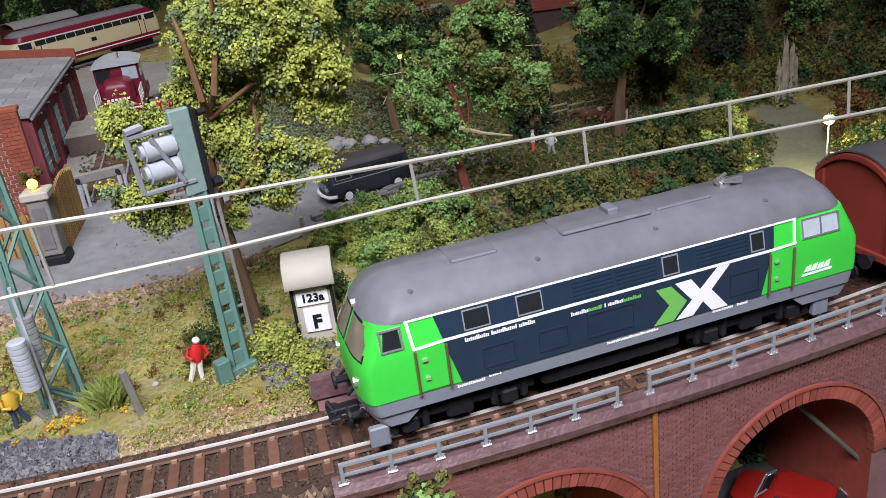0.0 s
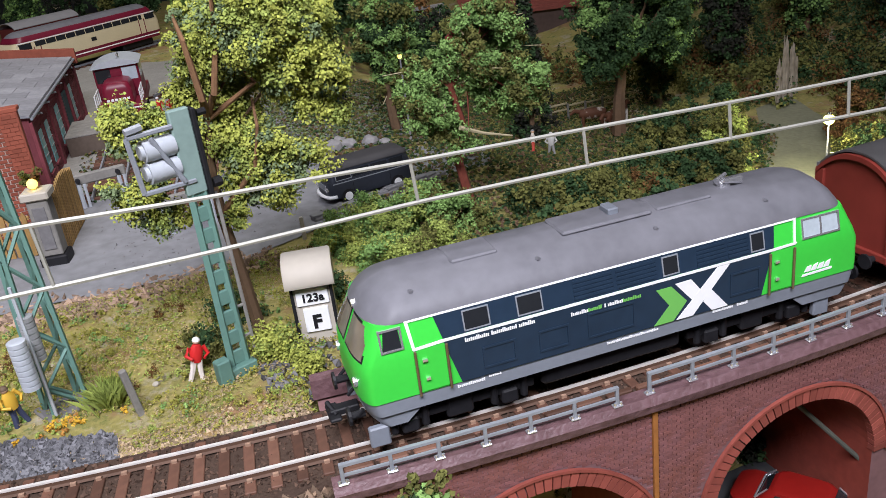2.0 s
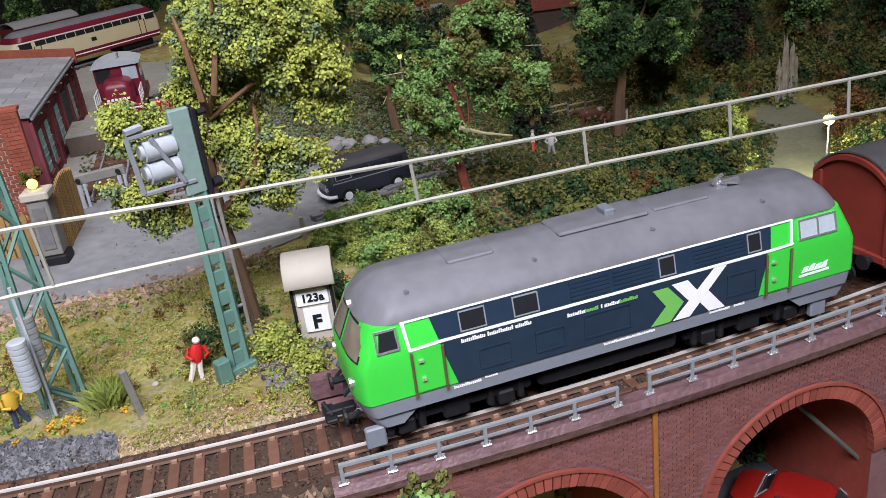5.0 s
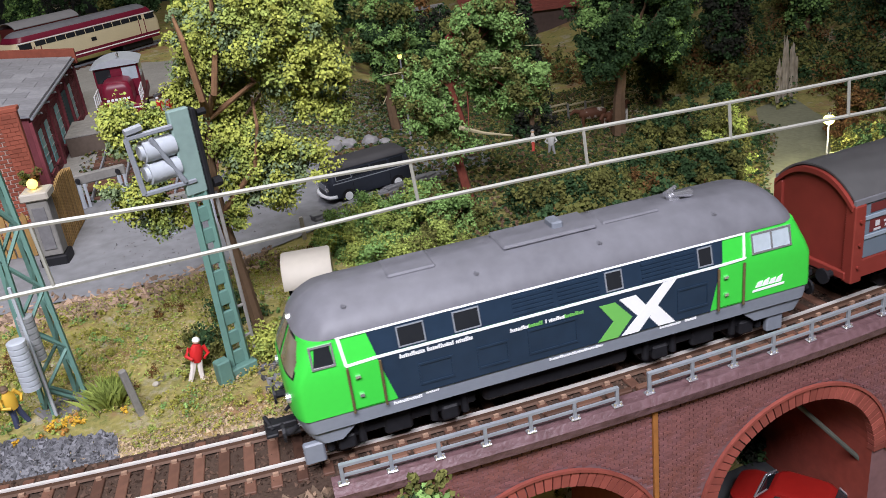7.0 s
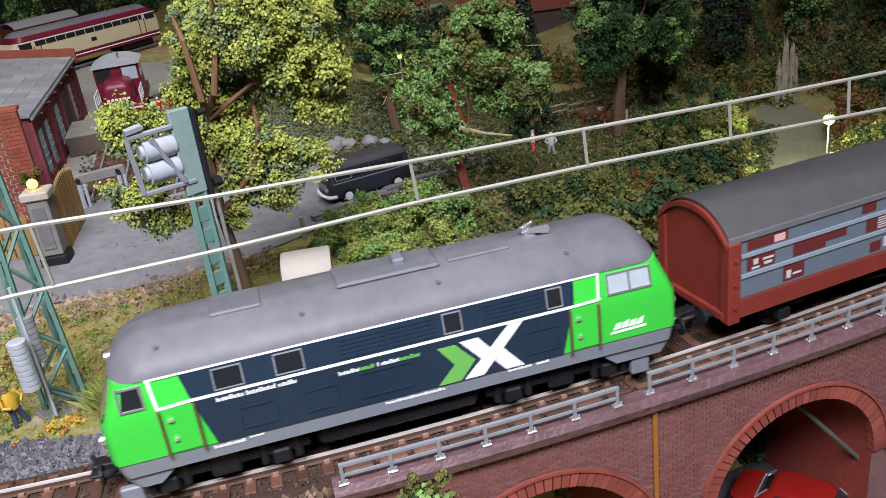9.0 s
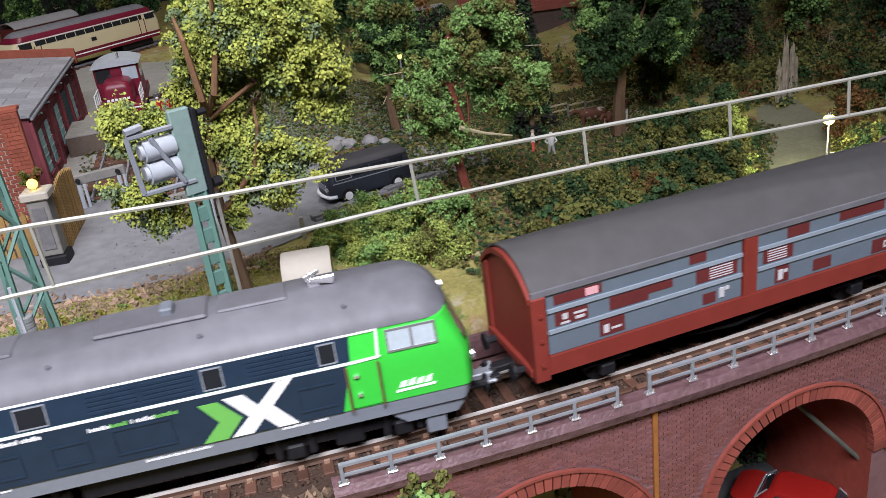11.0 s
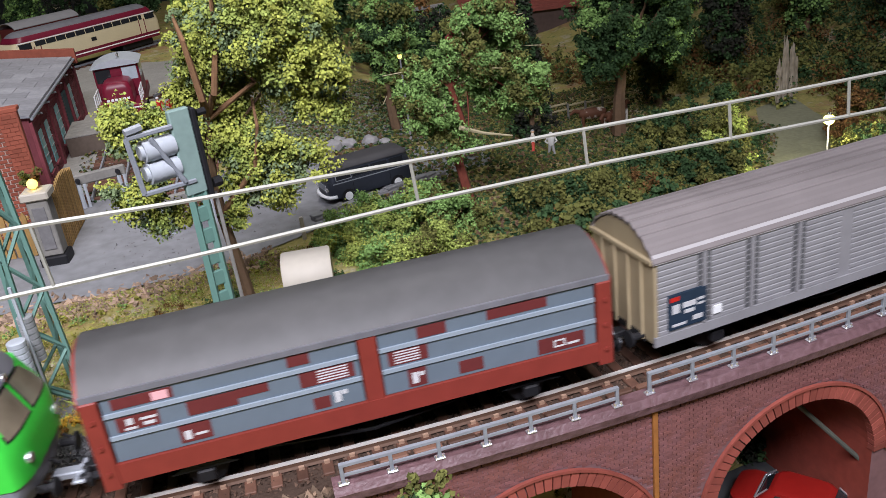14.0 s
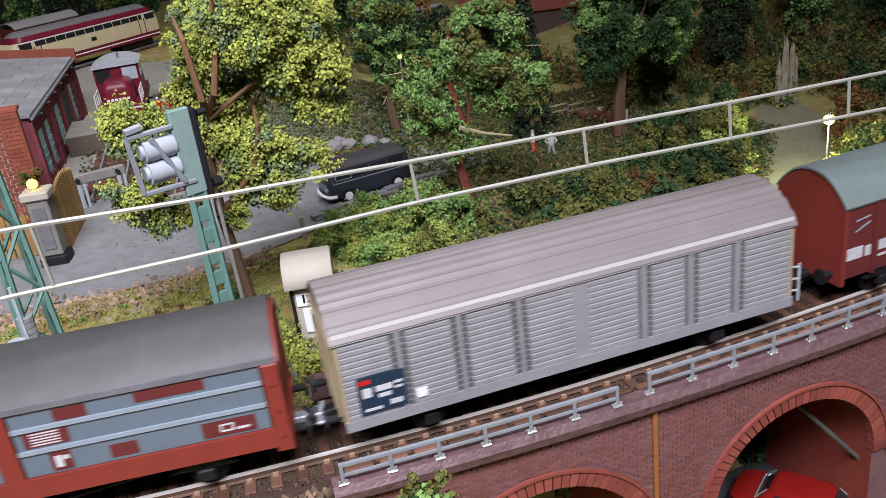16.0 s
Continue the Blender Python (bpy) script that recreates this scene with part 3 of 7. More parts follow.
            box(bm, xo + 0.12, xo + 0.24, min(side * 1.55, side * 1.63), max(side * 1.55, side * 1.63), 2.38, 2.44)
            part("door_handle", bm, CHROME, door)
            x0, x1 = (-5.95, -5.5) if e < 0 else (5.42, 6.5)
            bm = bmesh.new()
            plate(bm, [(x0, 2.86), (x1, 2.86), (x1 - 0.02, 3.3), (x0 + (0.08 if e < 0 else 0), 3.3)], w, side, 0.025)
            cab = part("cab_window", bm, PANE if e < 0 else PANE_PALE, th, "cab side window")
            bm = bmesh.new()
            for a in (oblong(x0 - 0.05, x1 + 0.05, 2.81, 2.86), oblong(x0 - 0.05, x1 + 0.05, 3.3, 3.35), oblong(x0 - 0.05, x0, 2.86, 3.3), oblong(x1, x1 + 0.05, 2.86, 3.3)) + (() if e < 0 else
                      (oblong((x0 + x1) / 2 - 0.03, (x0 + x1) / 2 + 0.03, 2.86, 3.3),)):
                plate(bm, a, w, side, 0.038)
            part("window_frame", bm, CHROME, cab)
    # windscreens on the raked noses
    for e in (-1, 1):
        for side in (-1, 1):
            def screen(y0, y1, z0, z1, out):
                bm = bmesh.new()
                grid = []
                for j in range(6):
                    z = z0 + (z1 - z0) * j / 5
                    grid.append([bm.verts.new((SHIFT + e * (nose_x(y0 + (y1 - y0) * i / 10, z) + out), side * (y0 + (y1 - y0 - 0.12 * j / 5) * i / 10), z)) for i in range(11)])
                for a, b in zip(grid, grid[1:]):
                    for i in range(10):
                        bm.faces.new((a[i], a[i + 1], b[i + 1], b[i]))
                bmesh.ops.recalc_face_normals(bm, faces=bm.faces[:])
                return bm
            seal = part("windscreen_seal", screen(0.06, 1.30, 2.56, 3.36, 0.012), BLACK, th, "thin dark rubber seal", smooth=True)
            part("windscreen", screen(0.10, 1.25, 2.61, 3.31, 0.022), TINTED, seal, "smoky raked windscreen", smooth=True)
        for y in (-0.95, 0.95):
            bm = bmesh.new()
            cyl(bm, (SHIFT + e * 6.9, y, 1.95), (SHIFT + e * 7.06, y, 1.95), 0.13, 12)
            part("headlight", bm, CHROME, th)
        bm = bmesh.new()
        cyl(bm, (SHIFT + e * 6.5, 0, 3.5), (SHIFT + e * 6.64, 0, 3.5), 0.1, 10)
        part("headlight", bm, CHROME, th)
        bm = bmesh.new()
        for k in range(3):
            cyl(bm, (SHIFT + e * 6.95, -1.0 + k, 1.2), (SHIFT + e * 7.12, -1.0 + k, 1.05), 0.05, 6)
        part("brake_hose", bm, BLACK, th)
        buffers(th, SHIFT + e * 6.9, 1.02, e)
        bm = bmesh.new()                           # bogie with axle boxes and springs
        cx = e * 4.2
        for y in (-1.05, 1.05):
            box(bm, cx - 2.0, cx + 2.0, y - 0.09, y + 0.09, 0.55, 0.85, 0.04)
            for wx in (-1.3, 1.3):
                box(bm, cx + wx - 0.22, cx + wx + 0.22, y - 0.2, y + 0.2, 0.32, 0.72, 0.05)
                for k in (-0.4, 0.4):
                    cyl(bm, (cx + wx + k, y * 1.08, 0.4), (cx + wx + k, y * 1.08, 0.95), 0.1, 8)
            box(bm, cx - 0.35, cx + 0.35, y - 0.14, y + 0.14, 0.35, 1.05, 0.06)
        box(bm, cx - 1.7, cx + 1.7, -0.6, 0.6, 0.55, 1.1)
        part("bogie", bm, BLACK, th, "black four-wheel bogie")
        for wx in (-1.3, 1.3):
            wheelset(th, cx + wx, 0.48)
        for y in (-1.25, 1.25):
            bm = bmesh.new()
            box(bm, e * 6.3 - 0.25, e * 6.3 + 0.25, y - 0.1, y + 0.1, 0.25, 0.8, 0.04)
            part("rail_guard", bm, FRAME_GREY, th)
    bm = bmesh.new()
    box(bm, -2.0, 2.0, -1.2, 1.2, 0.45, 1.15, 0.12)
    part("fuel_tank", bm, BLACK, th, "black underfloor tank")
    return th


def axle_guards(th, x):
    for y in (-1.12, 1.12):
        bm = bmesh.new()
        box(bm, x - 0.5, x + 0.5, y - 0.05, y + 0.05, 0.75, 1.15, 0.02)
        box(bm, x - 0.2, x + 0.2, y - 0.14, y + 0.14, 0.35, 0.68, 0.04)
        for k in range(4):
            box(bm, x - 0.75 + 0.1 * k, x + 0.75 - 0.1 * k, y - 0.09, y + 0.09, 0.70 + k * 0.045, 0.74 + k * 0.045)
        part("axle_guard", bm, BLACK, th, "black axle guard with leaf spring")


def arched_roof(half_len, half_w, z0, crown, thick=0.06, ribs=0, over=0.04):
    bm = bmesh.new()
    prof = []
    n = 40 if ribs else 18
    for i in range(n + 1):
        u = -1 + 2 * i / n
        z = z0 + (crown - z0) * (1 - abs(u) ** 2.3)
        if ribs:
            z += 0.05 * (1 if math.sin(u * ribs * math.pi) > 0.2 else 0)
        prof.append((u * (half_w + over), z))
    ring = [(y, z) for y, z in prof] + [(y * 0.985, z - thick) for y, z in reversed(prof)]
    loft(bm, [[(x, y, z) for y, z in ring] for x in (-half_len, half_len)])
    return bm


def end_wall(half_w, z0, eave, crown, x, t):
    """A wagon's end, with an arched top."""
    out = [(-half_w, z0), (half_w, z0), (half_w, eave)]
    for i in range(1, 12):
        u = 1 - 2 * i / 12
        out.append((u * half_w, eave + (crown - eave) * (1 - abs(u) ** 2.3)))
    out.append((-half_w, eave))
    bm = bmesh.new()
    a = [bm.verts.new((x - t, y, z)) for y, z in out]
    b = [bm.verts.new((x + t, y, z)) for y, z in out]
    bm.faces.new(a), bm.faces.new(b[::-1])
    for i in range(len(out)):
        j = (i + 1) % len(out)
        bm.faces.new((a[j], a[i], b[i], b[j]))
    bmesh.ops.recalc_face_normals(bm, faces=bm.faces[:])
    return bm


def underframe(th, half, axle, mat=BLACK):
    bm = bmesh.new()
    box(bm, -half, half, -1.0, 1.0, 0.9, 1.1)
    box(bm, -1.6, 1.6, -0.9, 0.9, 0.6, 0.9, 0.05)
    cyl(bm, (-2.4, -0.4, 0.7), (-1.4, -0.4, 0.7), 0.22, 10)
    cyl(bm, (-axle + 0.6, -1.05, 0.85), (0, -1.05, 0.5), 0.05, 6)
    cyl(bm, (0, -1.05, 0.5), (axle - 0.6, -1.05, 0.85), 0.05, 6)
    part("underframe", bm, mat, th, "black underframe with brake gear")
    for e in (-1, 1):
        axle_guards(th, e * axle)
        wheelset(th, e * axle, 0.46)
        buffers(th, e * half, 1.05, e)


def red_wagon():
    th = thing("freight_wagon", "red-brown sliding-wall freight wagon with blue-grey patched panels and dark roof", "wagon", group="wagons of the train")
    half, hw = 6.1, 1.42
    underframe(th, half, 4.0)
    flat = lambda z: hw
    bm = bmesh.new()
    box(bm, -half, half, -hw, hw, 1.08, 1.16)
    part("floor_plate", bm, OXIDE, th)
    part("roof", arched_roof(half - 0.02, hw + 0.02, 3.28, 4.02), WAGON_ROOF, th, "dark grey curved roof", smooth=True)
    for e in (-1, 1):
        part("end_wall", end_wall(hw - 0.02, 1.1, 3.2, 3.9, e * (half - 0.1), 0.05), OXIDE, th, "red-brown end wall")
        bm = bmesh.new()
        arch = [(hw * (-1 + i / 8), 3.2 + 0.7 * (1 - abs(-1 + i / 8) ** 2.3)) for i in range(17)]
        loft(bm, [[(e * half - 0.08, y, z - 0.13), (e * half + 0.07, y, z - 0.13), (e * half + 0.07, y, z + 0.02), (e * half - 0.08, y, z + 0.02)] for y, z in arch])
        part("end_rim", bm, OXIDE, th, "raised red arch rim")
        bm = bmesh.new()
        box(bm, e * half - 0.08, e * half + 0.05, -hw + 0.1, hw - 0.1, 1.0, 1.22, 0.02)
        part("end_beam", bm, OXIDE, th)
        for side in (-1, 1):
            bm = bmesh.new()
            x0, x1 = sorted((e * (half - 0.36), e * (half + 0.03)))
            y0, y1 = sorted((side * (hw - 0.25), side * (hw + 0.1)))
            box(bm, x0, x1, y0, y1, 0.92, 3.22, 0.03)
            for k in range(3):
                cyl(bm, ((x0 + x1) / 2, side * (hw + 0.1), 1.4 + k * 0.68), ((x0 + x1) / 2, side * (hw + 0.16), 1.4 + k * 0.68), 0.05, 8)
            part("corner_post", bm, OXIDE, th, "red corner post with rivets")
    for side in (-1, 1):
        bm = bmesh.new()
        plate(bm, oblong(-half + 0.36, half - 0.36, 1.05, 1.55), flat, side, 0.07, 0.05)
        part("sill", bm, OXIDE, th, "red-brown side sill")
        bm = bmesh.new()
        plate(bm, oblong(-0.08, 0.34, 1.5, 3.2), flat, side, 0.05, 0.05)
        part("centre_post", bm, OXIDE, th)
        for x0, x1 in ((-half + 0.4, -0.12), (0.38, half - 0.4)):
            bm = bmesh.new()
            plate(bm, oblong(x0, x1, 1.57, 3.28), flat, side, 0.0, 0.06)
            panel = part("sliding_wall", bm, SLATE, th, "blue-grey sliding wall with maroon patches")
            bm = bmesh.new()
            for z in (2.15, 2.72):
                plate(bm, oblong(x0, x1, z, z + 0.1), flat, side, 0.05)
            part("rib", bm, PALE_BLUE, panel)
            patches = ((-5.5, -4.2, 2.88, 3.14), (-4.0, -2.9, 2.3, 2.66), (-5.5, -4.6, 2.3, 2.66), (-2.9, -2.2, 2.45, 2.68), (-1.7, -1.2, 2.9, 3.18), (-1.5, -0.25, 2.3, 2.68),
                       (-4.3, -3.6, 1.65, 2.1), (-1.3, -0.9, 1.65, 1.95), (0.55, 1.5, 2.3, 2.68), (1.3, 2.0, 2.85, 3.15), (0.95, 1.4, 1.62, 2.1), (2.2, 2.8, 1.65, 1.98),
                       (3.0, 4.5, 2.9, 3.16), (4.2, 5.4, 1.62, 2.02))
            for a0, a1, b0, b1 in patches:
                if x0 < a0 and a1 < x1:
                    bm = bmesh.new()
                    plate(bm, oblong(a0, a1, b0, b1), flat, side, 0.012)
                    part("paint_patch", bm, MAROON, panel, "maroon paint patch")
            bars = [(-5.35, -5.1, 2.32, 2.38), (-5.3, -5.15, 2.44, 2.6), (-5.0, -4.65, 2.5, 2.56), (-4.95, -4.7, 2.36, 2.44), (-4.2, -4.05, 1.72, 1.95), (-3.98, -3.7, 1.78, 1.84),
                    (-0.8, -0.65, 1.72, 2.0), (-0.62, -0.5, 1.9, 2.0), (1.05, 1.2, 1.7, 2.0), (1.22, 1.35, 1.88, 1.98), (4.6, 4.9, 1.72, 1.76), (4.6, 4.9, 1.88, 1.92), (4.6, 4.64, 1.76, 1.88),
                    (4.86, 4.9, 1.76, 1.88), (4.95, 5.25, 1.72, 1.78)]
            bars += [(-1.1, -0.4, 2.34 + k * 0.07, 2.37 + k * 0.07) for k in range(5)] + [(0.7, 1.3, 2.34 + k * 0.07, 2.37 + k * 0.07) for k in range(5)]
            for a0, a1, b0, b1 in bars:
                if x0 < a0 and a1 < x1:
                    bm = bmesh.new()
                    plate(bm, oblong(a0, a1, b0, b1), flat, side, 0.02)
                    part("lettering", bm, WORN_WHITE, panel, "worn white lettering bar")
            if x0 < 0:
                bm = bmesh.new()
                plate(bm, oblong(-4.65, -4.3, 2.9, 3.1), flat, side, 0.022)
                part("emblem_plate", bm, PINK, panel, "small pale pink emblem plate")
        bm = bmesh.new()
        plate(bm, [(-half, 3.22), (half, 3.22), (half, 3.36), (-half, 3.36)], flat, side, 0.06, 0.03)
        part("eave_rail", bm, ROOF_GREY, th, "grey eaves rail")
    return th


PALE_EAVE = material("pale_eaves_paint", (0.44, 0.42, 0.42), 0.5, vary=0.1, scale=1.5)


# Dark grey for the shade in slots and gaps, painted on raised plates.
SLOT_SHADE = material("painted_slot_shade", (0.10, 0.10, 0.105), 0.6, vary=0.2)


def silver_wagon():
    th = thing("freight_wagon", "weathered silver-grey corrugated sliding-wall wagon with ribbed roof", "wagon", group="wagons of the train")
    half, hw = 6.12, 1.42
    underframe(th, half, 4.0)
    flat = lambda z: hw
    part("roof", arched_roof(half + 0.03, hw + 0.03, 3.3, 4.1, ribs=11), SILVER_ROOF, th, "brownish silver ribbed roof", smooth=False)
    for e in (-1, 1):
        part("end_wall", end_wall(hw, 1.0, 3.3, 4.02, e * (half - 0.06), 0.05), BEIGE, th, "beige end wall")
        for y in (-0.9, -0.3, 0.3, 0.9):
            bm = bmesh.new()
            box(bm, e * half - 0.06, e * half + 0.06, y - 0.06, y + 0.06, 0.95, 3.3, 0.02)
            part("end_post", bm, BEIGE, th)
        bm = bmesh.new()
        box(bm, e * half - 0.07, e * half + 0.07, -hw, hw, 3.22, 3.36, 0.02)
        part("end_beam", bm, BEIGE, th)
    for side in (-1, 1):
        posts = (-4.62, -3.13, -1.62, 0.0, 1.72, 3.05, 4.4)
        for x0, x1 in zip((-half + 0.12,) + tuple(p + 0.2 for p in posts), tuple(p - 0.2 for p in posts) + (half - 0.12,)):
            bm = bmesh.new()
            ring = []
            n = 13
            for k in range(n):
                z = 1.2 + 2.0 * k / n
                d = 2.0 / n
                ring += [(0.0, z), (0.02, z + d * 0.12), (0.02, z + d * 0.75), (0.0, z + d * 0.85)]
            ring += [(0.0, 3.25), (-0.06, 3.25), (-0.06, 1.2)]
            loft(bm, [[(x, side * (hw + o), z) for o, z in ring] for x in (x0, x1)])
            part("corrugated_panel", bm, SILVER, th)
        for k, p in enumerate(posts):
            bm = bmesh.new()
            plate(bm, oblong(p - 0.2, p + 0.2, 1.2, 3.25), flat, side, 0.012, 0.05)
            post = part("wall_post", bm, SILVER, th, "flat grey door post" if k == 3 else "grey post with rows of dark slots")
            if k == 3:
                continue
            bm = bmesh.new()
            plate(bm, oblong(p - 0.05, p + 0.05, 1.22, 3.23), flat, side, 0.06)
            part("post_bar", bm, SILVER, post)
            if k > 3:
                bm = bmesh.new()
                plate(bm, oblong(p - 0.17, p - 0.1, 1.22, 3.23), flat, side, 0.022)
                part("door_gap", bm, SLOT_SHADE, post, "dark strip painting the shade of the gap between the sliding walls")
            for column, x in enumerate(((p - 0.13, p + 0.13) if k < 3 else (p + 0.13,))):
                bm = bmesh.new()
                for j in range(13):
                    z = 1.22 + 2.0 * j / 13
                    plate(bm, oblong(x - 0.07, x + 0.07, z + 0.02, z + 0.125), flat, side, 0.03)
                tagged(part("slot_strip", bm, SLOT_SHADE, post, "strip of small plates painted in the shade of slots"), kind="stuff")
        bm = bmesh.new()
        plate(bm, oblong(-half, half, 0.93, 1.2), flat, side, 0.05, 0.05)
        part("sill", bm, SILVER, th)
        bm = bmesh.new()
        plate(bm, oblong(-half, half, 3.25, 3.48), lambda z: hw - max(0.0, z - 3.36) * 0.9, side, 0.06, 0.06)
        part("eave_rail", bm, PALE_EAVE, th, "broad pale eaves band")
        bm = bmesh.new()
        plate(bm, oblong(-5.72, -4.58, 1.3, 2.28), flat, side, 0.065, 0.0)
        lab = part("label_board", bm, NAVY, th, "dark blue lettering board")
        for a in ((-5.62, -5.4, 1.75, 2.0), (-5.3, -4.9, 1.85, 2.0), (-5.25, -4.95, 1.68, 1.78), (-4.85, -4.65, 1.95, 2.02), (-4.85, -4.65, 1.82, 1.88), (-5.0, -4.7, 1.42, 1.55), (-5.62, -5.2, 1.38, 1.45)):
            bm = bmesh.new()
            plate(bm, oblong(*a), flat, side, 0.075, 0.0)
            part("lettering", bm, WORN_WHITE, lab, "worn white lettering bar")
        bm = bmesh.new()
        plate(bm, oblong(-5.68, -5.4, 2.1, 2.22), flat, side, 0.075, 0.0)
        part("red_plate", bm, RED, lab)
        bm = bmesh.new()
        plate(bm, oblong(-4.35, -4.1, 1.38, 1.6), flat, side, 0.07, 0.0)
        part("notice_plate", bm, WHITE, th)
    for side in (-1, 1):
        bm = bmesh.new()
        for dz in (1.2, 1.55, 1.9):
            cyl(bm, (half + 0.08, side * 1.1, dz), (half + 0.35, side * 1.25, dz), 0.03, 6)
        cyl(bm, (half + 0.35, side * 1.25, 0.9), (half + 0.35, side * 1.25, 2.0), 0.035, 6)
        part("step_rail", bm, PALE_INSULATOR, th, "white shunter's grab rail")
    return th


def brown_wagon():
    th = thing("freight_wagon", "red-brown box wagon with rounded green-grey roof", "wagon", group="wagons of the train")
    half, hw = 4.0, 1.24
    underframe(th, half, 2.3)
    flat = lambda z: hw
    part("roof", arched_roof(half + 0.05, hw + 0.03, 3.12, 3.95), GREEN_GREY, th, "green-grey rounded roof", smooth=True)
    bm = bmesh.new()
    box(bm, -half + 0.1, half - 0.1, -hw, hw, 0.95, 3.14)
    part("body", bm, MAROON, th, "maroon boarded body")
    for e in (-1, 1):
        part("end_wall", end_wall(hw + 0.02, 0.75, 3.1, 3.85, e * (half - 0.05), 0.06), OXIDE, th, "plain red end wall")
    for side in (-1, 1):
        for x in (-2.9, -1.0, 1.0, 2.9):
            bm = bmesh.new()
            plate(bm, oblong(x - 0.05, x + 0.05, 0.9, 3.12), flat, side, 0.06, 0.02)
            part("side_post", bm, MAROON, th)
        for a in ((-3.85, -3.3, 1.5, 1.85), (-3.2, -3.0, 1.5, 1.8), (-2.7, -2.3, 1.55, 1.85), (-2.7, -2.4, 1.35, 1.42)):
            bm = bmesh.new()
            plate(bm, oblong(*a), flat, side, 0.02, 0.0)
            part("lettering", bm, WORN_WHITE, th, "worn white lettering bar")
        bm = bmesh.new()
        plate(bm, [(-3.6, 2.62), (-3.1, 2.68), (-3.1, 2.72), (-3.6, 2.66)], flat, side, 0.02, 0)
        plate(bm, [(-3.6, 2.3), (-3.1, 2.5), (-3.1, 2.54), (-3.6, 2.34)], flat, side, 0.02, 0)
        part("arrow_mark", bm, PALE_BLUE, th, "thin pale arrow mark")
    return th


loco = main_loco()
wagon_a = red_wagon()
wagon_b = silver_wagon()
wagon_c = brown_wagon()

# ---- foliage ----


def leaf_mesh(name, spots, radii, per, size, mats, parent=None, label="", seed=1, flat=0.0, pick=None):
    """A crown of small leaves: round each clump's centre lie nodules of foam, and round each nodule its leaves, as bent four-sided flakes."""
    rng = np.random.default_rng(seed)
    spots, radii = np.asarray(spots, float), np.asarray(radii, float)
    n = len(spots) * per
    knots = max(1, per // 14)
    kd = rng.normal(size=(len(spots), knots, 3))
    kd /= np.linalg.norm(kd, axis=2)[:, :, None]
    kc = spots[:, None, :] + kd * (radii[:, None] * rng.uniform(0.35, 1.1, (len(spots), knots)))[:, :, None] * np.array([1, 1, 0.85])
    which_knot = np.arange(n) % per * knots // per
    c = kc[np.repeat(np.arange(len(spots)), per), which_knot]
    r = np.repeat(radii, per)
    d = rng.normal(size=(n, 3))
    d /= np.linalg.norm(d, axis=1)[:, None]
    c = c + d * (r * rng.uniform(0.15, 0.5, n))[:, None]
    a = rng.normal(size=(n, 3)) * 0.35 + d * 0.8 + np.array([-0.1, -0.3, 0.45 + flat])
    a /= np.linalg.norm(a, axis=1)[:, None]
    b = np.cross(a, rng.normal(size=(n, 3)))
    b /= np.linalg.norm(b, axis=1)[:, None]
    e = np.cross(a, b)
    s = size * rng.uniform(0.6, 1.35, n)[:, None]
    v = np.stack([c + b * s, c + e * s * 0.8 + a * s * 0.35, c - b * s, c - e * s * 0.8 + a * s * 0.3], 1).reshape(-1, 3) * K
    me = bpy.data.meshes.new(name)
    me.vertices.add(4 * n)
    me.vertices.foreach_set("co", v.ravel())
    me.loops.add(4 * n)
    me.loops.foreach_set("vertex_index", np.arange(4 * n))
    me.polygons.add(n)
    me.polygons.foreach_set("loop_start", np.arange(n) * 4)
    mats = mats if isinstance(mats, (list, tuple)) else [mats]
    for m in mats:
        me.materials.append(m)
    if len(mats) > 1:
        which = rng.integers(0, len(mats), len(spots)) if pick is None else pick
        me.polygons.foreach_set("material_index", np.repeat(which, per))
    me.update(calc_edges=True)
    ob = new(name, me)
    ob.parent = parent
    if label:
        tagged(ob, label)
    return ob


def clumps(rng, centre, half, count, r, hollow=0.5, gate=0.0, freq=0.5):
    """Clump centres scattered in an ellipsoid, thinned by noise for gaps and an uneven outline."""
    out, tries = [], 0
    while len(out) < count:
        tries += 1
        p = rng.normal(size=3)
        p *= rng.uniform(hollow, 1.0) ** 0.7 / np.linalg.norm(p)
        q = np.array(centre) + p * np.array(half)
        if tries < 12 * count and (noise.noise(Vector(q * freq)) < gate - 0.25 or noise.noise(Vector(q * freq * 0.5 + 9)) * 0.5 + 1.0 < np.linalg.norm(p)):
            continue
        out.append(q)
    return np.array(out), r * rng.uniform(0.6, 1.3, count)


def limb(bm, pts, r0, r1, seg=7):
    """A tapered round limb through the points, in one skin."""
    pts = [Vector(p) for p in pts]
    n = len(pts) - 1
    rings = []
    for i, p in enumerate(pts):
        d = (pts[min(n, i + 1)] - pts[max(0, i - 1)]).normalized()
        side = d.cross(Vector((0.31, 0.2, 1.0)) if abs(d.z) < 0.9 else Vector((1, 0.1, 0))).normalized()
        up = d.cross(side)
        r = r0 + (r1 - r0) * i / n
        rings.append([p + side * r * math.cos(2 * math.pi * k / seg) + up * r * math.sin(2 * math.pi * k / seg) for k in range(seg)])
    return loft(bm, rings)


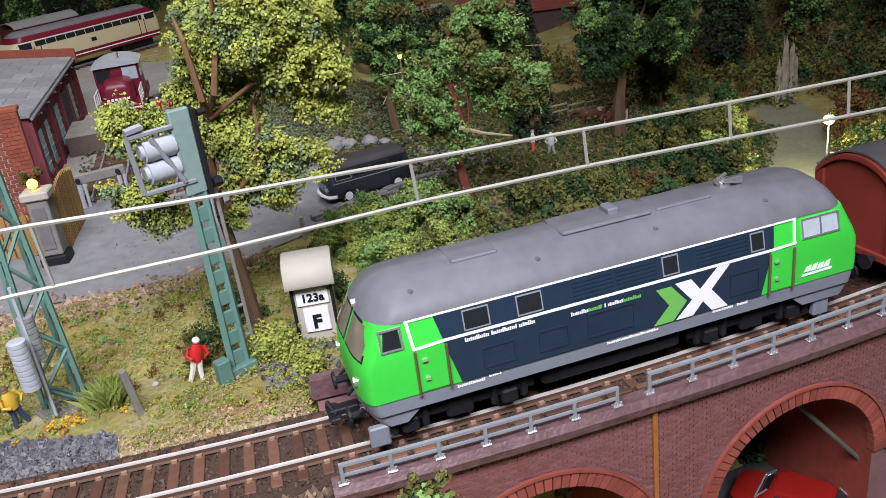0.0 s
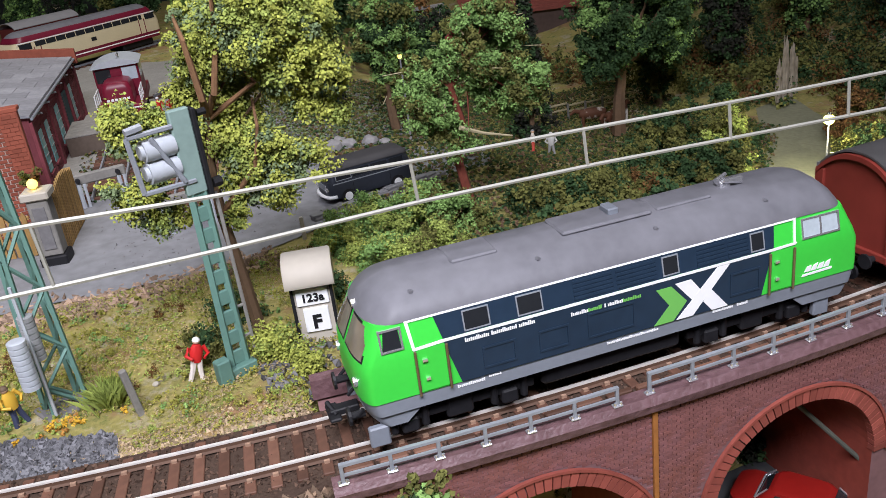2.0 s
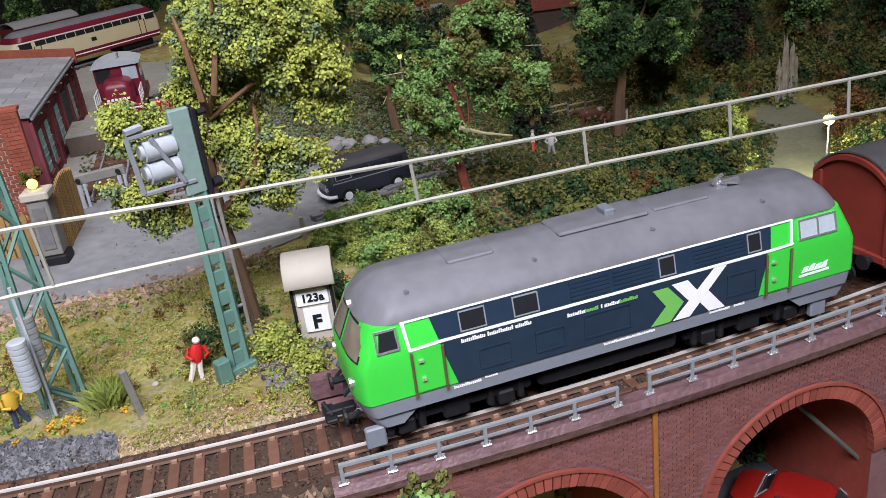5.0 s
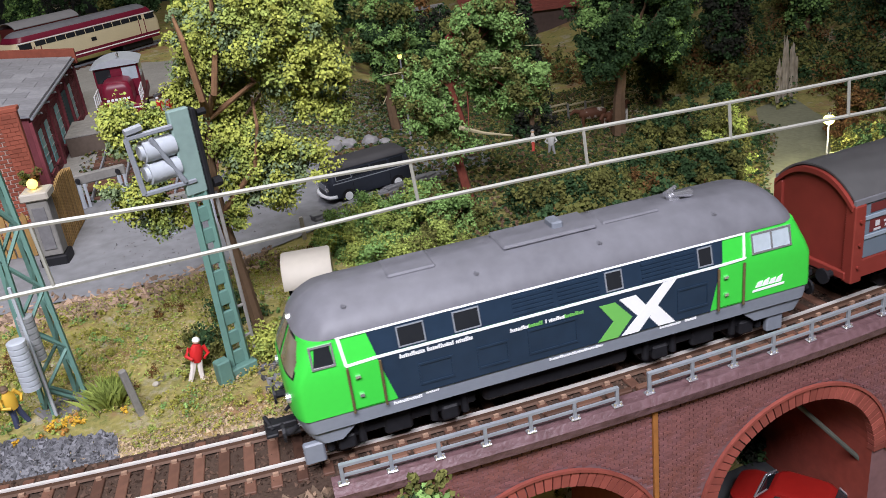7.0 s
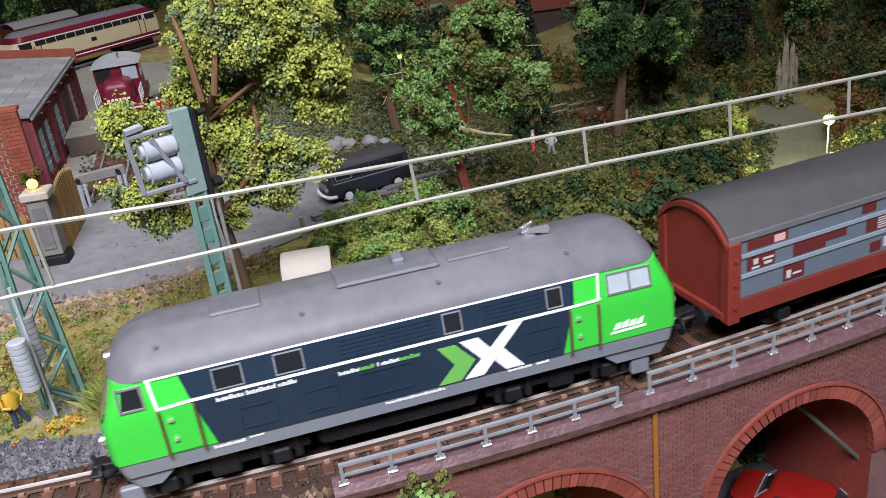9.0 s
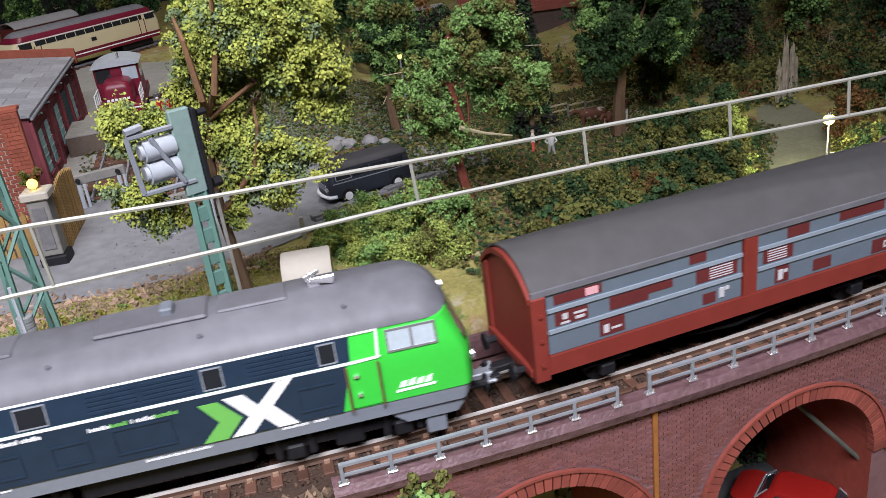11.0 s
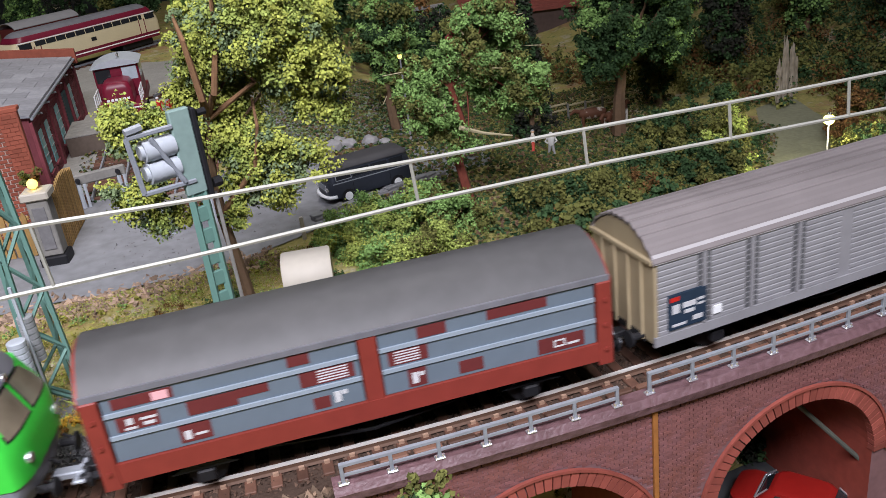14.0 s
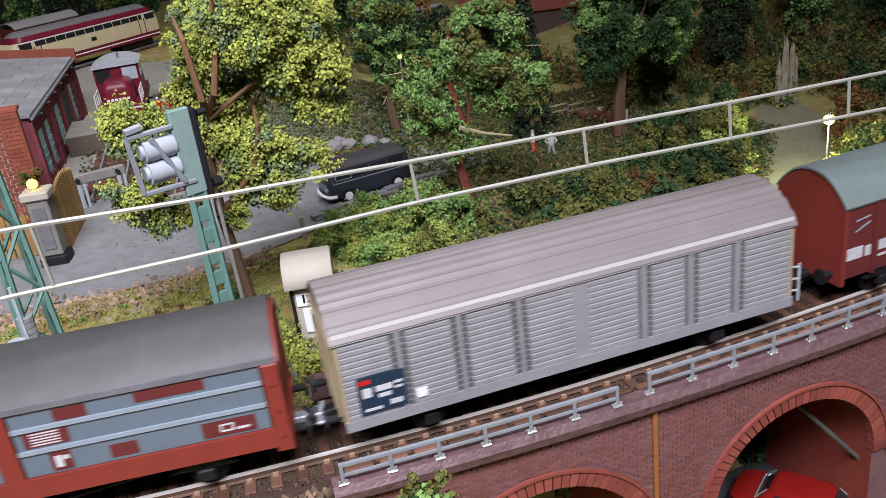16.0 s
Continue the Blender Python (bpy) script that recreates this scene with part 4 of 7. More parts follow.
def tree(label, x, y, z, trunk, r0, crowns, leaf, bark, seed, count=180, per=55, size=0.11, cr=0.5, category="tree", twigs=14, twig_mat=None, gate=0.0, name="tree", bare=8):
    """trunk: points from the base; crowns: (centre, half axes) relative to the base."""
    rng = np.random.default_rng(seed)
    th = thing(name, label, category, x, y, z)
    part("trunk", limb(bmesh.new(), trunk, r0, r0 * 0.45), bark, th, smooth=True)
    sp, rd = [], []
    total = sum(h[0] * h[1] * h[2] for _, h in crowns)
    for c, h in crowns:
        n = max(6, int(count * h[0] * h[1] * h[2] / total))
        a, b = clumps(rng, c, h, n, cr, 0.35, gate)
        sp.append(a), rd.append(b)
    sp, rd = np.concatenate(sp), np.concatenate(rd)
    top = np.array(trunk[-1])
    for k in range(twigs):
        tip = sp[rng.integers(len(sp))]
        root = np.array(trunk[rng.integers(max(1, len(trunk) - 2), len(trunk))])
        mid = (root + tip) / 2 + rng.normal(size=3) * 0.25
        part("limb", limb(bmesh.new(), [tuple(root), tuple(mid), tuple(tip)], r0 * 0.26, r0 * 0.08, 5), bark, th)
    if twig_mat:
        bm = bmesh.new()
        for k in range(bare):
            tip = sp[rng.integers(len(sp))]
            d = rng.normal(size=3)
            d[2] = abs(d[2]) * 0.4
            a = tip - d * 0.35
            cyl(bm, tuple(a), tuple(tip + d * 0.45), 0.035, 4, 0.015)
        tagged(part("twig", bm, twig_mat, th, "pale bare twigs"), kind="stuff")
    tagged(leaf_mesh("crown", sp, rd, per, size, leaf, th, seed=seed), kind="stuff")
    return th


def bush(label, x, y, half, leaf, seed, count=60, per=60, size=0.10, cr=0.4, z=None, name="bush", category="bush"):
    rng = np.random.default_rng(seed)
    z = ground_height(x, y) if z is None else z
    th = thing(name, label, category, x, y, z)
    sp, rd = clumps(rng, (0, 0, half[2] * 0.35), half, count, cr, 0.3)
    sp[:, 2] = np.maximum(sp[:, 2], 0.12)
    bm = bmesh.new()
    for k in range(5):
        tip = sp[rng.integers(len(sp))]
        limb(bm, [(tip[0] * 0.2, tip[1] * 0.2, -0.15), tuple(tip * 0.6), tuple(tip)], 0.07, 0.02, 5)
    part("stem", bm, BARK, th)
    tagged(leaf_mesh("crown", sp, rd, per, size, leaf, th, seed=seed), kind="stuff")
    return th


G = -0.45
# the tall lime-green tree behind the mast
lime = tree("tall lime-green deciduous tree with airy foam foliage beside the mast", -7.4, 8.3, G,
            [(0, 0, -0.2), (-0.15, 0.1, 2.0), (-0.35, 0.2, 4.2), (-0.3, 0.1, 6.0), (-0.12, -0.2, 7.5)], 0.22,
            [((1.5, 0.3, 9.4), (2.3, 1.7, 2.1)), ((3.7, -0.1, 8.7), (1.4, 1.2, 1.3)), ((-0.9, 0.5, 7.3), (1.0, 1.0, 1.3)), ((-2.9, 0.0, 7.4), (0.9, 0.9, 1.0)), ((-2.6, 0.0, 5.9), (0.9, 0.9, 0.9)),
             ((1.2, 0.2, 5.4), (1.2, 1.0, 1.9)), ((-2.1, -0.1, 4.6), (0.9, 0.7, 0.4)), ((0.3, 0.2, 3.9), (0.5, 0.5, 0.9)), ((1.7, 0.2, 6.9), (1.0, 0.9, 1.2)), ((2.7, 0.1, 6.6), (0.7, 0.6, 0.85)),
             ((0.6, 0.2, 6.6), (1.1, 0.9, 1.2)), ((3.6, 0.0, 6.6), (0.3, 0.3, 0.55)), ((2.5, 0.1, 5.1), (0.7, 0.6, 0.7))],
            [LEAF_LIME, LEAF_LIME, LEAF_LIME, LEAF_GREY, LEAF_BUSH], BARK, 11, count=860, per=224, size=0.05, cr=0.36, twigs=5, twig_mat=LEAF_LIME, gate=0.2, bare=14)
for pts, r0 in (([(-0.12, -0.2, 7.4), (-0.22, -0.9, 8.0), (-0.38, -1.0, 9.67)], 0.14), ([(-0.1, -0.2, 7.4), (0.13, -0.9, 8.1), (0.45, -0.9, 9.4), (0.61, -0.9, 10.6)], 0.12),
                ([(-0.1, -0.2, 7.3), (1.32, -0.8, 8.2), (0.76, -0.9, 9.07)], 0.09), ([(-0.35, 0.2, 4.2), (0.85, -0.6, 5.7), (1.15, -0.7, 6.9)], 0.1)):
    part("limb", limb(bmesh.new(), pts + [(pts[-1][0] * 1.1, 0.0, pts[-1][2] + 0.7)], r0, r0 * 0.35, 7), BARK_TAN, lime, "tan-brown forked limb", smooth=True)
bm = bmesh.new()
# the bright green tree with a red trunk
tree("bright green deciduous tree with a red-brown trunk on the slope", 2.7, 13.3, -1.1,
     [(0, 0, -0.4), (-0.25, 0, 1.5), (-0.5, 0.1, 3.0), (-0.2, 0, 4.6), (-0.5, 0, 6.0), (-0.4, 0, 8.0)], 0.24,
     [((0.9, 0, 7.4), (1.9, 1.6, 2.0)), ((-1.4, 0, 5.9), (1.25, 1.2, 1.7)), ((2.0, 0.2, 5.6), (1.7, 1.4, 1.6)), ((-0.5, 0, 4.0), (0.9, 0.9, 0.8))],
     [LEAF_FRESH, LEAF_FRESH, LEAF_OLIVE], BARK_RED, 12, count=400, per=196, size=0.05, cr=0.34, twigs=10, twig_mat=BARK_PALE, bare=26)
bm = bmesh.new()
fallen = thing("dead_branch", "pale broken branch lying in the slope bushes", "branch", 2.7, 12.6, 2.6)
part("stick", limb(bm, [(-0.6, 0, 0.9), (0.4, 0.1, 0.45), (1.6, 0, 0.1)], 0.1, 0.03, 6), BARK_PALE, fallen)
tree("small olive-green tree with a dark trunk", 4.6, 28.5, G,
     [(0, 0, -0.2), (-0.2, 0, 2.0), (-0.3, 0, 4.0), (0, 0, 6.0)], 0.3,
     [((-0.1, 0, 5.4), (1.8, 1.7, 2.3)), ((0.2, 0, 2.8), (1.0, 1.0, 1.1)), ((0.8, 0, 6.6), (1.4, 1.3, 1.2))], [LEAF_OLIVE, LEAF_DARK, LEAF_FRESH], BARK, 13, count=190, per=168, size=0.07, cr=0.45,
     twigs=14, twig_mat=BARK_PALE, bare=26)
tree("broad dark green tree in the meadow", 21.5, 31.5, -4.9,
     [(0, 0, -0.4), (0.1, 0, 2.0), (0.4, 0, 4.0), (0.3, 0, 8.0)], 0.5,
     [((1.2, 0, 8.5), (4.6, 3.8, 4.2)), ((-1.4, -0.5, 5.4), (1.8, 1.8, 1.6)), ((3.4, -0.6, 5.2), (2.4, 2.2, 1.9))], [LEAF_DARK, LEAF_DARK, LEAF_DARK, LEAF_FRESH], BARK, 14, count=480, per=168, size=0.085, cr=0.55,
     twigs=16, gate=0.05)


def conifer(label, x, y, z, h, r, seed, leaf):
    rng = np.random.default_rng(seed)
    th = thing("conifer", label, "conifer", x, y, z)
    part("trunk", limb(bmesh.new(), [(0, 0, -0.3), (0, 0, h * 0.5), (0, 0, h)], 0.2, 0.03), BARK, th)
    sp, rd = [], []
    for k in range(230):
        t = rng.uniform(0.06, 1)
        a = rng.uniform(0, 2 * math.pi)
        q = r * (1 - t) ** 0.8 * rng.uniform(0.35, 1.0)
        sp.append((q * math.cos(a), q * math.sin(a), h * t - q * 0.25))
        rd.append(0.36)
    tagged(leaf_mesh("crown", sp, rd, 98, 0.085, leaf, th, seed=seed, flat=0.5), kind="stuff")
    return th


conifer("slim blackish conifer with drooping twigs", 13.9, 29.6, -4.0, 9.3, 1.9, 21, [LEAF_CONIFER, LEAF_CONIFER, LEAF_DARK])
conifer("dark conifer among the hillside trees", 39.5, 49.0, -1.8, 12.0, 2.2, 22, [LEAF_CONIFER, LEAF_DARK])

# bushes
for k, (x, y, half, leaf, n) in enumerate((
        (-3.2, 12.4, (1.6, 1.2, 1.4), [LEAF_BUSH, LEAF_LIME, LEAF_FRESH], 70), (-1.6, 12.6, (1.6, 1.2, 1.7), [LEAF_FRESH, LEAF_BUSH], 80), (-0.1, 12.2, (1.5, 1.2, 1.8), [LEAF_FRESH, LEAF_BUSH], 80),
        (1.2, 11.8, (1.3, 1.1, 1.6), [LEAF_FRESH, LEAF_OLIVE], 60), (-2.6, 10.4, (1.5, 1.1, 1.0), [LEAF_BUSH, LEAF_FRESH], 60), (-0.6, 10.0, (1.6, 1.1, 1.0), [LEAF_OLIVE, LEAF_BUSH], 60),
        (-7.3, 6.5, (0.55, 0.5, 0.7), [LEAF_BUSH, LEAF_LIME], 24), (-6.6, 5.8, (0.55, 0.45, 0.5), [LEAF_LIME, LEAF_BUSH], 24), (-9.3, 7.9, (0.6, 0.6, 0.6), [LEAF_DARK, LEAF_OLIVE], 24),
        (-7.9, 9.6, (0.9, 0.6, 1.0), [LEAF_OLIVE, LEAF_DARK], 30), (-4.9, 9.3, (0.8, 0.7, 0.9), [LEAF_OLIVE, LEAF_DARK], 30))):
    bush("yellow-green scatter bush on the embankment", x, y, half, leaf, 30 + k, n, 196, 0.046, 0.36)
bush("small grey-green bush at the foot of the viaduct", -6.2, -3.2, (0.9, 0.5, 1.6), [LEAF_OLIVE, LEAF_DARK, LEAF_FRESH], 50, 60, 60, 0.08, 0.3, z=-1.0)
rng = np.random.default_rng(5)
for k in range(52):                                # undergrowth down the slope behind the viaduct
    x = rng.uniform(3.5, 19)
    y = rng.uniform(5.0, 12.5) + (x - 3) * 0.55
    leaf = ([LEAF_OLIVE, LEAF_DARK], [LEAF_OLIVE, LEAF_OLIVE, LEAF_RUST], [LEAF_DARK, LEAF_OLIVE], [LEAF_OLIVE, LEAF_DARK, LEAF_OLIVE])[k % 4]
    if 17.5 < x < 24 and y < 16:
        continue
    bush("olive-brown undergrowth bush on the shaded slope", x, y, (rng.uniform(1.0, 1.7), rng.uniform(0.9, 1.4), rng.uniform(0.7, 1.5)), leaf, 60 + k, 50, 140, 0.062, 0.42)
for k, (x, y, half, leaf) in enumerate((
        (19.0, 17.6, (1.6, 1.4, 2.6), [LEAF_OLIVE, LEAF_DARK]), (17.2, 18.5, (1.8, 1.5, 2.4), [LEAF_OLIVE, LEAF_DARK]), (15.0, 19.5, (1.8, 1.5, 2.0), [LEAF_OLIVE, LEAF_DARK]),
        (22.0, 21.0, (1.8, 1.6, 3.2), [LEAF_BUSH, LEAF_OLIVE]), (24.8, 13.4, (1.9, 1.5, 1.8), [LEAF_OLIVE, LEAF_BUSH]), (28.0, 16.0, (2.4, 2.0, 2.4), [LEAF_OLIVE, LEAF_DARK]),
        (19.0, 23.5, (2.2, 1.8, 2.8), [LEAF_DARK, LEAF_OLIVE]), (25.5, 25.0, (2.4, 2.0, 3.0), [LEAF_OLIVE, LEAF_DARK]), (22.5, 26.5, (2.4, 2.0, 3.0), [LEAF_DARK, LEAF_OLIVE]),
        (31.0, 20.0, (2.4, 2.0, 2.6), [LEAF_OLIVE, LEAF_RUST]))):
    bush("dense olive hedge bush beside the sandy path", x, y, half, leaf, 100 + k, 100, 140, 0.075, 0.45)

for k, (x, y) in enumerate(((3.4, 6.6), (5.6, 6.0), (7.8, 7.2), (10.0, 6.0))):
    bush("dark bush behind the viaduct arch", x, y, (1.5, 1.2, 2.4), [LEAF_DARK, LEAF_OLIVE], 140 + k, 60, 70, 0.1, 0.4)

# ivy-clad hillside and far woods
rng = np.random.default_rng(8)
sp, rd, pk = [], [], []
while len(sp) < 2600:
    x, y = rng.uniform(24, 80), rng.uniform(12, 75)
    if x + 0.35 * y < 43 or (20 < x < 42 and y > 56) or (x < 37 and y < 33 and abs(y - (x - 9)) < 4):
        continue
    sp.append((x, y, ground_height(x, y) + rng.uniform(0, 1.6)))
    rd.append(rng.uniform(0.7, 1.5))
    pk.append(int(noise.noise(Vector((x * 0.15, y * 0.15, 0))) * 2.4 + rng.uniform(0, 2.2)) % 3)
tagged(leaf_mesh("hillside_growth", sp, rd, 70, 0.125, [LEAF_OLIVE, LEAF_DARK, LEAF_RUST], seed=8, pick=np.array(pk)), "ivy and scrub in olive and rust on the hillside", "undergrowth", kind="stuff")
for k in range(44):
    x, y = rng.uniform(-22, 75), rng.uniform(44, 92)
    if x < 4 and y < 86 or x < -9 and y < 94 or (26 < x < 46 and y < 84):
        continue
    h = rng.uniform(6, 10)
    tree("dark woodland tree at the far edge of the layout", x, y, ground_height(x, y), [(0, 0, -0.3), (0.1, 0, h * 0.4), (0, 0.1, h * 0.8)], 0.35,
         [((0, 0, h * 0.65), (3.2, 3.0, h * 0.42))], [LEAF_DARK, (LEAF_OLIVE, LEAF_DARK, LEAF_FRESH)[k % 3]], BARK, 200 + k, count=90, per=70, size=0.19, cr=0.95, twigs=4)
for k, (x, y, h) in enumerate(((3.5, 41, 6), (-0.5, 47, 4), (8.5, 37, 6), (12, 40, 7), (-24, 78, 7), (-22, 98, 7), (-17, 99, 6), (-12, 97, 7), (-7, 91, 6), (-4, 90, 7), (1, 86, 7), (4, 74, 7), (-27, 74, 7), (9, 62, 8), (14, 58, 8), (36, 38, 8), (28, 36, 6), (6, 48, 8), (46, 40, 8), (50, 34, 8), (54, 28, 8))):
    tree("dark leafy tree at the edge of the yard", x, y, ground_height(x, y), [(0, 0, -0.3), (0.2, 0, h * 0.4), (0, 0.1, h * 0.8)], 0.28,
         [((0, 0, h * 0.6), (2.3, 2.1, h * 0.4))], [LEAF_DARK, (LEAF_OLIVE, LEAF_DARK, LEAF_FRESH, LEAF_CONIFER)[k % 4]], BARK, 300 + k, count=110, per=84, size=0.12, cr=0.7, twigs=8, twig_mat=BARK_PALE)

# rock outcrops on the hill
for k, (x, y, w, h) in enumerate(((33.6, 29.6, 0.24, 1.7), (34.4, 29.9, 0.26, 2.6), (35.7, 30.6, 0.22, 2.2), (36.6, 31.2, 0.2, 1.6), (37.5, 23.2, 0.6, 1.9), (39.0, 23.0, 0.5, 1.7), (29.5, 18.6, 0.7, 1.0))):
    bm = bmesh.new()
    bmesh.ops.create_icosphere(bm, subdivisions=4, radius=1)
    for v in bm.verts:
        n = noise.noise(v.co * 2.2 + Vector((k * 7, 0, 0))) * 0.35 + noise.noise(v.co * 7) * 0.12
        v.co = Vector((v.co.x * w, v.co.y * w * 0.8, v.co.z * h)) * (1 + n)
    th = thing("rock", "weathered vertical rock outcrop in the ivy", "rock", x, y, ground_height(x, y) + h * 0.8, group="rock outcrops")
    part("stone", bm, ROCK, th)

# ---- overhead wire ----


def wire_line():
    th = thing("overhead_wire", "pale stiff overhead wire with vertical droppers above the track", "overhead wire")
    low, high = [], []
    pts = [(-24, 0.25), (-13, 0.27), (-9, -0.12), (-4.3, -0.3), (0, -0.8), (3.3, -1.37), (6.4, -1.9), (16, -3.4)]
    xs0, ys0 = [p[0] for p in pts], [p[1] for p in pts]
    for i in range(61):
        x = -24 + 40 * i / 60
        low.append((x, float(np.interp(x, xs0, ys0)), 6.0))
        high.append((x, float(np.interp(x, xs0, ys0)), float(np.interp(x, [-24, -12, -4.3, 0, 3.3, 16], [7.6, 7.33, 6.95, 6.88, 6.88, 7.0]))))
    part("contact_wire", limb(bmesh.new(), low, 0.055, 0.045, 6), WIRE, th)
    part("carrier_wire", limb(bmesh.new(), high, 0.055, 0.045, 6), WIRE, th)
    for x in (-20, -16.5, -11.9, -4.3, -0.26, 3.31, 6.4, 9.6, 13):
        y = float(np.interp(x, xs0, ys0))
        zt = float(np.interp(x, [-24, -12, -4.3, 0, 3.3, 16], [7.6, 7.33, 6.95, 6.88, 6.88, 7.0]))
        bm = bmesh.new()
        cyl(bm, (x - 0.06, y, zt), (x, y, 6.0), 0.042, 6)
        part("dropper", bm, WIRE, th)
    return th


wire_line()


def lattice_mast(x, y, z, h, w0, w1, rz, label, steps=9):
    th = thing("catenary_mast", label, "mast", x, y, z, rz, group="catenary masts")
    for sx in (-1, 1):
        for sy in (-1, 1):
            bm = bmesh.new()
            limb(bm, [(sx * w0, sy * w0 * 0.7, 0), (sx * w1, sy * w1 * 0.7, h)], 0.085, 0.075, 4)
            part("upright", bm, MAST_GREEN, th)
    for k in range(steps):
        a, b = k / steps, (k + 1) / steps
        wa, wb = w0 + (w1 - w0) * a, w0 + (w1 - w0) * b
        s = 1 if k % 2 else -1
        for sy in (-0.7, 0.7):
            bm = bmesh.new()
            cyl(bm, (-s * wa, sy * wa, h * a), (s * wb, sy * wb, h * b), 0.06, 4)
            part("brace", bm, MAST_GREEN, th)
        for sx in (-1, 1):
            bm = bmesh.new()
            cyl(bm, (sx * wa, -s * wa * 0.7, h * a), (sx * wb, s * wb * 0.7, h * b), 0.06, 4)
            part("brace", bm, MAST_GREEN, th)
    bm = bmesh.new()
    box(bm, -w0 - 0.25, w0 + 0.25, -w0 - 0.1, w0 + 0.1, -0.3, 0.12, 0.05)
    part("footing", bm, STONES, th, "grey concrete footing")
    return th


def weights(th, x, y, z0, z1, mat, r=0.21):
    """A stack of round tensioning weights on a rod."""
    bm = bmesh.new()
    n = max(3, round((z1 - z0) / 0.17))
    h = (z1 - z0) / n
    rings = []
    for k in range(n):
        for dz, q in ((0.0, 0.8), (0.1, 1.0), (0.85, 1.0), (1.0, 0.8)):
            rings.append([(x + r * q * math.cos(a * math.pi / 8), y + r * q * math.sin(a * math.pi / 8), z0 + h * (k + dz * 0.99)) for a in range(16)])
    loft(bm, rings)
    part("tension_weight", bm, mat, th, "stacked round weights")


m0 = lattice_mast(-13.45, 7.25, G, 8.6, 0.5, 0.22, 25, "tapered green lattice catenary mast with tensioning weights")
weights(m0, -0.95, -0.9, 1.5, 3.0, PALE_INSULATOR, 0.25)
weights(m0, -0.35, -0.25, 1.9, 3.3, material("grey_weight", (0.32, 0.33, 0.33), 0.5), 0.22)
bm = bmesh.new()
cyl(bm, (-0.55, -0.7, 0.3), (-0.6, -0.75, 4.4), 0.05, 6)
part("guide_rod", bm, PALE_INSULATOR, m0, "pale guide rod")

m1 = thing("catenary_mast", "green box-section catenary mast with side frame and round weights", "mast", -8.42, 6.3, G, 18, group="catenary masts")
for sx in (-1, 1):
    bm = bmesh.new()
    limb(bm, [(sx * 0.24, 0, 0), (sx * 0.19, 0, 6.2)], 0.13, 0.12, 4)
    part("upright", bm, MAST_GREEN, m1)
for k in range(9):
    bm = bmesh.new()
    box(bm, -0.2, 0.2, -0.06, 0.06, 0.3 + k * 0.66, 0.74 + k * 0.66, 0.02)
    part("batten_plate", bm, MAST_GREEN, m1)
bm = bmesh.new()
box(bm, -0.45, 0.45, -0.3, 0.3, -0.25, 0.3, 0.04)
part("base_collar", bm, MAST_GREEN, m1)
bm = bmesh.new()
box(bm, -0.85, -0.42, -0.4, -0.02, -0.1, 0.75, 0.04)
part("switch_box", bm, MAST_GREEN, m1, "small green switch box")
bm = bmesh.new()
box(bm, -0.32, 0.28, -0.12, 0.1, 5.75, 8.15, 0.04)
part("head_plate", bm, material("pale_green_plate", (0.22, 0.31, 0.28), 0.5, vary=0.12), m1, "pale green head plate")
bm = bmesh.new()
box(bm, 0.28, 0.42, -0.2, 0.2, 5.6, 8.1, 0.03)
cyl(bm, (0.5, 0, 5.9), (0.75, 0, 5.9), 0.15, 8)
cyl(bm, (0.5, 0, 7.9), (0.75, 0, 7.9), 0.1, 8)
part("edge_bar", bm, BLACK, m1, "dark edge bar with fittings")
bm = bmesh.new()
for a, b in (((-0.3, -0.1, 7.75), (-1.55, -0.1, 7.75)), ((-1.55, -0.1, 7.75), (-1.45, -0.1, 6.2)), ((-1.45, -0.1, 6.2), (0.0, -0.1, 6.15)), ((-0.95, -0.15, 7.6), (-0.3, -0.15, 6.2))):
    cyl(bm, a, b, 0.075, 6)
cyl(bm, (-1.55, -0.1, 7.9), (-1.1, -0.1, 7.95), 0.11, 6)
part("side_frame", bm, STEEL_GREY, m1, "pale grey bracket frame")
for z in (6.65, 7.25):
    bm = bmesh.new()
    cyl(bm, (-1.15, 0.1, z), (-0.3, 0.1, z), 0.3, 16)
    cyl(bm, (-1.25, 0.1, z), (-1.15, 0.1, z), 0.2, 16)
    part("tension_drum", bm, PALE_INSULATOR, m1, "pale round drum", smooth=True)
bm = bmesh.new()
cyl(bm, (0.62, 0.1, 0.5), (0.55, 0.1, 5.6), 0.06, 6)
for z in (1.0, 2.0):
    cyl(bm, (0.2, 0.1, z), (0.65, 0.1, z), 0.05, 6)
part("guide_rod", bm, WOOD_GREY, m1, "grey guide rod")

# ---- small building with a number board ----
hut = thing("telephone_cabinet", "white lineside telephone cabinet with curved top and number board", "cabinet", -5.74, 7.0, -0.42, -14)
bm = bmesh.new()
box(bm, -0.66, 0.66, -0.35, 0.5, -0.3, 2.2, 0.05)
part("body", bm, WHITE_PLASTER, hut)
bm = bmesh.new()
prof = [(-0.72, 2.02), (-0.76, 2.12), (-0.7, 2.42), (-0.5, 2.68), (-0.15, 2.80), (0.45, 2.82), (0.68, 2.66), (0.72, 2.02)]
loft(bm, [[(x, y * q, z - (1 - q) * 0.5) for y, z in prof] for x, q in ((-0.76, 0.94), (-0.70, 1.0), (0.70, 1.0), (0.76, 0.94))])
part("roof", bm, WHITE_PLASTER, hut, "off-white hood with rounded front", smooth=True)
bm = bmesh.new()
for a in ((-0.66, -0.56, 0.15, 2.12), (0.56, 0.66, 0.15, 2.12), (-0.6, 0.6, 2.0, 2.14)):
    box(bm, a[0], a[1], -0.46, -0.3, a[2], a[3], 0.02)
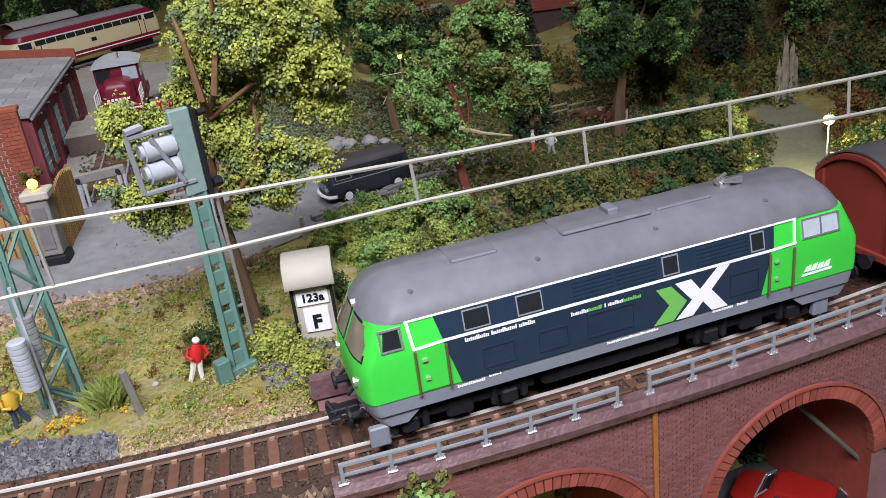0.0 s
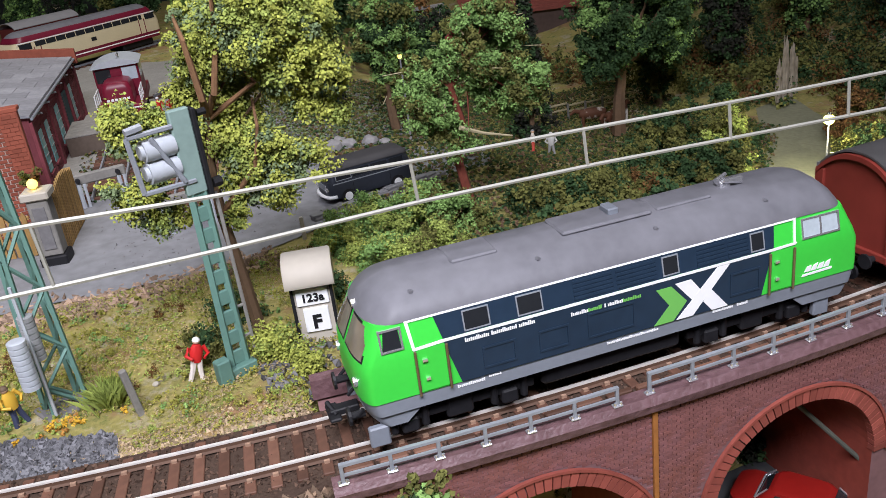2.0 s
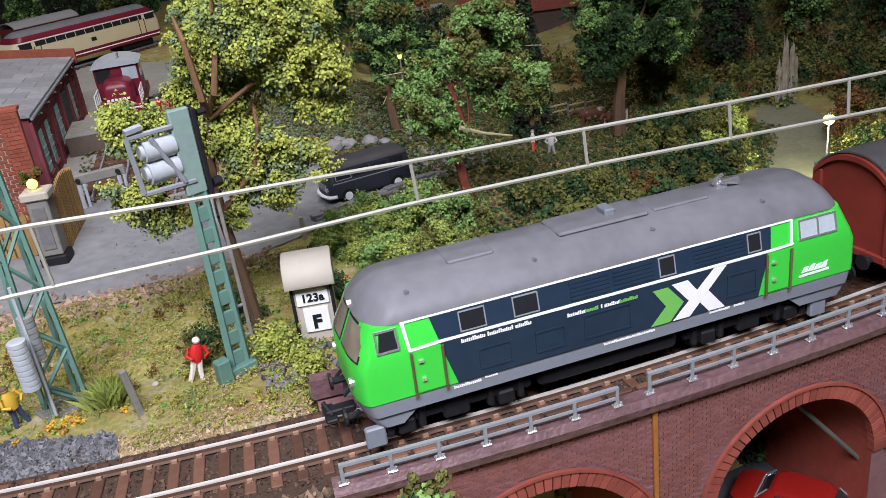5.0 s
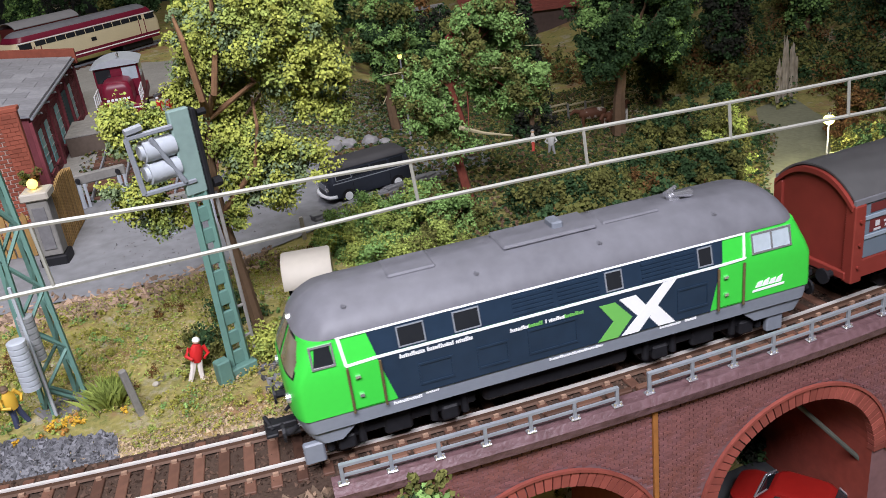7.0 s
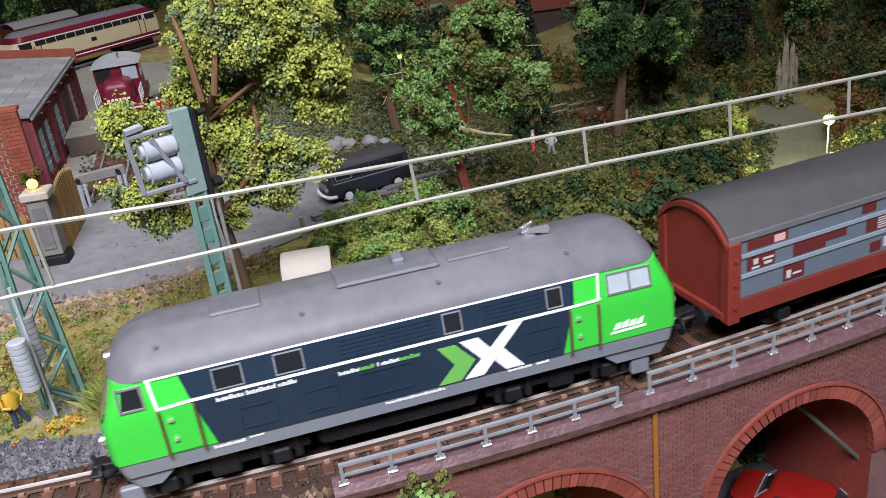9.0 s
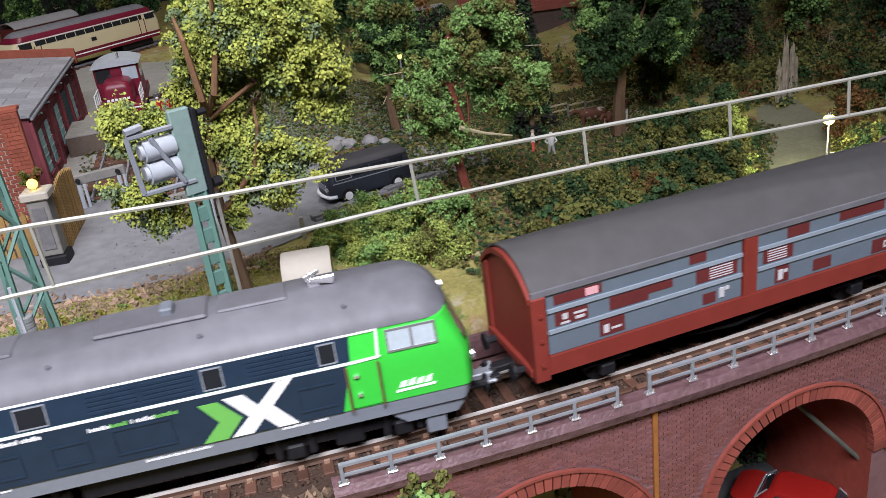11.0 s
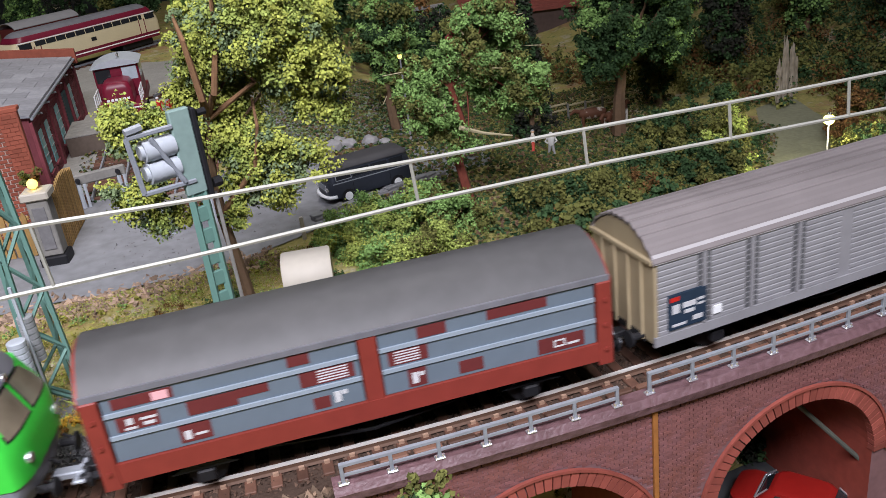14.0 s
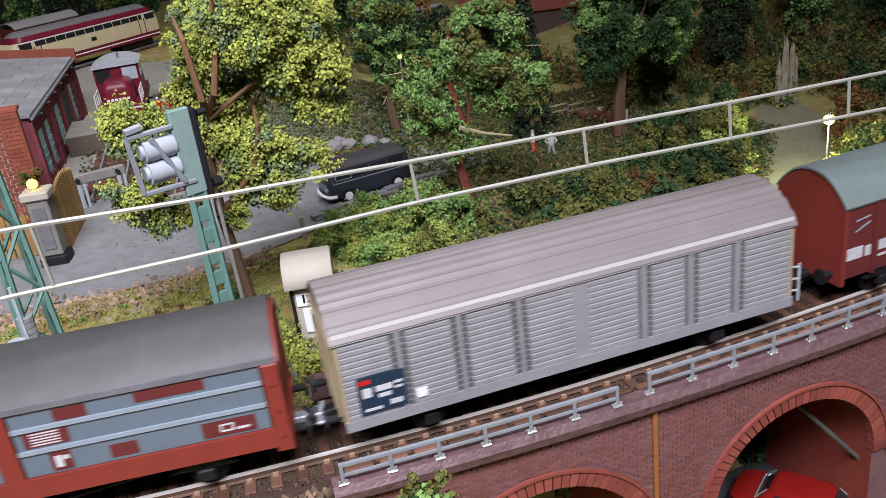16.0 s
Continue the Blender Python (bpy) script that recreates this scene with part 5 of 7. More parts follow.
part("frame", bm, BLACK, hut, "black front frame")
bm = bmesh.new()
box(bm, -0.5, 0.5, -0.42, -0.34, 1.28, 1.84, 0.02)
board = part("number_board", bm, WHITE, hut, "white number board")
bm = bmesh.new()
box(bm, -0.36, 0.42, -0.43, -0.34, 0.35, 1.18, 0.02)
part("letter_board", bm, WHITE, hut, "white letter board")


def writing(text, size, mat, parent, x, y, z, name="lettering", thick=1.0):
    cu = bpy.data.curves.new(name, "FONT")
    cu.body, cu.size, cu.align_x, cu.extrude, cu.offset = text, size * K, "CENTER", 0.012 * K, 0.02 * K * thick
    tmp = bpy.data.objects.new(name, cu)
    scene.collection.objects.link(tmp)
    me = bpy.data.meshes.new_from_object(tmp.evaluated_get(bpy.context.evaluated_depsgraph_get()))
    bpy.data.objects.remove(tmp)
    me.materials.clear()
    me.materials.append(mat)
    ob = new(name, me)
    ob.parent = parent
    ob.matrix_basis = spot(x, y, z, 90, 0, 0)
    return tagged(ob, "black letters")


writing("123a", 0.37, BLACK, hut, 0.0, -0.435, 1.42, thick=0.6)
writing("F", 0.62, BLACK, hut, 0.02, -0.445, 0.5, thick=1.3)

# ---- small figures, single plain shapes ----


def figure(label, x, y, z, rz, colors, lean=0.0, size=0.8):
    bm = bmesh.new()
    coat, legs, head, hat = 0, 1, 2, 3
    for s in (-1, 1):
        limb(bm, [(s * 0.22, -0.05 * s, 0.0), (s * 0.14, 0, 0.45), (s * 0.1, 0, 0.85)], 0.09, 0.12, 7)
    for f in bm.faces:
        f.material_index = legs
    n0 = len(bm.faces)
    loft(bm, [[(rx * math.cos(k * math.pi / 5), ry * math.sin(k * math.pi / 5), zz) for k in range(10)] for rx, ry, zz in ((0.2, 0.15, 0.78), (0.24, 0.17, 1.0), (0.26, 0.17, 1.3), (0.12, 0.1, 1.5))])
    for s in (-1, 1):
        limb(bm, [(s * 0.26, 0, 1.38), (s * 0.42, -0.08, 1.1), (s * 0.22, -0.28, 1.0)], 0.085, 0.06, 6)
    out = bmesh.ops.create_icosphere(bm, subdivisions=2, radius=0.15, matrix=Matrix.Translation((0, 0, 1.63)))
    hf = {f for v in out["verts"] for f in v.link_faces}
    for f in hf:
        f.material_index = hat if f.calc_center_median().z > 1.64 else head
    bm.transform(Matrix.Scale(size, 4))
    me_mats = [material("figure_paint", c, 0.6, vary=0.06) for c in colors]
    ob = part("figurine", bm, me_mats, smooth=True)
    ob.matrix_basis = spot(x, y, z, 0, lean, rz)
    return tagged(ob, label, "figurine")


figure("painted figurine in a red coat with white cap and stockings", -9.75, 6.5, G, 10, ((0.55, 0.02, 0.02), (0.75, 0.68, 0.62), (0.62, 0.38, 0.28), (0.85, 0.82, 0.78)), 12)
figure("painted figurine with yellow top and dark blue skirt", -14.65, 7.0, G, 40, ((0.65, 0.40, 0.05), (0.05, 0.06, 0.12), (0.55, 0.36, 0.25), (0.12, 0.08, 0.05)), -8)
figure("small painted figurine in pale clothes on the slope", 11.6, 25.2, ground_height(11.6, 25.2), 60, ((0.6, 0.56, 0.5), (0.45, 0.06, 0.04), (0.55, 0.36, 0.25), (0.2, 0.2, 0.2)), 20)
figure("small painted figurine in white on the slope", 13.0, 25.6, ground_height(13.0, 25.6), -30, ((0.5, 0.5, 0.48), (0.3, 0.3, 0.3), (0.4, 0.27, 0.2), (0.5, 0.5, 0.48)))
for k, (x, y) in enumerate(((-6.4, 43.0), (-7.2, 43.6), (-8.4, 44.2))):
    figure("small painted figurine in red working clothes in the yard", x, y, -0.4, 30 * k, ((0.5, 0.02, 0.02), (0.5, 0.03, 0.03), (0.55, 0.36, 0.25), (0.7, 0.7, 0.7)))

# ---- post, tuft, pebbles ----
post = thing("concrete_post", "weathered grey leaning concrete post in the grass", "post", -11.45, 5.55, G, 20, ry=-6)
bm = bmesh.new()
box(bm, -0.1, 0.1, -0.09, 0.09, -0.2, 1.55, 0.03)
part("shaft", bm, WOOD_GREY, post)
post = thing("white_post", "small white marker post beside the road", "post", -4.15, 15.4, G)
bm = bmesh.new()
box(bm, -0.08, 0.08, -0.08, 0.08, -0.2, 0.95, 0.02)
part("shaft", bm, WHITE_PLASTER, post)


def tuft(x, y, n, h, seed, mat):
    rng = np.random.default_rng(seed)
    bm = bmesh.new()
    for k in range(n):
        a, l = rng.uniform(0, 2 * math.pi), rng.uniform(0.1, 0.75)
        bx, by = rng.normal(0, 0.15, 2)
        t = Vector((bx + l * math.cos(a), by + l * math.sin(a), h * rng.uniform(0.6, 1.1)))
        b = Vector((bx, by, -0.1))
        w = Vector((-math.sin(a), math.cos(a), 0)) * 0.025
        m = (b + t) / 2 + Vector((0, 0, 0.15))
        v = [bm.verts.new(p) for p in (b - w, b + w, m + w, t, m - w)]
        bm.faces.new(v)
    th = thing("grass_tuft", "upright olive-green grass tuft", "grass tuft", x, y, ground_height(x, y))
    tagged(part("grass_blade", bm, mat, th), kind="stuff")


tuft(-12.2, 6.5, 260, 0.85, 3, LEAF_BUSH)
tuft(-9.2, 7.6, 120, 0.6, 4, LEAF_OLIVE)
tuft(-15.4, 8.2, 140, 0.6, 5, LEAF_BUSH)

# ---- road van ----


def van():
    th = thing("van", "dark blue-black rounded model van parked by the kerb", "van", -0.2, 19.05, ground_height(-0.2, 19.05) + 0.06, 6)
    bm = bmesh.new()
    loft(bm, [plan(L, W, 0.3, z, 8) for z, L, W in ((0.28, 2.02, 0.80), (0.42, 2.12, 0.85), (0.95, 2.12, 0.87), (1.06, 2.09, 0.85))])
    part("body", bm, VAN_BLACK, th, smooth=True)
    bm = bmesh.new()
    loft(bm, [plan(L, W, 0.3, z, 8) for z, L, W in ((1.06, 2.07, 0.84), (1.5, 1.92, 0.77), (1.58, 1.9, 0.76))])
    upper = part("upper_body", bm, VAN_BLACK, th, smooth=True)
    bm = bmesh.new()
    loft(bm, [plan(L, W, 0.3, z, 8) for z, L, W in ((1.58, 1.95, 0.80), (1.66, 1.93, 0.78), (1.78, 1.78, 0.62), (1.83, 1.55, 0.4))])
    part("roof", bm, material("charcoal_roof", (0.05, 0.048, 0.05), 0.6, vary=0.2, scale=2), th, "matt charcoal roof", smooth=True)
    wv = lambda z: 0.85 - (z - 1.06) * 0.16
    for side in (-1, 1):
        for x0, x1 in ((-1.72, -1.02), (-0.92, -0.1), (0.0, 0.8), (0.9, 1.6)):
            bm = bmesh.new()
            plate(bm, oblong(x0, x1, 1.14, 1.47), wv, side, 0.012)
            win = part("window", bm, PANE, th, "dark side window")
            bm = bmesh.new()
            for a in (oblong(x0 - 0.03, x1 + 0.03, 1.11, 1.14), oblong(x0 - 0.03, x0, 1.14, 1.47), oblong(x1, x1 + 0.03, 1.14, 1.47)):
                plate(bm, a, wv, side, 0.02)
            part("window_frame", bm, STEEL_GREY if x0 < -1 else VAN_BLACK, win)
        bm = bmesh.new()
        plate(bm, oblong(-1.9, 2.0, 0.98, 1.02), lambda z: 0.865, side, 0.012)
        part("trim_line", bm, STEEL_GREY, th, "thin pale waist line")
        for x in (-0.97, 0.85):
            bm = bmesh.new()
            plate(bm, oblong(x, x + 0.025, 0.4, 0.96), lambda z: 0.86, side, 0.008)
            part("door_gap", bm, BLACK, th)
    for s in (-1, 1):
        bm = bmesh.new()
        v = [bm.verts.new(p) for p in ((-2.09, s * 0.05, 1.12), (-2.09, s * 0.64, 1.12), (-1.96, s * 0.6, 1.47), (-1.96, s * 0.05, 1.47))]
        bm.faces.new(v)
        part("windscreen", bm, PANE, th)
    bm = bmesh.new()
    limb(bm, [(-1.8, -0.88, 0.42), (-2.1, -0.74, 0.4), (-2.22, -0.4, 0.4), (-2.25, 0, 0.4), (-2.22, 0.4, 0.4), (-2.1, 0.74, 0.4), (-1.8, 0.88, 0.42)], 0.085, 0.085, 8)
    part("bumper", bm, WHITE, th, "white front bumper")
    bm = bmesh.new()
    for k in range(4):
        box(bm, -2.16, -2.1, -0.5, 0.5, 0.88 - k * 0.07, 0.92 - k * 0.07)
    part("grille", bm, STEEL_GREY, th, "pale front grille bars")
    for y in (-0.55, 0.55):
        bm = bmesh.new()
        cyl(bm, (-2.08, y, 0.74), (-2.17, y, 0.74), 0.12, 12)
        part("headlight", bm, CHROME, th)
    for x in (-1.25, 1.2):
        for side in (-1, 1):
            bm = bmesh.new()
            cyl(bm, (0, side * 0.62, 0), (0, side * 0.875, 0), 0.33, 18)
            wl = part("wheel", bm, BLACK, th, at=spot(x, 0, 0.33))
            bm = bmesh.new()
            cyl(bm, (0, side * 0.875, 0), (0, side * 0.895, 0), 0.19, 16)
            part("hub_cap", bm, WHITE, wl, "white hub cap")


van()
for k in range(13):                                # low kerb wall below the van
    t = k / 12
    x, y = -3.1 + 6.4 * t, 16.95 + 1.75 * t + 0.06 * math.sin(k * 2.1)
    bm = bmesh.new()
    box(bm, -0.3, 0.3, -0.2, 0.26, -0.5, 0.22 + 0.04 * (k % 3), 0.06)
    for v in bm.verts:
        v.co += Vector((noise.noise(v.co * 3 + Vector((k, 0, 0))), noise.noise(v.co * 3 + Vector((0, k, 5))), noise.noise(v.co * 3 + Vector((7, 0, k))))) * 0.07
    th = thing("kerb_stone", "rough grey kerb stone at the edge of the road", "kerb stone", x, y, ground_height(x, y), 14 + 5 * (k % 3), group="kerb stones by the van")
    part("stone", bm, STONES, th)
    bm = bmesh.new()
    box(bm, -0.29, 0.29, -0.1, 0.3, 0.2 + 0.04 * (k % 3), 0.3 + 0.04 * (k % 3), 0.02)
    part("cap", bm, ASPHALT, th, "pale worn top")


def boulder(x, y, r, seed, mat=STONES, label="rounded grey field stone in a heap", z=None):
    bm = bmesh.new()
    bmesh.ops.create_icosphere(bm, subdivisions=2, radius=r)
    for v in bm.verts:
        v.co *= 1 + 0.3 * noise.noise(v.co * 2 / max(r, 0.1) + Vector((seed * 5, 0, 0)))
        v.co.z *= 0.75
    th = thing("stone", label, "stone", x, y, (ground_height(x, y) if z is None else z) + r * 0.45, seed * 37, group="heap of stones")
    part("rock", bm, mat, th)


for k, (x, y, r) in enumerate(((-0.6, 26.2, 0.65), (0.3, 26.6, 0.75), (1.2, 26.5, 0.6), (2.3, 26.3, 0.65), (3.0, 25.9, 0.45), (-1.4, 26.8, 0.7), (-0.2, 27.2, 0.6), (0.9, 27.5, 0.55), (-1.9, 26.2, 0.45))):
    boulder(x, y, r * 0.72, k + 1)
for k, (x, y) in enumerate(((-13.2, 9.2), (-10.9, 6.9), (-12.6, 7.9))):
    boulder(x, y, 0.11, 20 + k, WHITE_PLASTER, "small white pebble in the grass")

# ---- goods shed, annex and gate ----


def brick_face(parent, brick_mat, x0, x1, z0, z1, y, bl, bh, holes=(), limit=300, joint=0.03, swap=False, depth=0.04):
    """Courses of single bricks on a wall face in the plane y (or x, swapped), leaving out the holes."""
    cells = []
    row = 0
    z = z0
    while z + bh <= z1 + 0.001:
        x = x0 - (bl / 2 if row % 2 else 0)
        while x < x1:
            a, b = max(x, x0), min(x + bl - joint, x1)
            if b - a > bl * 0.3 and not any(h[0] < b and a < h[1] and h[2] < z + bh and z < h[3] for h in holes):
                cells.append((a, b, z))
            x += bl
        z += bh
        row += 1
    whole = [c for c in cells if abs(c[1] - c[0] - (bl - joint)) < 0.001]
    near = whole[:limit]
    done = set(near)
    bm = bmesh.new()
    box(bm, 0, bl - joint, -depth, 0.02, 0, bh - joint, 0.0)
    me = None
    for a, b, zz in near:
        m = spot(a, y, zz) if not swap else spot(y, a, zz, 0, 0, 90)
        if me is None:
            ob = part("brick", bm, brick_mat, parent, at=m)
            me = ob.data
        else:
            ob = new("brick", me)
            ob.parent = parent
            ob.matrix_basis = m
    rest = [c for c in cells if c not in done]
    if rest:
        vs, fs = [], []
        for a, b, zz in rest:
            n = len(vs)
            for px, py, pz in ((a, -depth, zz), (b, -depth, zz), (b, 0.02, zz), (a, 0.02, zz), (a, -depth, zz + bh - joint), (b, -depth, zz + bh - joint), (b, 0.02, zz + bh - joint), (a, 0.02, zz + bh - joint)):
                vs.append((px * K, (y + py) * K, pz * K) if not swap else ((y - py) * K, px * K, pz * K))
            fs += [(n, n + 1, n + 5, n + 4), (n + 1, n + 2, n + 6, n + 5), (n + 3, n, n + 4, n + 7), (n + 4, n + 5, n + 6, n + 7), (n, n + 3, n + 2, n + 1)]
        mesh = bpy.data.meshes.new("brick")
        mesh.from_pydata(vs, [], fs)
        mesh.materials.append(brick_mat)
        ob = new("brick", mesh)
        ob.parent = parent
        tagged(ob, kind="stuff")


shed = thing("goods_shed", "purple-red brick goods shed with grey slab roof and turquoise windows", "shed", -14.2, 30.93, G, -6.5)
bm = bmesh.new()
box(bm, -10, 0, 0, 19.1, -0.2, 4.07)
part("wall", bm, DEEP_BRICK, shed)
windows = ((1.3, 2.2), (3.5, 4.4), (7.6, 8.8), (14.2, 15.4))
for a, b in windows:
    bm = bmesh.new()
    box(bm, -0.05, 0.06, a, b, 0.7, 3.0, 0.02)
    win = part("window", bm, TURQUOISE, shed, "tall turquoise window")
    for k in range(1, 5):
        bm = bmesh.new()
        box(bm, 0.05, 0.09, a, b, 0.7 + k * 0.46, 0.74 + k * 0.46)
        part("glazing_bar", bm, PALE_INSULATOR, win)
    bm = bmesh.new()
    box(bm, 0.0, 0.16, a - 0.1, b + 0.1, 0.55, 0.69, 0.02)
    part("sill", bm, DEEP_BRICK, win)
for yy in (0.15, 5.6, 10.2, 13.4, 18.8):
    bm = bmesh.new()
    box(bm, -0.02, 0.16, yy - 0.22, yy + 0.22, -0.2, 3.8, 0.02)
    part("pilaster", bm, DEEP_BRICK, shed)
bm = bmesh.new()
box(bm, -0.03, 0.1, 11.0, 12.6, -0.1, 3.1, 0.03)
part("door", bm, material("dark_blue_green_door", (0.03, 0.07, 0.08), 0.5), shed, "dark blue-green shed door")
for j in range(12):                                 # roof slabs, each a piece
    for i in range(6):
        bm = bmesh.new()
        x1 = 0.16 - max(0, i * 1.8 - 0.9 * (j % 2))
        wide = 0.16 - (i + 1) * 1.8 + 0.9 * (j % 2) + 0.03
        z = 4.22 - (x1 - 0.16) * 0.13
        a = [(x1, z), (wide, z + (x1 - wide) * 0.13), (wide, z + (x1 - wide) * 0.13 - 0.12), (x1, z - 0.12)]
        prism(bm, a, -0.3 + j * 1.615, -0.3 + j * 1.615 + 1.585)
        part("roof_slab", bm, SLATE_ROOF, shed)
bm = bmesh.new()
prism(bm, [(0.4, 3.7), (0.4, 4.7), (-10, 6.05), (-10, 3.7)], 19.12, 19.6)
part("gable_parapet", bm, ORANGE_BRICK, shed, "orange-red brick gable parapet")
bm = bmesh.new()
for k in range(6):
    cyl(bm, (0.05, 2.2 + k * 2.9, 3.8), (0.35, 2.2 + k * 2.9, 3.8), 0.06, 6)
cyl(bm, (0.24, -0.3, 4.04), (0.24, 19.0, 4.04), 0.08, 8)
part("gutter", bm, STEEL_GREY, shed, "grey roof gutter")
brick_face(shed, DEEP_BRICK, 0.0, 19.0, 0.0, 3.75, 0.0, 0.62, 0.25, [(a - 0.12, b + 0.12, 0.5, 3.1) for a, b in windows] + [(10.9, 12.7, -1, 3.2)], 200, swap=True)

annex = thing("brick_wall", "orange-red brick screen wall with pale mortar joints", "wall", -13.95, 23.9, G, -4)
bm = bmesh.new()
box(bm, -9, 0, 0, 0.5, -0.2, 5.75)
part("wall", bm, PALE_MORTAR, annex)
bm = bmesh.new()
box(bm, -9.1, 0.1, -0.12, 0.6, 5.75, 5.95, 0.03)
part("coping", bm, ORANGE_BRICK, annex)
bm = bmesh.new()
box(bm, -0.75, 0.06, -0.14, 0.3, -0.1, 5.75, 0.02)
part("corner_pier", bm, ORANGE_BRICK, annex)
brick_face(annex, ORANGE_BRICK, -3.6, -0.78, 0.0, 5.7, 0.0, 0.36, 0.19, limit=230, joint=0.05)
brick_face(annex, ORANGE_BRICK, -0.75, 0.0, 0.0, 5.7, -0.14, 0.36, 0.19, limit=60, joint=0.02, depth=0.03)


def gate_pillar(x, y):
    th = thing("gate_pillar", "grey stone gate pillar with dark plinth and cap lantern", "pillar", x, y, G, -12)
    bm = bmesh.new()
    box(bm, -0.55, 0.55, -0.55, 0.55, -0.2, 0.45, 0.06)
    part("plinth", bm, BLACK, th, "dark plinth")
    bm = bmesh.new()
    box(bm, -0.42, 0.42, -0.42, 0.42, 0.45, 2.9, 0.05)
    part("shaft", bm, WOOD_GREY, th)
    bm = bmesh.new()
    box(bm, -0.25, 0.25, -0.47, -0.41, 0.75, 2.6, 0.02)
    part("recess_panel", bm, STONES, th)
    bm = bmesh.new()
    box(bm, -0.56, 0.56, -0.56, 0.56, 2.9, 3.25, 0.06)
    part("cap", bm, WHITE_PLASTER, th, "pale stone cap")
    bm = bmesh.new()
    bmesh.ops.create_icosphere(bm, subdivisions=2, radius=0.22, matrix=Matrix.Translation((-0.05, 0, 3.5)))
    part("lantern", bm, LIT_WARM, th, "yellow glowing lantern", smooth=True)


gate_pillar(-13.75, 19.85)
bush("small plant on top of the gate pillar", -13.8, 20.4, (0.5, 0.5, 0.5), [LEAF_OLIVE, LEAF_RUST], 71, 14, 40, 0.08, 0.25, z=2.9)


def picket_gate(x, y, rz, n, label, mat, h=2.5, w=0.3, name="gate"):
    th = thing(name, label, name, x, y, G, rz)
    for k in range(n):
        bm = bmesh.new()
        hh = h + 0.35 * math.sin(math.pi * k / max(1, n - 1))
        prism(bm, [(k * w, 0.1), (k * w + w * 0.72, 0.1), (k * w + w * 0.72, hh), (k * w + w * 0.36, hh + 0.18), (k * w, hh)], -0.04, 0.04)
        part("picket", bm, mat, th)
    for z in (0.5, 1.7):
        bm = bmesh.new()
        box(bm, -0.05, n * w, 0.04, 0.12, z, z + 0.16, 0.01)
        part("crossbar", bm, mat, th)


picket_gate(-13.35, 20.4, 80, 15, "open yellowish wooden picket gate", WOOD)
picket_gate(-20.6, 22.6, -14, 21, "yellow-brown wooden picket fence beside the pillar", WOOD, 1.9, 0.3, "fence")


def buffer_stop(x, y, rz):
    th = thing("buffer_stop", "pale grey metal buffer stop at the end of a siding", "buffer stop", x, y, G, rz, group="buffer stops of the yard")
    bm = bmesh.new()
    box(bm, -1.35, 1.35, -0.12, 0.12, 1.2, 1.75, 0.08)
    part("beam", bm, WOOD_GREY, th, "weathered pale beam")
    for s in (-0.95, 0.95):
        bm = bmesh.new()
        cyl(bm, (s, -0.1, 1.25), (s, -0.1, 0), 0.11, 6)
        cyl(bm, (s, -0.1, 1.3), (s, 1.6, 0), 0.1, 6)
        cyl(bm, (s + 0.25, -0.15, 1.25), (s + 0.25, -0.15, 0), 0.08, 6)
        part("leg", bm, PALE_INSULATOR, th, "pale bent-rail leg")
        bm = bmesh.new()
        cyl(bm, (s, -0.12, 1.48), (s, -0.28, 1.48), 0.12, 10)
        part("buffer", bm, BLACK, th)


buffer_stop(-11.6, 26.7, 6)
buffer_stop(-8.3, 19.9, 6)
box_ = thing("loading_ramp", "dark weathered timber loading ramp beside the shed", "ramp", -11.75, 39.6, G, -6.5)
bm = bmesh.new()
box(bm, -1.2, 1.2, -2.2, 2.2, -0.1, 1.15, 0.06)
part("body", bm, material("dark_timber", (0.12, 0.09, 0.07), 0.8, scale=4), box_)
for k in range(6):
    bm = bmesh.new()
    box(bm, -1.25, 1.25, -2.2 + k * 0.74, -1.5 + k * 0.74, 1.15, 1.24, 0.02)
    part("plank", bm, WOOD_GREY, box_)

# ---- yard sidings ----


def siding(x0, y0, x1, y1, z, label="yard siding with dark sleepers and dull rails"):
    l = math.hypot(x1 - x0, y1 - y0)
    th = thing("yard_track", label, "track", x0, y0, z, math.degrees(math.atan2(y1 - y0, x1 - x0)), kind="structure")
    for s in (-0.755, 0.755):
        bm = bmesh.new()
        box(bm, 0, l, s - 0.05, s + 0.05, 0.05, 0.25)
        part("rail", bm, STEEL_GREY, th, "dull steel rail")
    me = None
    for k in range(int(l / 0.75)):
        bm = bmesh.new()
        box(bm, 0.2 + k * 0.75, 0.46 + k * 0.75, -1.3, 1.3, -0.1, 0.08)
        part("sleeper", bm, SLEEPER, th)


siding(-11.4, 27.0, -8.6, 52.0, G + 0.1)
siding(-8.2, 20.6, -4.2, 46.0, G + 0.1)
siding(-6.4, 50.0, 2.0, 66.0, G + 0.1)
siding(-11.1 - 14 * 0.788, 74.4 - 14 * 0.616, -11.1 + 16 * 0.788, 74.4 + 16 * 0.616, G + 0.1)
siding(-15.2 - 12 * 0.788, 87.0 - 12 * 0.616, -15.2 + 10 * 0.788, 87.0 + 10 * 0.616, G + 0.1)


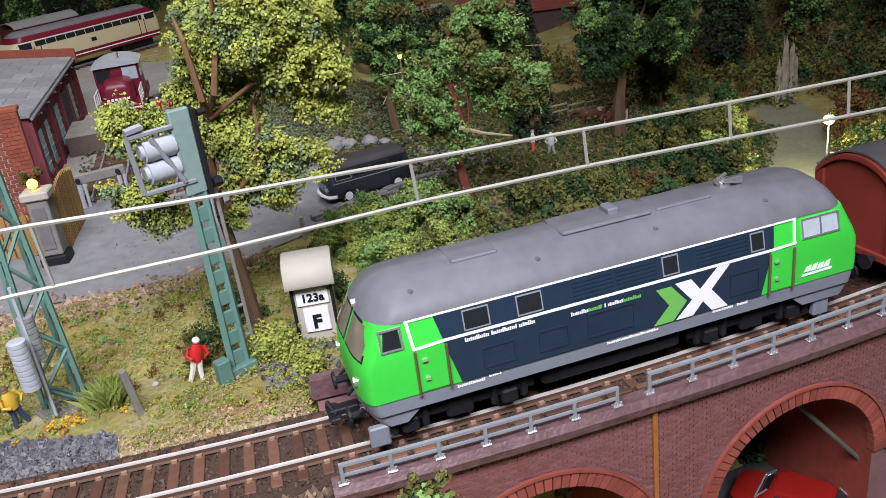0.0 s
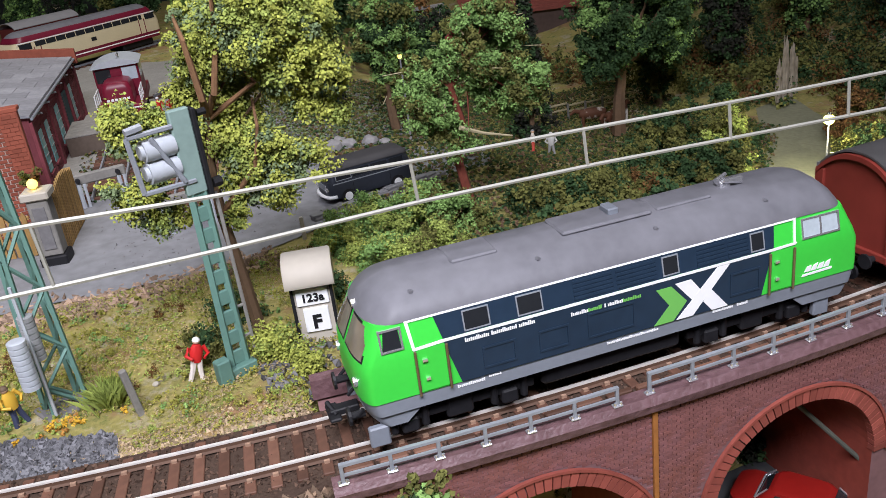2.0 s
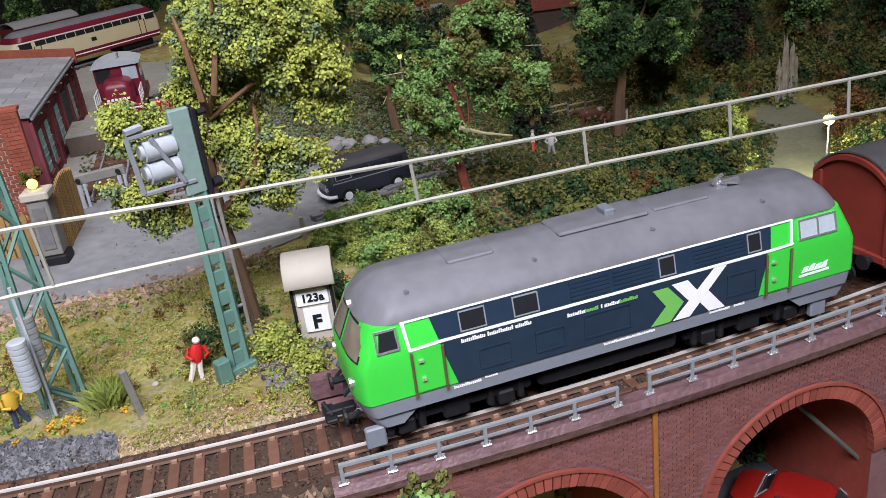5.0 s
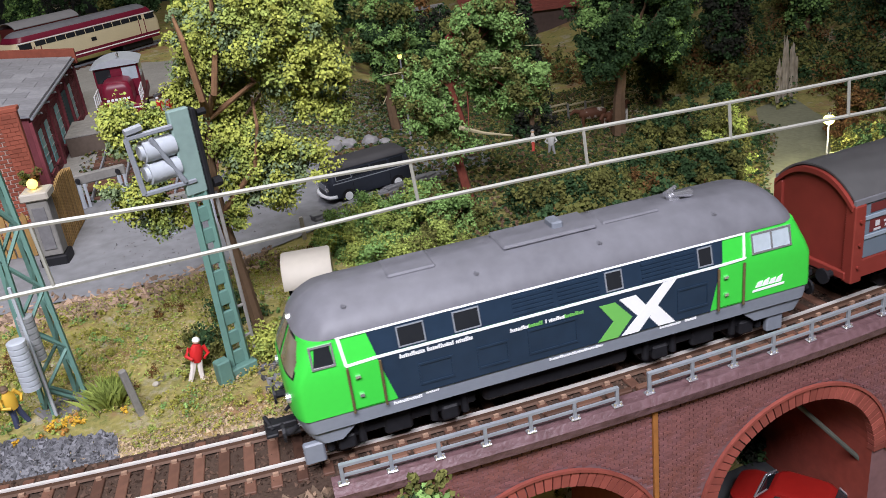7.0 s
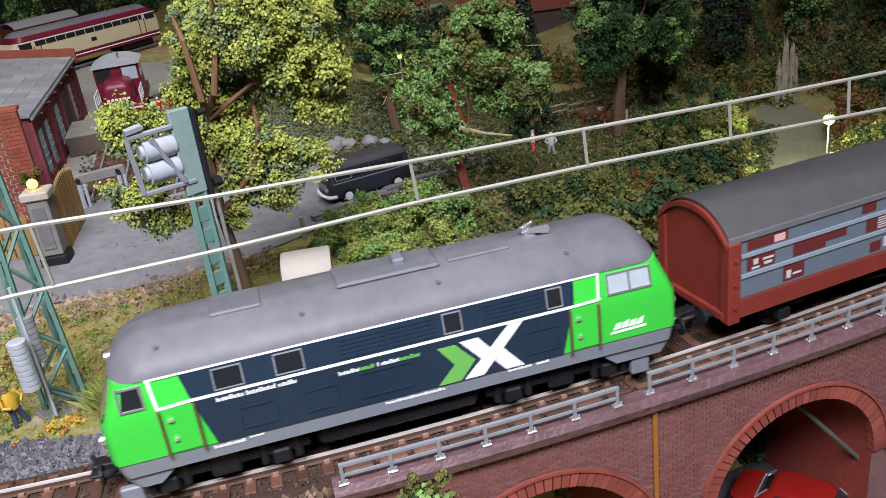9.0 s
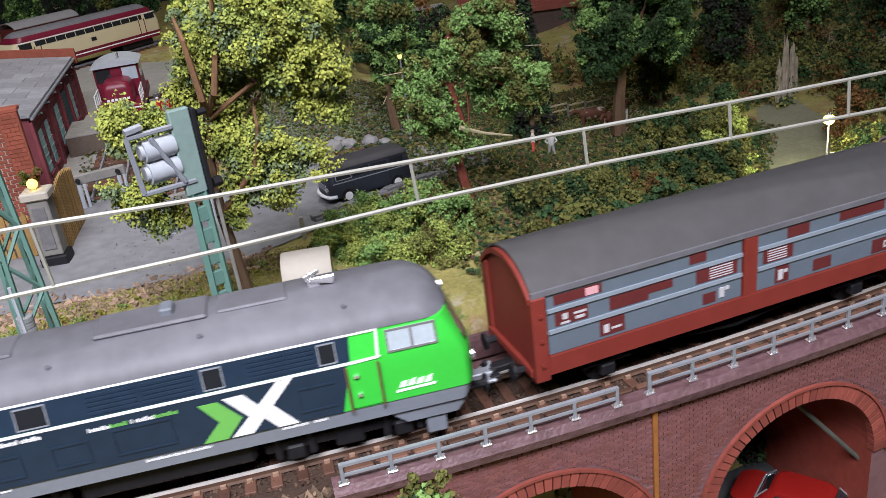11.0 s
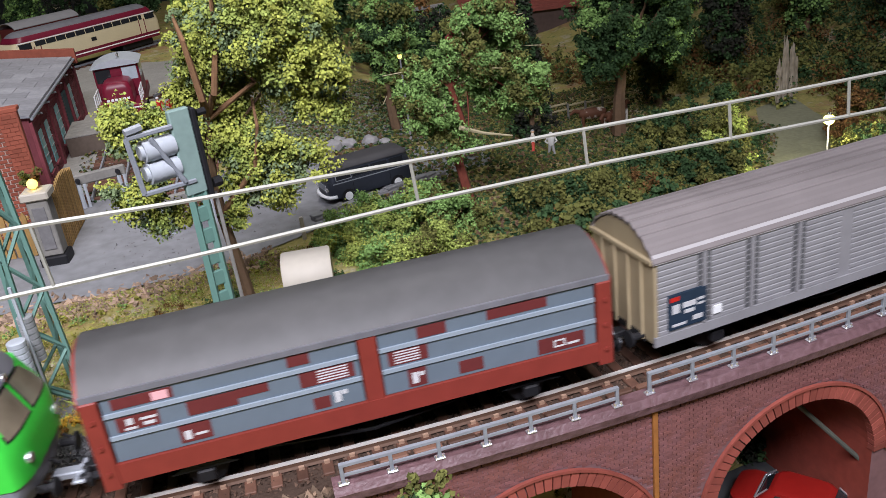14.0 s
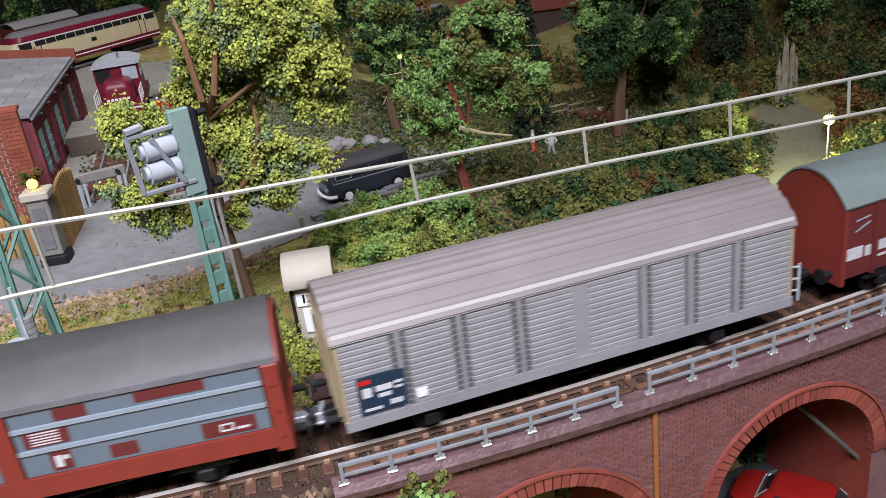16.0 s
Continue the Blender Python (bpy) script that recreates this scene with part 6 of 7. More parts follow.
def cream_loco():
    th = thing("diesel_locomotive", "cream and wine-red model diesel locomotive standing in the yard", "locomotive", -11.1, 74.4, G + 0.35, 38)
    w = lambda z: 1.5 - max(0.0, z - 2.6) * 0.12
    L = 8.7
    bm = bmesh.new()
    loft(bm, [plan(l, w(z), 0.7, z) for z, l in ((1.35, L), (2.2, L), (2.7, L - 0.1), (3.3, L - 0.6))])
    part("body", bm, CREAM, th, smooth=True)
    bm = bmesh.new()
    loft(bm, [plan(l, 1.5, 0.7, z) for z, l in ((0.75, L - 0.1), (1.35, L + 0.02))])
    part("frame", bm, WINE, th, "wine-red frame", smooth=True)
    bm = bmesh.new()
    loft(bm, [plan(l, ww, 0.8, z) for z, l, ww in ((3.3, L - 0.55, 1.45), (3.6, L - 0.7, 1.32), (3.75, L - 0.8, 1.2))])
    part("cornice", bm, WINE, th, "wine-red upper band", smooth=True)
    bm = bmesh.new()
    loft(bm, [plan(l, ww, 0.8, z) for z, l, ww in ((3.75, L - 0.9, 1.15), (4.0, L - 1.1, 0.85), (4.15, L - 1.4, 0.4))])
    part("roof", bm, ROOF_GREY, th, smooth=True)
    for side in (-1, 1):
        bm = bmesh.new()
        plate(bm, oblong(-L + 2.4, L - 2.4, 2.72, 3.16), w, side)
        part("window_band", bm, PANE, th, "dark window band")
        for k in range(11):
            bm = bmesh.new()
            plate(bm, oblong(-L + 3.5 + k * 1.1, -L + 3.56 + k * 1.1, 2.72, 3.16), w, side, 0.03)
            part("window_post", bm, CREAM, th)
        for e in (-1, 1):
            bm = bmesh.new()
            x0, x1 = sorted((e * (L - 2.0), e * (L - 0.75)))
            plate(bm, oblong(x0, x1, 2.62, 3.15), w, side)
            part("cab_window", bm, PANE, th)
            bm = bmesh.new()
            for x in (L - 2.9, L - 2.2):
                plate(bm, oblong(e * x - 0.05, e * x + 0.05, 1.3, 2.75), w, side)
            part("door_rail", bm, WINE, th)
        bm = bmesh.new()
        plate(bm, oblong(-L + 0.6, L - 0.6, 1.0, 1.1), w, side, 0.02)
        plate(bm, oblong(-L + 0.6, L - 0.6, 3.2, 3.27), w, side, 0.02)
        part("trim_line", bm, WHITE, th)
        bm = bmesh.new()
        plate(bm, oblong(-0.3, 0.3, 1.9, 2.25), w, side, 0.02)
        part("emblem_plate", bm, BLACK, th)
    for e in (-1, 1):
        bm = bmesh.new()
        box(bm, e * 5.5 - 2, e * 5.5 + 2, -1.1, 1.1, 0.1, 0.8, 0.1)
        part("bogie", bm, BLACK, th)


cream_loco()
th = thing("freight_wagon", "brown covered wagon with pale grey roof standing in the yard", "wagon", -15.2, 87.0, G + 0.35, 38, group="wagons in the yard")
bm = bmesh.new()
box(bm, -4, 4, -1.35, 1.35, 0.9, 3.1, 0.05)
part("body", bm, MAROON, th)
part("roof", arched_roof(4.1, 1.4, 3.1, 3.75), SILVER, th, "pale grey curved roof", smooth=True)
bm = bmesh.new()
box(bm, -3, 3, -0.9, 0.9, 0.02, 0.9, 0.1)
part("underframe", bm, BLACK, th)


def shunter():
    th = thing("shunting_locomotive", "crimson model shunting locomotive with pale cab roof in the yard", "locomotive", -9.15, 45.6, G + 0.35, -97)
    bm = bmesh.new()
    box(bm, -4.2, 4.2, -1.45, 1.45, 0.7, 1.35, 0.06)
    part("frame", bm, CRIMSON, th)
    bm = bmesh.new()
    loft(bm, [plan(l, ww, 0.35, z) for z, l, ww in ((1.35, 1.3, 0.95), (2.4, 1.3, 0.95), (2.75, 1.2, 0.8), (2.85, 1.1, 0.6))])
    for v in bm.verts:
        v.co.x += 2.6
    part("bonnet", bm, CRIMSON, th, "crimson front bonnet", smooth=True)
    bm = bmesh.new()
    box(bm, -1.7, 1.3, -1.45, 1.45, 1.35, 3.55, 0.08)
    part("cab", bm, CRIMSON, th)
    bm = bmesh.new()
    loft(bm, [[(x, -1.6 + 3.2 * i / 10, 3.55 + 0.42 * (1 - abs(-1 + i / 5) ** 2.2)) for i in range(11)] + [(x, 1.55, 3.5), (x, -1.55, 3.5)] for x in (-1.95, 1.6)])
    part("roof", bm, PALE_INSULATOR, th, "pale grey cab roof", smooth=True)
    for y, m in ((-0.85, PANE), (0.85, PANE_PALE)):
        bm = bmesh.new()
        box(bm, 1.29, 1.34, y - 0.48, y + 0.48, 2.5, 3.35, 0.02)
        part("cab_window", bm, m, th)
    for side in (-1, 1):
        bm = bmesh.new()
        box(bm, -1.3, 0.9, side * 1.46 - 0.02, side * 1.46 + 0.02, 2.5, 3.35)
        part("cab_window", bm, PANE_PALE, th)
        bm = bmesh.new()
        cyl(bm, (1.4, side * 1.4, 2.2), (4.1, side * 1.4, 2.2), 0.04, 6)
        for k in range(4):
            cyl(bm, (1.5 + k * 0.85, side * 1.4, 1.35), (1.5 + k * 0.85, side * 1.4, 2.2), 0.035, 6)
        part("handrail", bm, WHITE, th, "white handrail")
    bm = bmesh.new()
    box(bm, 4.2, 4.26, -1.45, 1.45, 0.72, 0.82)
    box(bm, 4.2, 4.26, -1.45, 1.45, 1.12, 1.2)
    part("warning_stripe", bm, WHITE, th, "white buffer beam stripes")
    bm = bmesh.new()
    cyl(bm, (0.9, 0.3, 3.9), (0.9, 0.3, 4.2), 0.08, 8)
    cyl(bm, (0.6, 0.3, 4.2), (1.3, 0.3, 4.2), 0.07, 8)
    part("horn", bm, CHROME, th)
    bm = bmesh.new()
    for k in range(6):
        box(bm, 3.95, 4.0, -0.7 + k * 0.25, -0.52 + k * 0.25, 1.7, 1.85)
    part("lettering", bm, WHITE, th, "white lettering bars")
    for x in (-2.6, 0, 2.6):
        bm = bmesh.new()
        cyl(bm, (x, -0.85, 0.45), (x, 0.85, 0.45), 0.55, 16)
        part("wheel", bm, BLACK, th)


shunter()

# ---- lamps ----


def street_lamp(x, y, h, mat, label, energy=0.0, color=(1, 0.85, 0.5), r=0.24):
    z = ground_height(x, y)
    th = thing("street_lamp", label, "street lamp", x, y, z, group="street lamps")
    part("pole", limb(bmesh.new(), [(0, 0, -0.2), (0, 0, h * 0.6), (0, 0, h)], 0.06, 0.045, 8), POST_DARK, th)
    bm = bmesh.new()
    bmesh.ops.create_icosphere(bm, subdivisions=2, radius=r, matrix=Matrix.Translation((0, 0, h + 0.15)))
    part("lantern", bm, mat, th, "glowing yellow lantern", smooth=True)
    bm = bmesh.new()
    cyl(bm, (0, 0, h + 0.15 + 0.85 * r), (0, 0, h + 0.2 + 1.2 * r), 0.55 * r, 10, 0.2 * r)
    part("hood", bm, BLACK, th)
    if energy:
        data = bpy.data.lights.new("lantern_light", "POINT")
        data.energy, data.color, data.shadow_soft_size = energy, color, 0.3 * K
        ob = new("lantern_light", data)
        ob.matrix_world = spot(x - 0.5, y - 0.4, z + h + 0.1)


street_lamp(24.6, 16.2, 3.55, LIT, "lit street lamp with glowing lantern beside the path", 0.22, (1.0, 0.95, 0.62), 0.3)
street_lamp(4.9, 27.0, 4.4, LIT_WARM, "dim street lamp with curved arm under the trees", r=0.13)
bush("leafy climber lit by the street lamp", 24.45, 15.5, (0.45, 0.4, 1.5), [LEAF_OLIVE, LEAF_BUSH], 151, 34, 84, 0.06, 0.26)
bush("blackish spiky bush behind the stone heap", 2.4, 35.5, (1.7, 1.4, 3.0), [LEAF_CONIFER, LEAF_CONIFER, LEAF_DARK], 152, 60, 98, 0.08, 0.42)

# ---- cows ----


def cow(x, y, rz):
    th = thing("cow", "brown and white patched model cow in the meadow", "cow", x, y, ground_height(x, y), rz, group="cows in the meadow")
    hide = material("patched_hide", (0.75, 0.70, 0.62), 0.7, scale=1.2, second=(0.10, 0.04, 0.02), spread=0.06)
    bm = bmesh.new()
    loft(bm, [[(xx, ry * math.cos(k * math.pi / 5), 1.05 + rz_ * math.sin(k * math.pi / 5)) for k in range(10)] for xx, ry, rz_ in ((-1.0, 0.15, 0.2), (-0.8, 0.3, 0.36), (0, 0.35, 0.4), (0.7, 0.3, 0.36), (0.95, 0.16, 0.22))])
    part("body", bm, hide, th, smooth=True)
    part("head", limb(bmesh.new(), [(0.85, 0, 1.2), (1.25, 0, 1.35), (1.6, 0, 1.1)], 0.18, 0.1, 7), hide, th)
    for sx in (-0.7, 0.7):
        for sy in (-0.2, 0.2):
            part("leg", limb(bmesh.new(), [(sx, sy, 0.9), (sx, sy, 0.45), (sx, sy, -0.03)], 0.12, 0.07, 6), hide, th)


for x, y, rz in ((21.3, 34.6, 160), (23.2, 34.0, 30), (22.2, 33.2, 200)):
    cow(x, y, rz)
for k in range(5):
    x, y = 19.5 + k * 1.5, 37.5
    th = thing("fence_section", "weathered pale timber meadow fence", "fence", x, y, ground_height(x, y), 0, group="meadow fence")
    bm = bmesh.new()
    box(bm, -0.07, 0.07, -0.07, 0.07, -0.2, 1.2, 0.02)
    part("post", bm, WOOD_GREY, th)
    for z in (0.5, 0.95):
        bm = bmesh.new()
        box(bm, 0.0, 1.5, 0.07, 0.13, z, z + 0.14, 0.02)
        part("rail", bm, BARK_PALE, th)

# ---- barn and shelter ----
z = ground_height(33, 68)
barn = thing("barn", "timber barn with red tiled roof at the wood's edge", "barn", 33.3, 68.5, z, -20)
top = -2.3 - z
bm = bmesh.new()
box(bm, -6, 6, 0, 7, -0.5, top + 0.4)
part("wall", bm, material("dark_barn_timber", (0.09, 0.06, 0.05), 0.8, scale=3), barn)
for k in range(9):
    bm = bmesh.new()
    t0, t1 = k / 9, (k + 1) / 9
    loft(bm, [[(x, -0.7 + 5 * t0, top + 3.2 * t0), (x, -0.7 + 5 * t1 + 0.05, top + 3.2 * t1), (x, -0.7 + 5 * t1 + 0.05, top + 3.2 * t1 + 0.14), (x, -0.7 + 5 * t0, top + 3.2 * t0 + 0.22)] for x in (-6.6, 6.6)])
    part("tile_course", bm, material("red_roof_tile", (0.22, 0.06, 0.045), 0.75, scale=4), barn)
z = ground_height(13, 45)
sh = thing("shelter", "dark open shelter with pale beam and post", "shelter", 13, 45, z)
for x in (-2.0, 1.7):
    bm = bmesh.new()
    box(bm, x - 0.1, x + 0.1, -0.1, 0.1, -0.2, 3.4 - z, 0.02)
    part("post", bm, WOOD_GREY, sh)
bm = bmesh.new()
box(bm, -2.3, 2.0, -0.12, 0.12, 3.3 - z, 3.55 - z, 0.03)
part("beam", bm, WOOD_GREY, sh)
bush("rust-orange autumn bush under the shelter", 12.8, 45.8, (1.9, 1.2, 5.2), [LEAF_RUST, LEAF_RUST, LEAF_DARK], 401, 60, 50, 0.16, 0.6)

# ---- red car on the road under the arches ----
zc = ground_height(6.6, 1.0) + 0.02
sheet("lower_road", [(2, -16), (9, -16), (9, 2.1), (2, 2.1)], material("dark_lower_road", (0.05, 0.052, 0.055), 0.85, scale=3), "dark grey road passing under the arches", "road", 0.05, 1.2)
car = thing("car", "bright red model car on the road under the arch", "car", 6.75, -0.95, zc, -58)
bm = bmesh.new()
loft(bm, [plan(l, w_, 0.4, z, 6) for z, l, w_ in ((0.3, 2.05, 0.8), (0.5, 2.15, 0.84), (0.85, 2.1, 0.84), (0.95, 1.95, 0.78))])
DEEP_RED = material("deep_red_car_paint", (0.22, 0.01, 0.008), 0.3, vary=0.1)
part("body", bm, DEEP_RED, car, smooth=True)
bm = bmesh.new()
loft(bm, [plan(l, w_, 0.3, z, 6) for z, l, w_ in ((0.94, 1.25, 0.76), (1.38, 0.85, 0.62), (1.42, 0.75, 0.55))])
part("cabin", bm, DEEP_RED, car, smooth=True)
bm = bmesh.new()
for e in (-1, 1):
    v = [bm.verts.new(p) for p in ((e * 1.27, -0.6, 0.98), (e * 1.27, 0.6, 0.98), (e * 0.93, 0.5, 1.33), (e * 0.93, -0.5, 1.33))]
    bm.faces.new(v)
    w2 = [bm.verts.new(p) for p in ((-0.9, e * 0.78, 0.98), (0.9, e * 0.78, 0.98), (0.65, e * 0.67, 1.32), (-0.65, e * 0.67, 1.32))]
    bm.faces.new(w2)
part("window", bm, PANE, car, "dark car window")
bm = bmesh.new()
for e in (-1, 1):
    cyl(bm, (e * 1.3, -0.62, 0.99), (e * 0.95, -0.52, 1.36), 0.03, 5)
    cyl(bm, (e * 1.3, 0.62, 0.99), (e * 0.95, 0.52, 1.36), 0.03, 5)
    cyl(bm, (e * 1.3, -0.62, 0.99), (e * 1.3, 0.62, 0.99), 0.03, 5)
part("window_trim", bm, CHROME, car, "chrome window trim")
for x in (-1.25, 1.25):
    for s in (-1, 1):
        bm = bmesh.new()
        cyl(bm, (x, s * 0.62, 0.3), (x, s * 0.85, 0.3), 0.3, 14)
        part("wheel", bm, BLACK, car)

# ---- loose ground cover ----
rng = np.random.default_rng(77)


def cover(name, label, n, where, size, mats, seed, lift=0.03, flat=1.2, category="scatter", height=0.0):
    rng = np.random.default_rng(seed)
    pts = []
    while len(pts) < n:
        x, y = where(rng)
        if x is None:
            continue
        pts.append((x, y, ground_height(x, y) + lift + rng.uniform(0, height)))
    return tagged(leaf_mesh(name, pts, np.full(n, 0.12), 6, size, mats, seed=seed, flat=flat), label, category, kind="stuff")


FLOCK = material("olive_yellow_flock", (0.36, 0.33, 0.07), 0.9, scale=1, second=(0.16, 0.17, 0.035), island=0.35, spec=0.08)


def meadow(rng):
    x, y = rng.uniform(-22, -4), rng.uniform(1.5, 14.6)
    o = offset_of(x, y)
    if o < 2.0 or (x < -11.8 and o < 4.0) or noise.noise(Vector((x * 0.5, y * 0.5, 3))) < rng.uniform(-0.6, 0.5):
        return None, None
    return x, y


cover("grass_flock", "yellow and olive grass flock on the embankment", 16000, meadow, 0.026, [FLOCK, LEAF_BUSH, FLOCK, material("straw_flock", (0.40, 0.30, 0.12), 0.9, island=0.3), material("tan_flock", (0.33, 0.26, 0.15), 0.9, island=0.3)], 78, height=0.12)


rng = np.random.default_rng(91)
sp, rd, pk = [], [], []
while len(sp) < 420:                               # low plants in patches of olive, green, straw and rust
    x, y = rng.uniform(-21, -4), rng.uniform(2.0, 14.2)
    o = offset_of(x, y)
    if o < 2.4 or (x < -11.8 and o < 4.2):
        continue
    v = noise.noise(Vector((x * 0.35, y * 0.35, 8)))
    if abs(v) < 0.08:
        continue
    sp.append((x, y, ground_height(x, y) + rng.uniform(0.0, 0.12)))
    rd.append(rng.uniform(0.10, 0.30))
    pk.append(2 if v > 0.32 else (int(rng.integers(0, 2)) if v > 0 else (3 if rng.uniform() < 0.4 else 1)))
tagged(leaf_mesh("low_plants", sp, rd, 70, 0.035, [LEAF_BUSH, FLOCK, LEAF_RUST, LEAF_FRESH], seed=91, pick=np.array(pk)), "low tufts of olive, green and rust plants on the embankment",
       "undergrowth", kind="stuff")


rng = np.random.default_rng(92)
sp = [(x, y, ground_height(x, y) + 0.05) for x, y in ((-13.5 + rng.normal(0, 0.5), 6.2 + rng.normal(0, 0.25)) for _ in range(26))]
tagged(leaf_mesh("flower_patch", sp, np.full(len(sp), 0.16), 60, 0.035, [YELLOW, LEAF_BUSH, material("orange_flock", (0.45, 0.22, 0.05), 0.9, island=0.3)], seed=92), "orange-yellow flowering plants by the mast", "flowers", kind="stuff")


def slope_place(rng):
    x, y = rng.uniform(0, 30), rng.uniform(3, 45)
    if 17 < x < 36 and abs(y - (x - 8)) < 3.6:
        return None, None
    return x, y


cover("slope_flock", "olive and brown scatter on the wooded slope", 30000, slope_place, 0.075, [LEAF_OLIVE, LEAF_DARK, LEAF_OLIVE, LEAF_DARK, BARK], 79, height=0.2)
cover("field_flock", "grey-green fine scatter on the field behind the stone heap", 5000, lambda r: (r.uniform(-1.5, 6.5), r.uniform(27, 42)), 0.07, [LEAF_GREY, LEAF_GREY, STONES, LEAF_OLIVE], 93, height=0.12)


def yard_edge(rng):
    x, y = rng.uniform(-16, 8), rng.uniform(22, 46)
    if y < 24 + (x < -6) * 3 or x < -13 + 0.08 * (y - 30):
        return None, None
    return x, y


cover("yard_flock", "grey-green and brown scatter in the yard", 3500, yard_edge, 0.08, [LEAF_OLIVE, STONES, BARK, LEAF_DARK], 80, height=0.1)


def rubble(name, label, n, where, r0, r1, mat, seed, category="gravel", base=None):
    """Many small angular stones in one mesh."""
    rng = np.random.default_rng(seed)
    tet = np.array([(1, 1, 0.8), (-1, -0.9, 0.9), (-1, 1, -0.7), (1, -1, -0.8), (0.1, 0, 1.2)])
    fc = np.array([(0, 4, 3), (4, 1, 3), (4, 0, 2), (1, 4, 2), (0, 3, 2), (1, 2, 3)])
    vs, fs = [], []
    k = 0
    while k < n:
        x, y = where(rng)
        if x is None:
            continue
        z = ground_height(x, y) if base is None else base(x, y)
        r = rng.uniform(r0, r1)
        q = Euler(rng.uniform(0, 6.28, 3)).to_matrix()
        m = np.array(q) * r
        vs.append((tet * rng.uniform(0.7, 1.2, 3)) @ m.T + (x, y, z + r * 0.3))
        fs.append(fc + 5 * k)
        k += 1
    me = bpy.data.meshes.new(name)
    me.from_pydata((np.concatenate(vs) * K).tolist(), [], np.concatenate(fs).tolist())
    me.materials.append(mat)
    return tagged(new(name, me), label, category, kind="stuff")


def heap_place(rng):
    x, y = rng.uniform(-20, -11.5), rng.uniform(2.5, 7.5)
    o = offset_of(x, y)
    if not 1.6 < o < 3.6 - 0.25 * max(0, x + 15) + 0.4 * noise.noise(Vector((x, y, 1))) or x > -12.2:
        return None, None
    return x, y


rubble("gravel", "grey ballast heap beside the track", 3200, heap_place, 0.045, 0.10, DARK_STONES, 81)


def verge(rng):
    x = rng.uniform(-19, -5.5)
    y = 14.2 + rng.normal(0, 0.55) + max(0, (-x - 12)) * 0.2
    return x, y


rubble("gravel", "brown and grey rubble along the road edge", 900, verge, 0.06, 0.13, material("brown_rubble", (0.30, 0.21, 0.15), 0.9, island=0.5), 82)


def foot(rng):
    x, y = rng.uniform(-8, -4.2), rng.uniform(4.5, 7.5)
    return x, y


rubble("gravel", "grey stones round the cabinet's foot", 260, foot, 0.05, 0.12, STONES, 83)


def bed_place(rng):
    s = rng.uniform(-22, 26)
    o = rng.uniform(-1.75, 1.75)
    x, y, _ = line_at(s, o)
    return x, y


rubble("ballast", "brown weathered ballast stones between the sleepers", 9000, bed_place, 0.025, 0.055, material("rust_brown_ballast", (0.085, 0.05, 0.034), 0.85, island=0.5), 84, "ballast",
       lambda x, y: -0.27 - max(0.0, abs(offset_of(x, y)) - 1.45) * 1.2)


def near_slope(rng):
    s = rng.uniform(-16, -7.4)
    x, y, _ = line_at(s, rng.uniform(-3.6, -1.6))
    return x, y


rubble("gravel", "brown earth clods on the near bank", 900, near_slope, 0.06, 0.16, material("earth_clod", (0.22, 0.15, 0.10), 0.9, island=0.5), 85)
rubble("debris", "white grit and litter flakes in the yard", 500, lambda r: (r.uniform(-12, -4), r.uniform(16, 25)), 0.03, 0.07, STONES, 86)

# ---- sleepers and chairs ----
bm = bmesh.new()
box(bm, -0.14, 0.14, -1.3, 1.3, -0.32, -0.2, 0.02)
first = None
for k in range(96):
    s = -29 + k * 0.62
    x, y, rz = line_at(s)
    if first is None:
        first = part("sleeper", bm, SLEEPER, track, at=spot(x, y, 0, 0, 0, rz))
    else:
        o = new("sleeper", first.data)
        o.parent = track
        o.matrix_basis = spot(x, y, 0, 0, 0, rz)
bm = bmesh.new()
for side in (-0.755, 0.755):
    for d in (-0.13, 0.13):
        box(bm, -0.07, 0.07, side + d - 0.04, side + d + 0.04, -0.2, -0.12)
# Pale tan puts the light caught on the fastenings into their colour.
chair = None
for k in range(60):
    s = -22 + k * 0.62 + 0.0
    x, y, rz = line_at(-29 + (k + 8) * 0.62)
    if chair is None:
        chair = part("rail_fastening", bm, material("lit_tan_fastening", (0.30, 0.19, 0.13), 0.6, scale=6, vary=0.4), track, at=spot(x, y, 0, 0, 0, rz))
    else:
        o = new("rail_fastening", chair.data)
        o.parent = track
        o.matrix_basis = spot(x, y, 0, 0, 0, rz)
walkway = thing("walkway", "brown plank walkway with pale worn edges beside the rail", "walkway", kind="structure")
for k in range(30):
    x, y, rz = line_at(-6.6 + k * 0.85, -1.42)
    bm = bmesh.new()
    box(bm, -0.36, 0.36, -0.09, 0.09, -0.3, -0.12, 0.03)
    part("plank", bm, material("worn_plank", (0.17, 0.085, 0.055), 0.65, scale=3, random_tone=0.6) if k == 0 else bpy.data.materials["worn_plank"], walkway, at=spot(x, y, 0, 0, 0, rz))

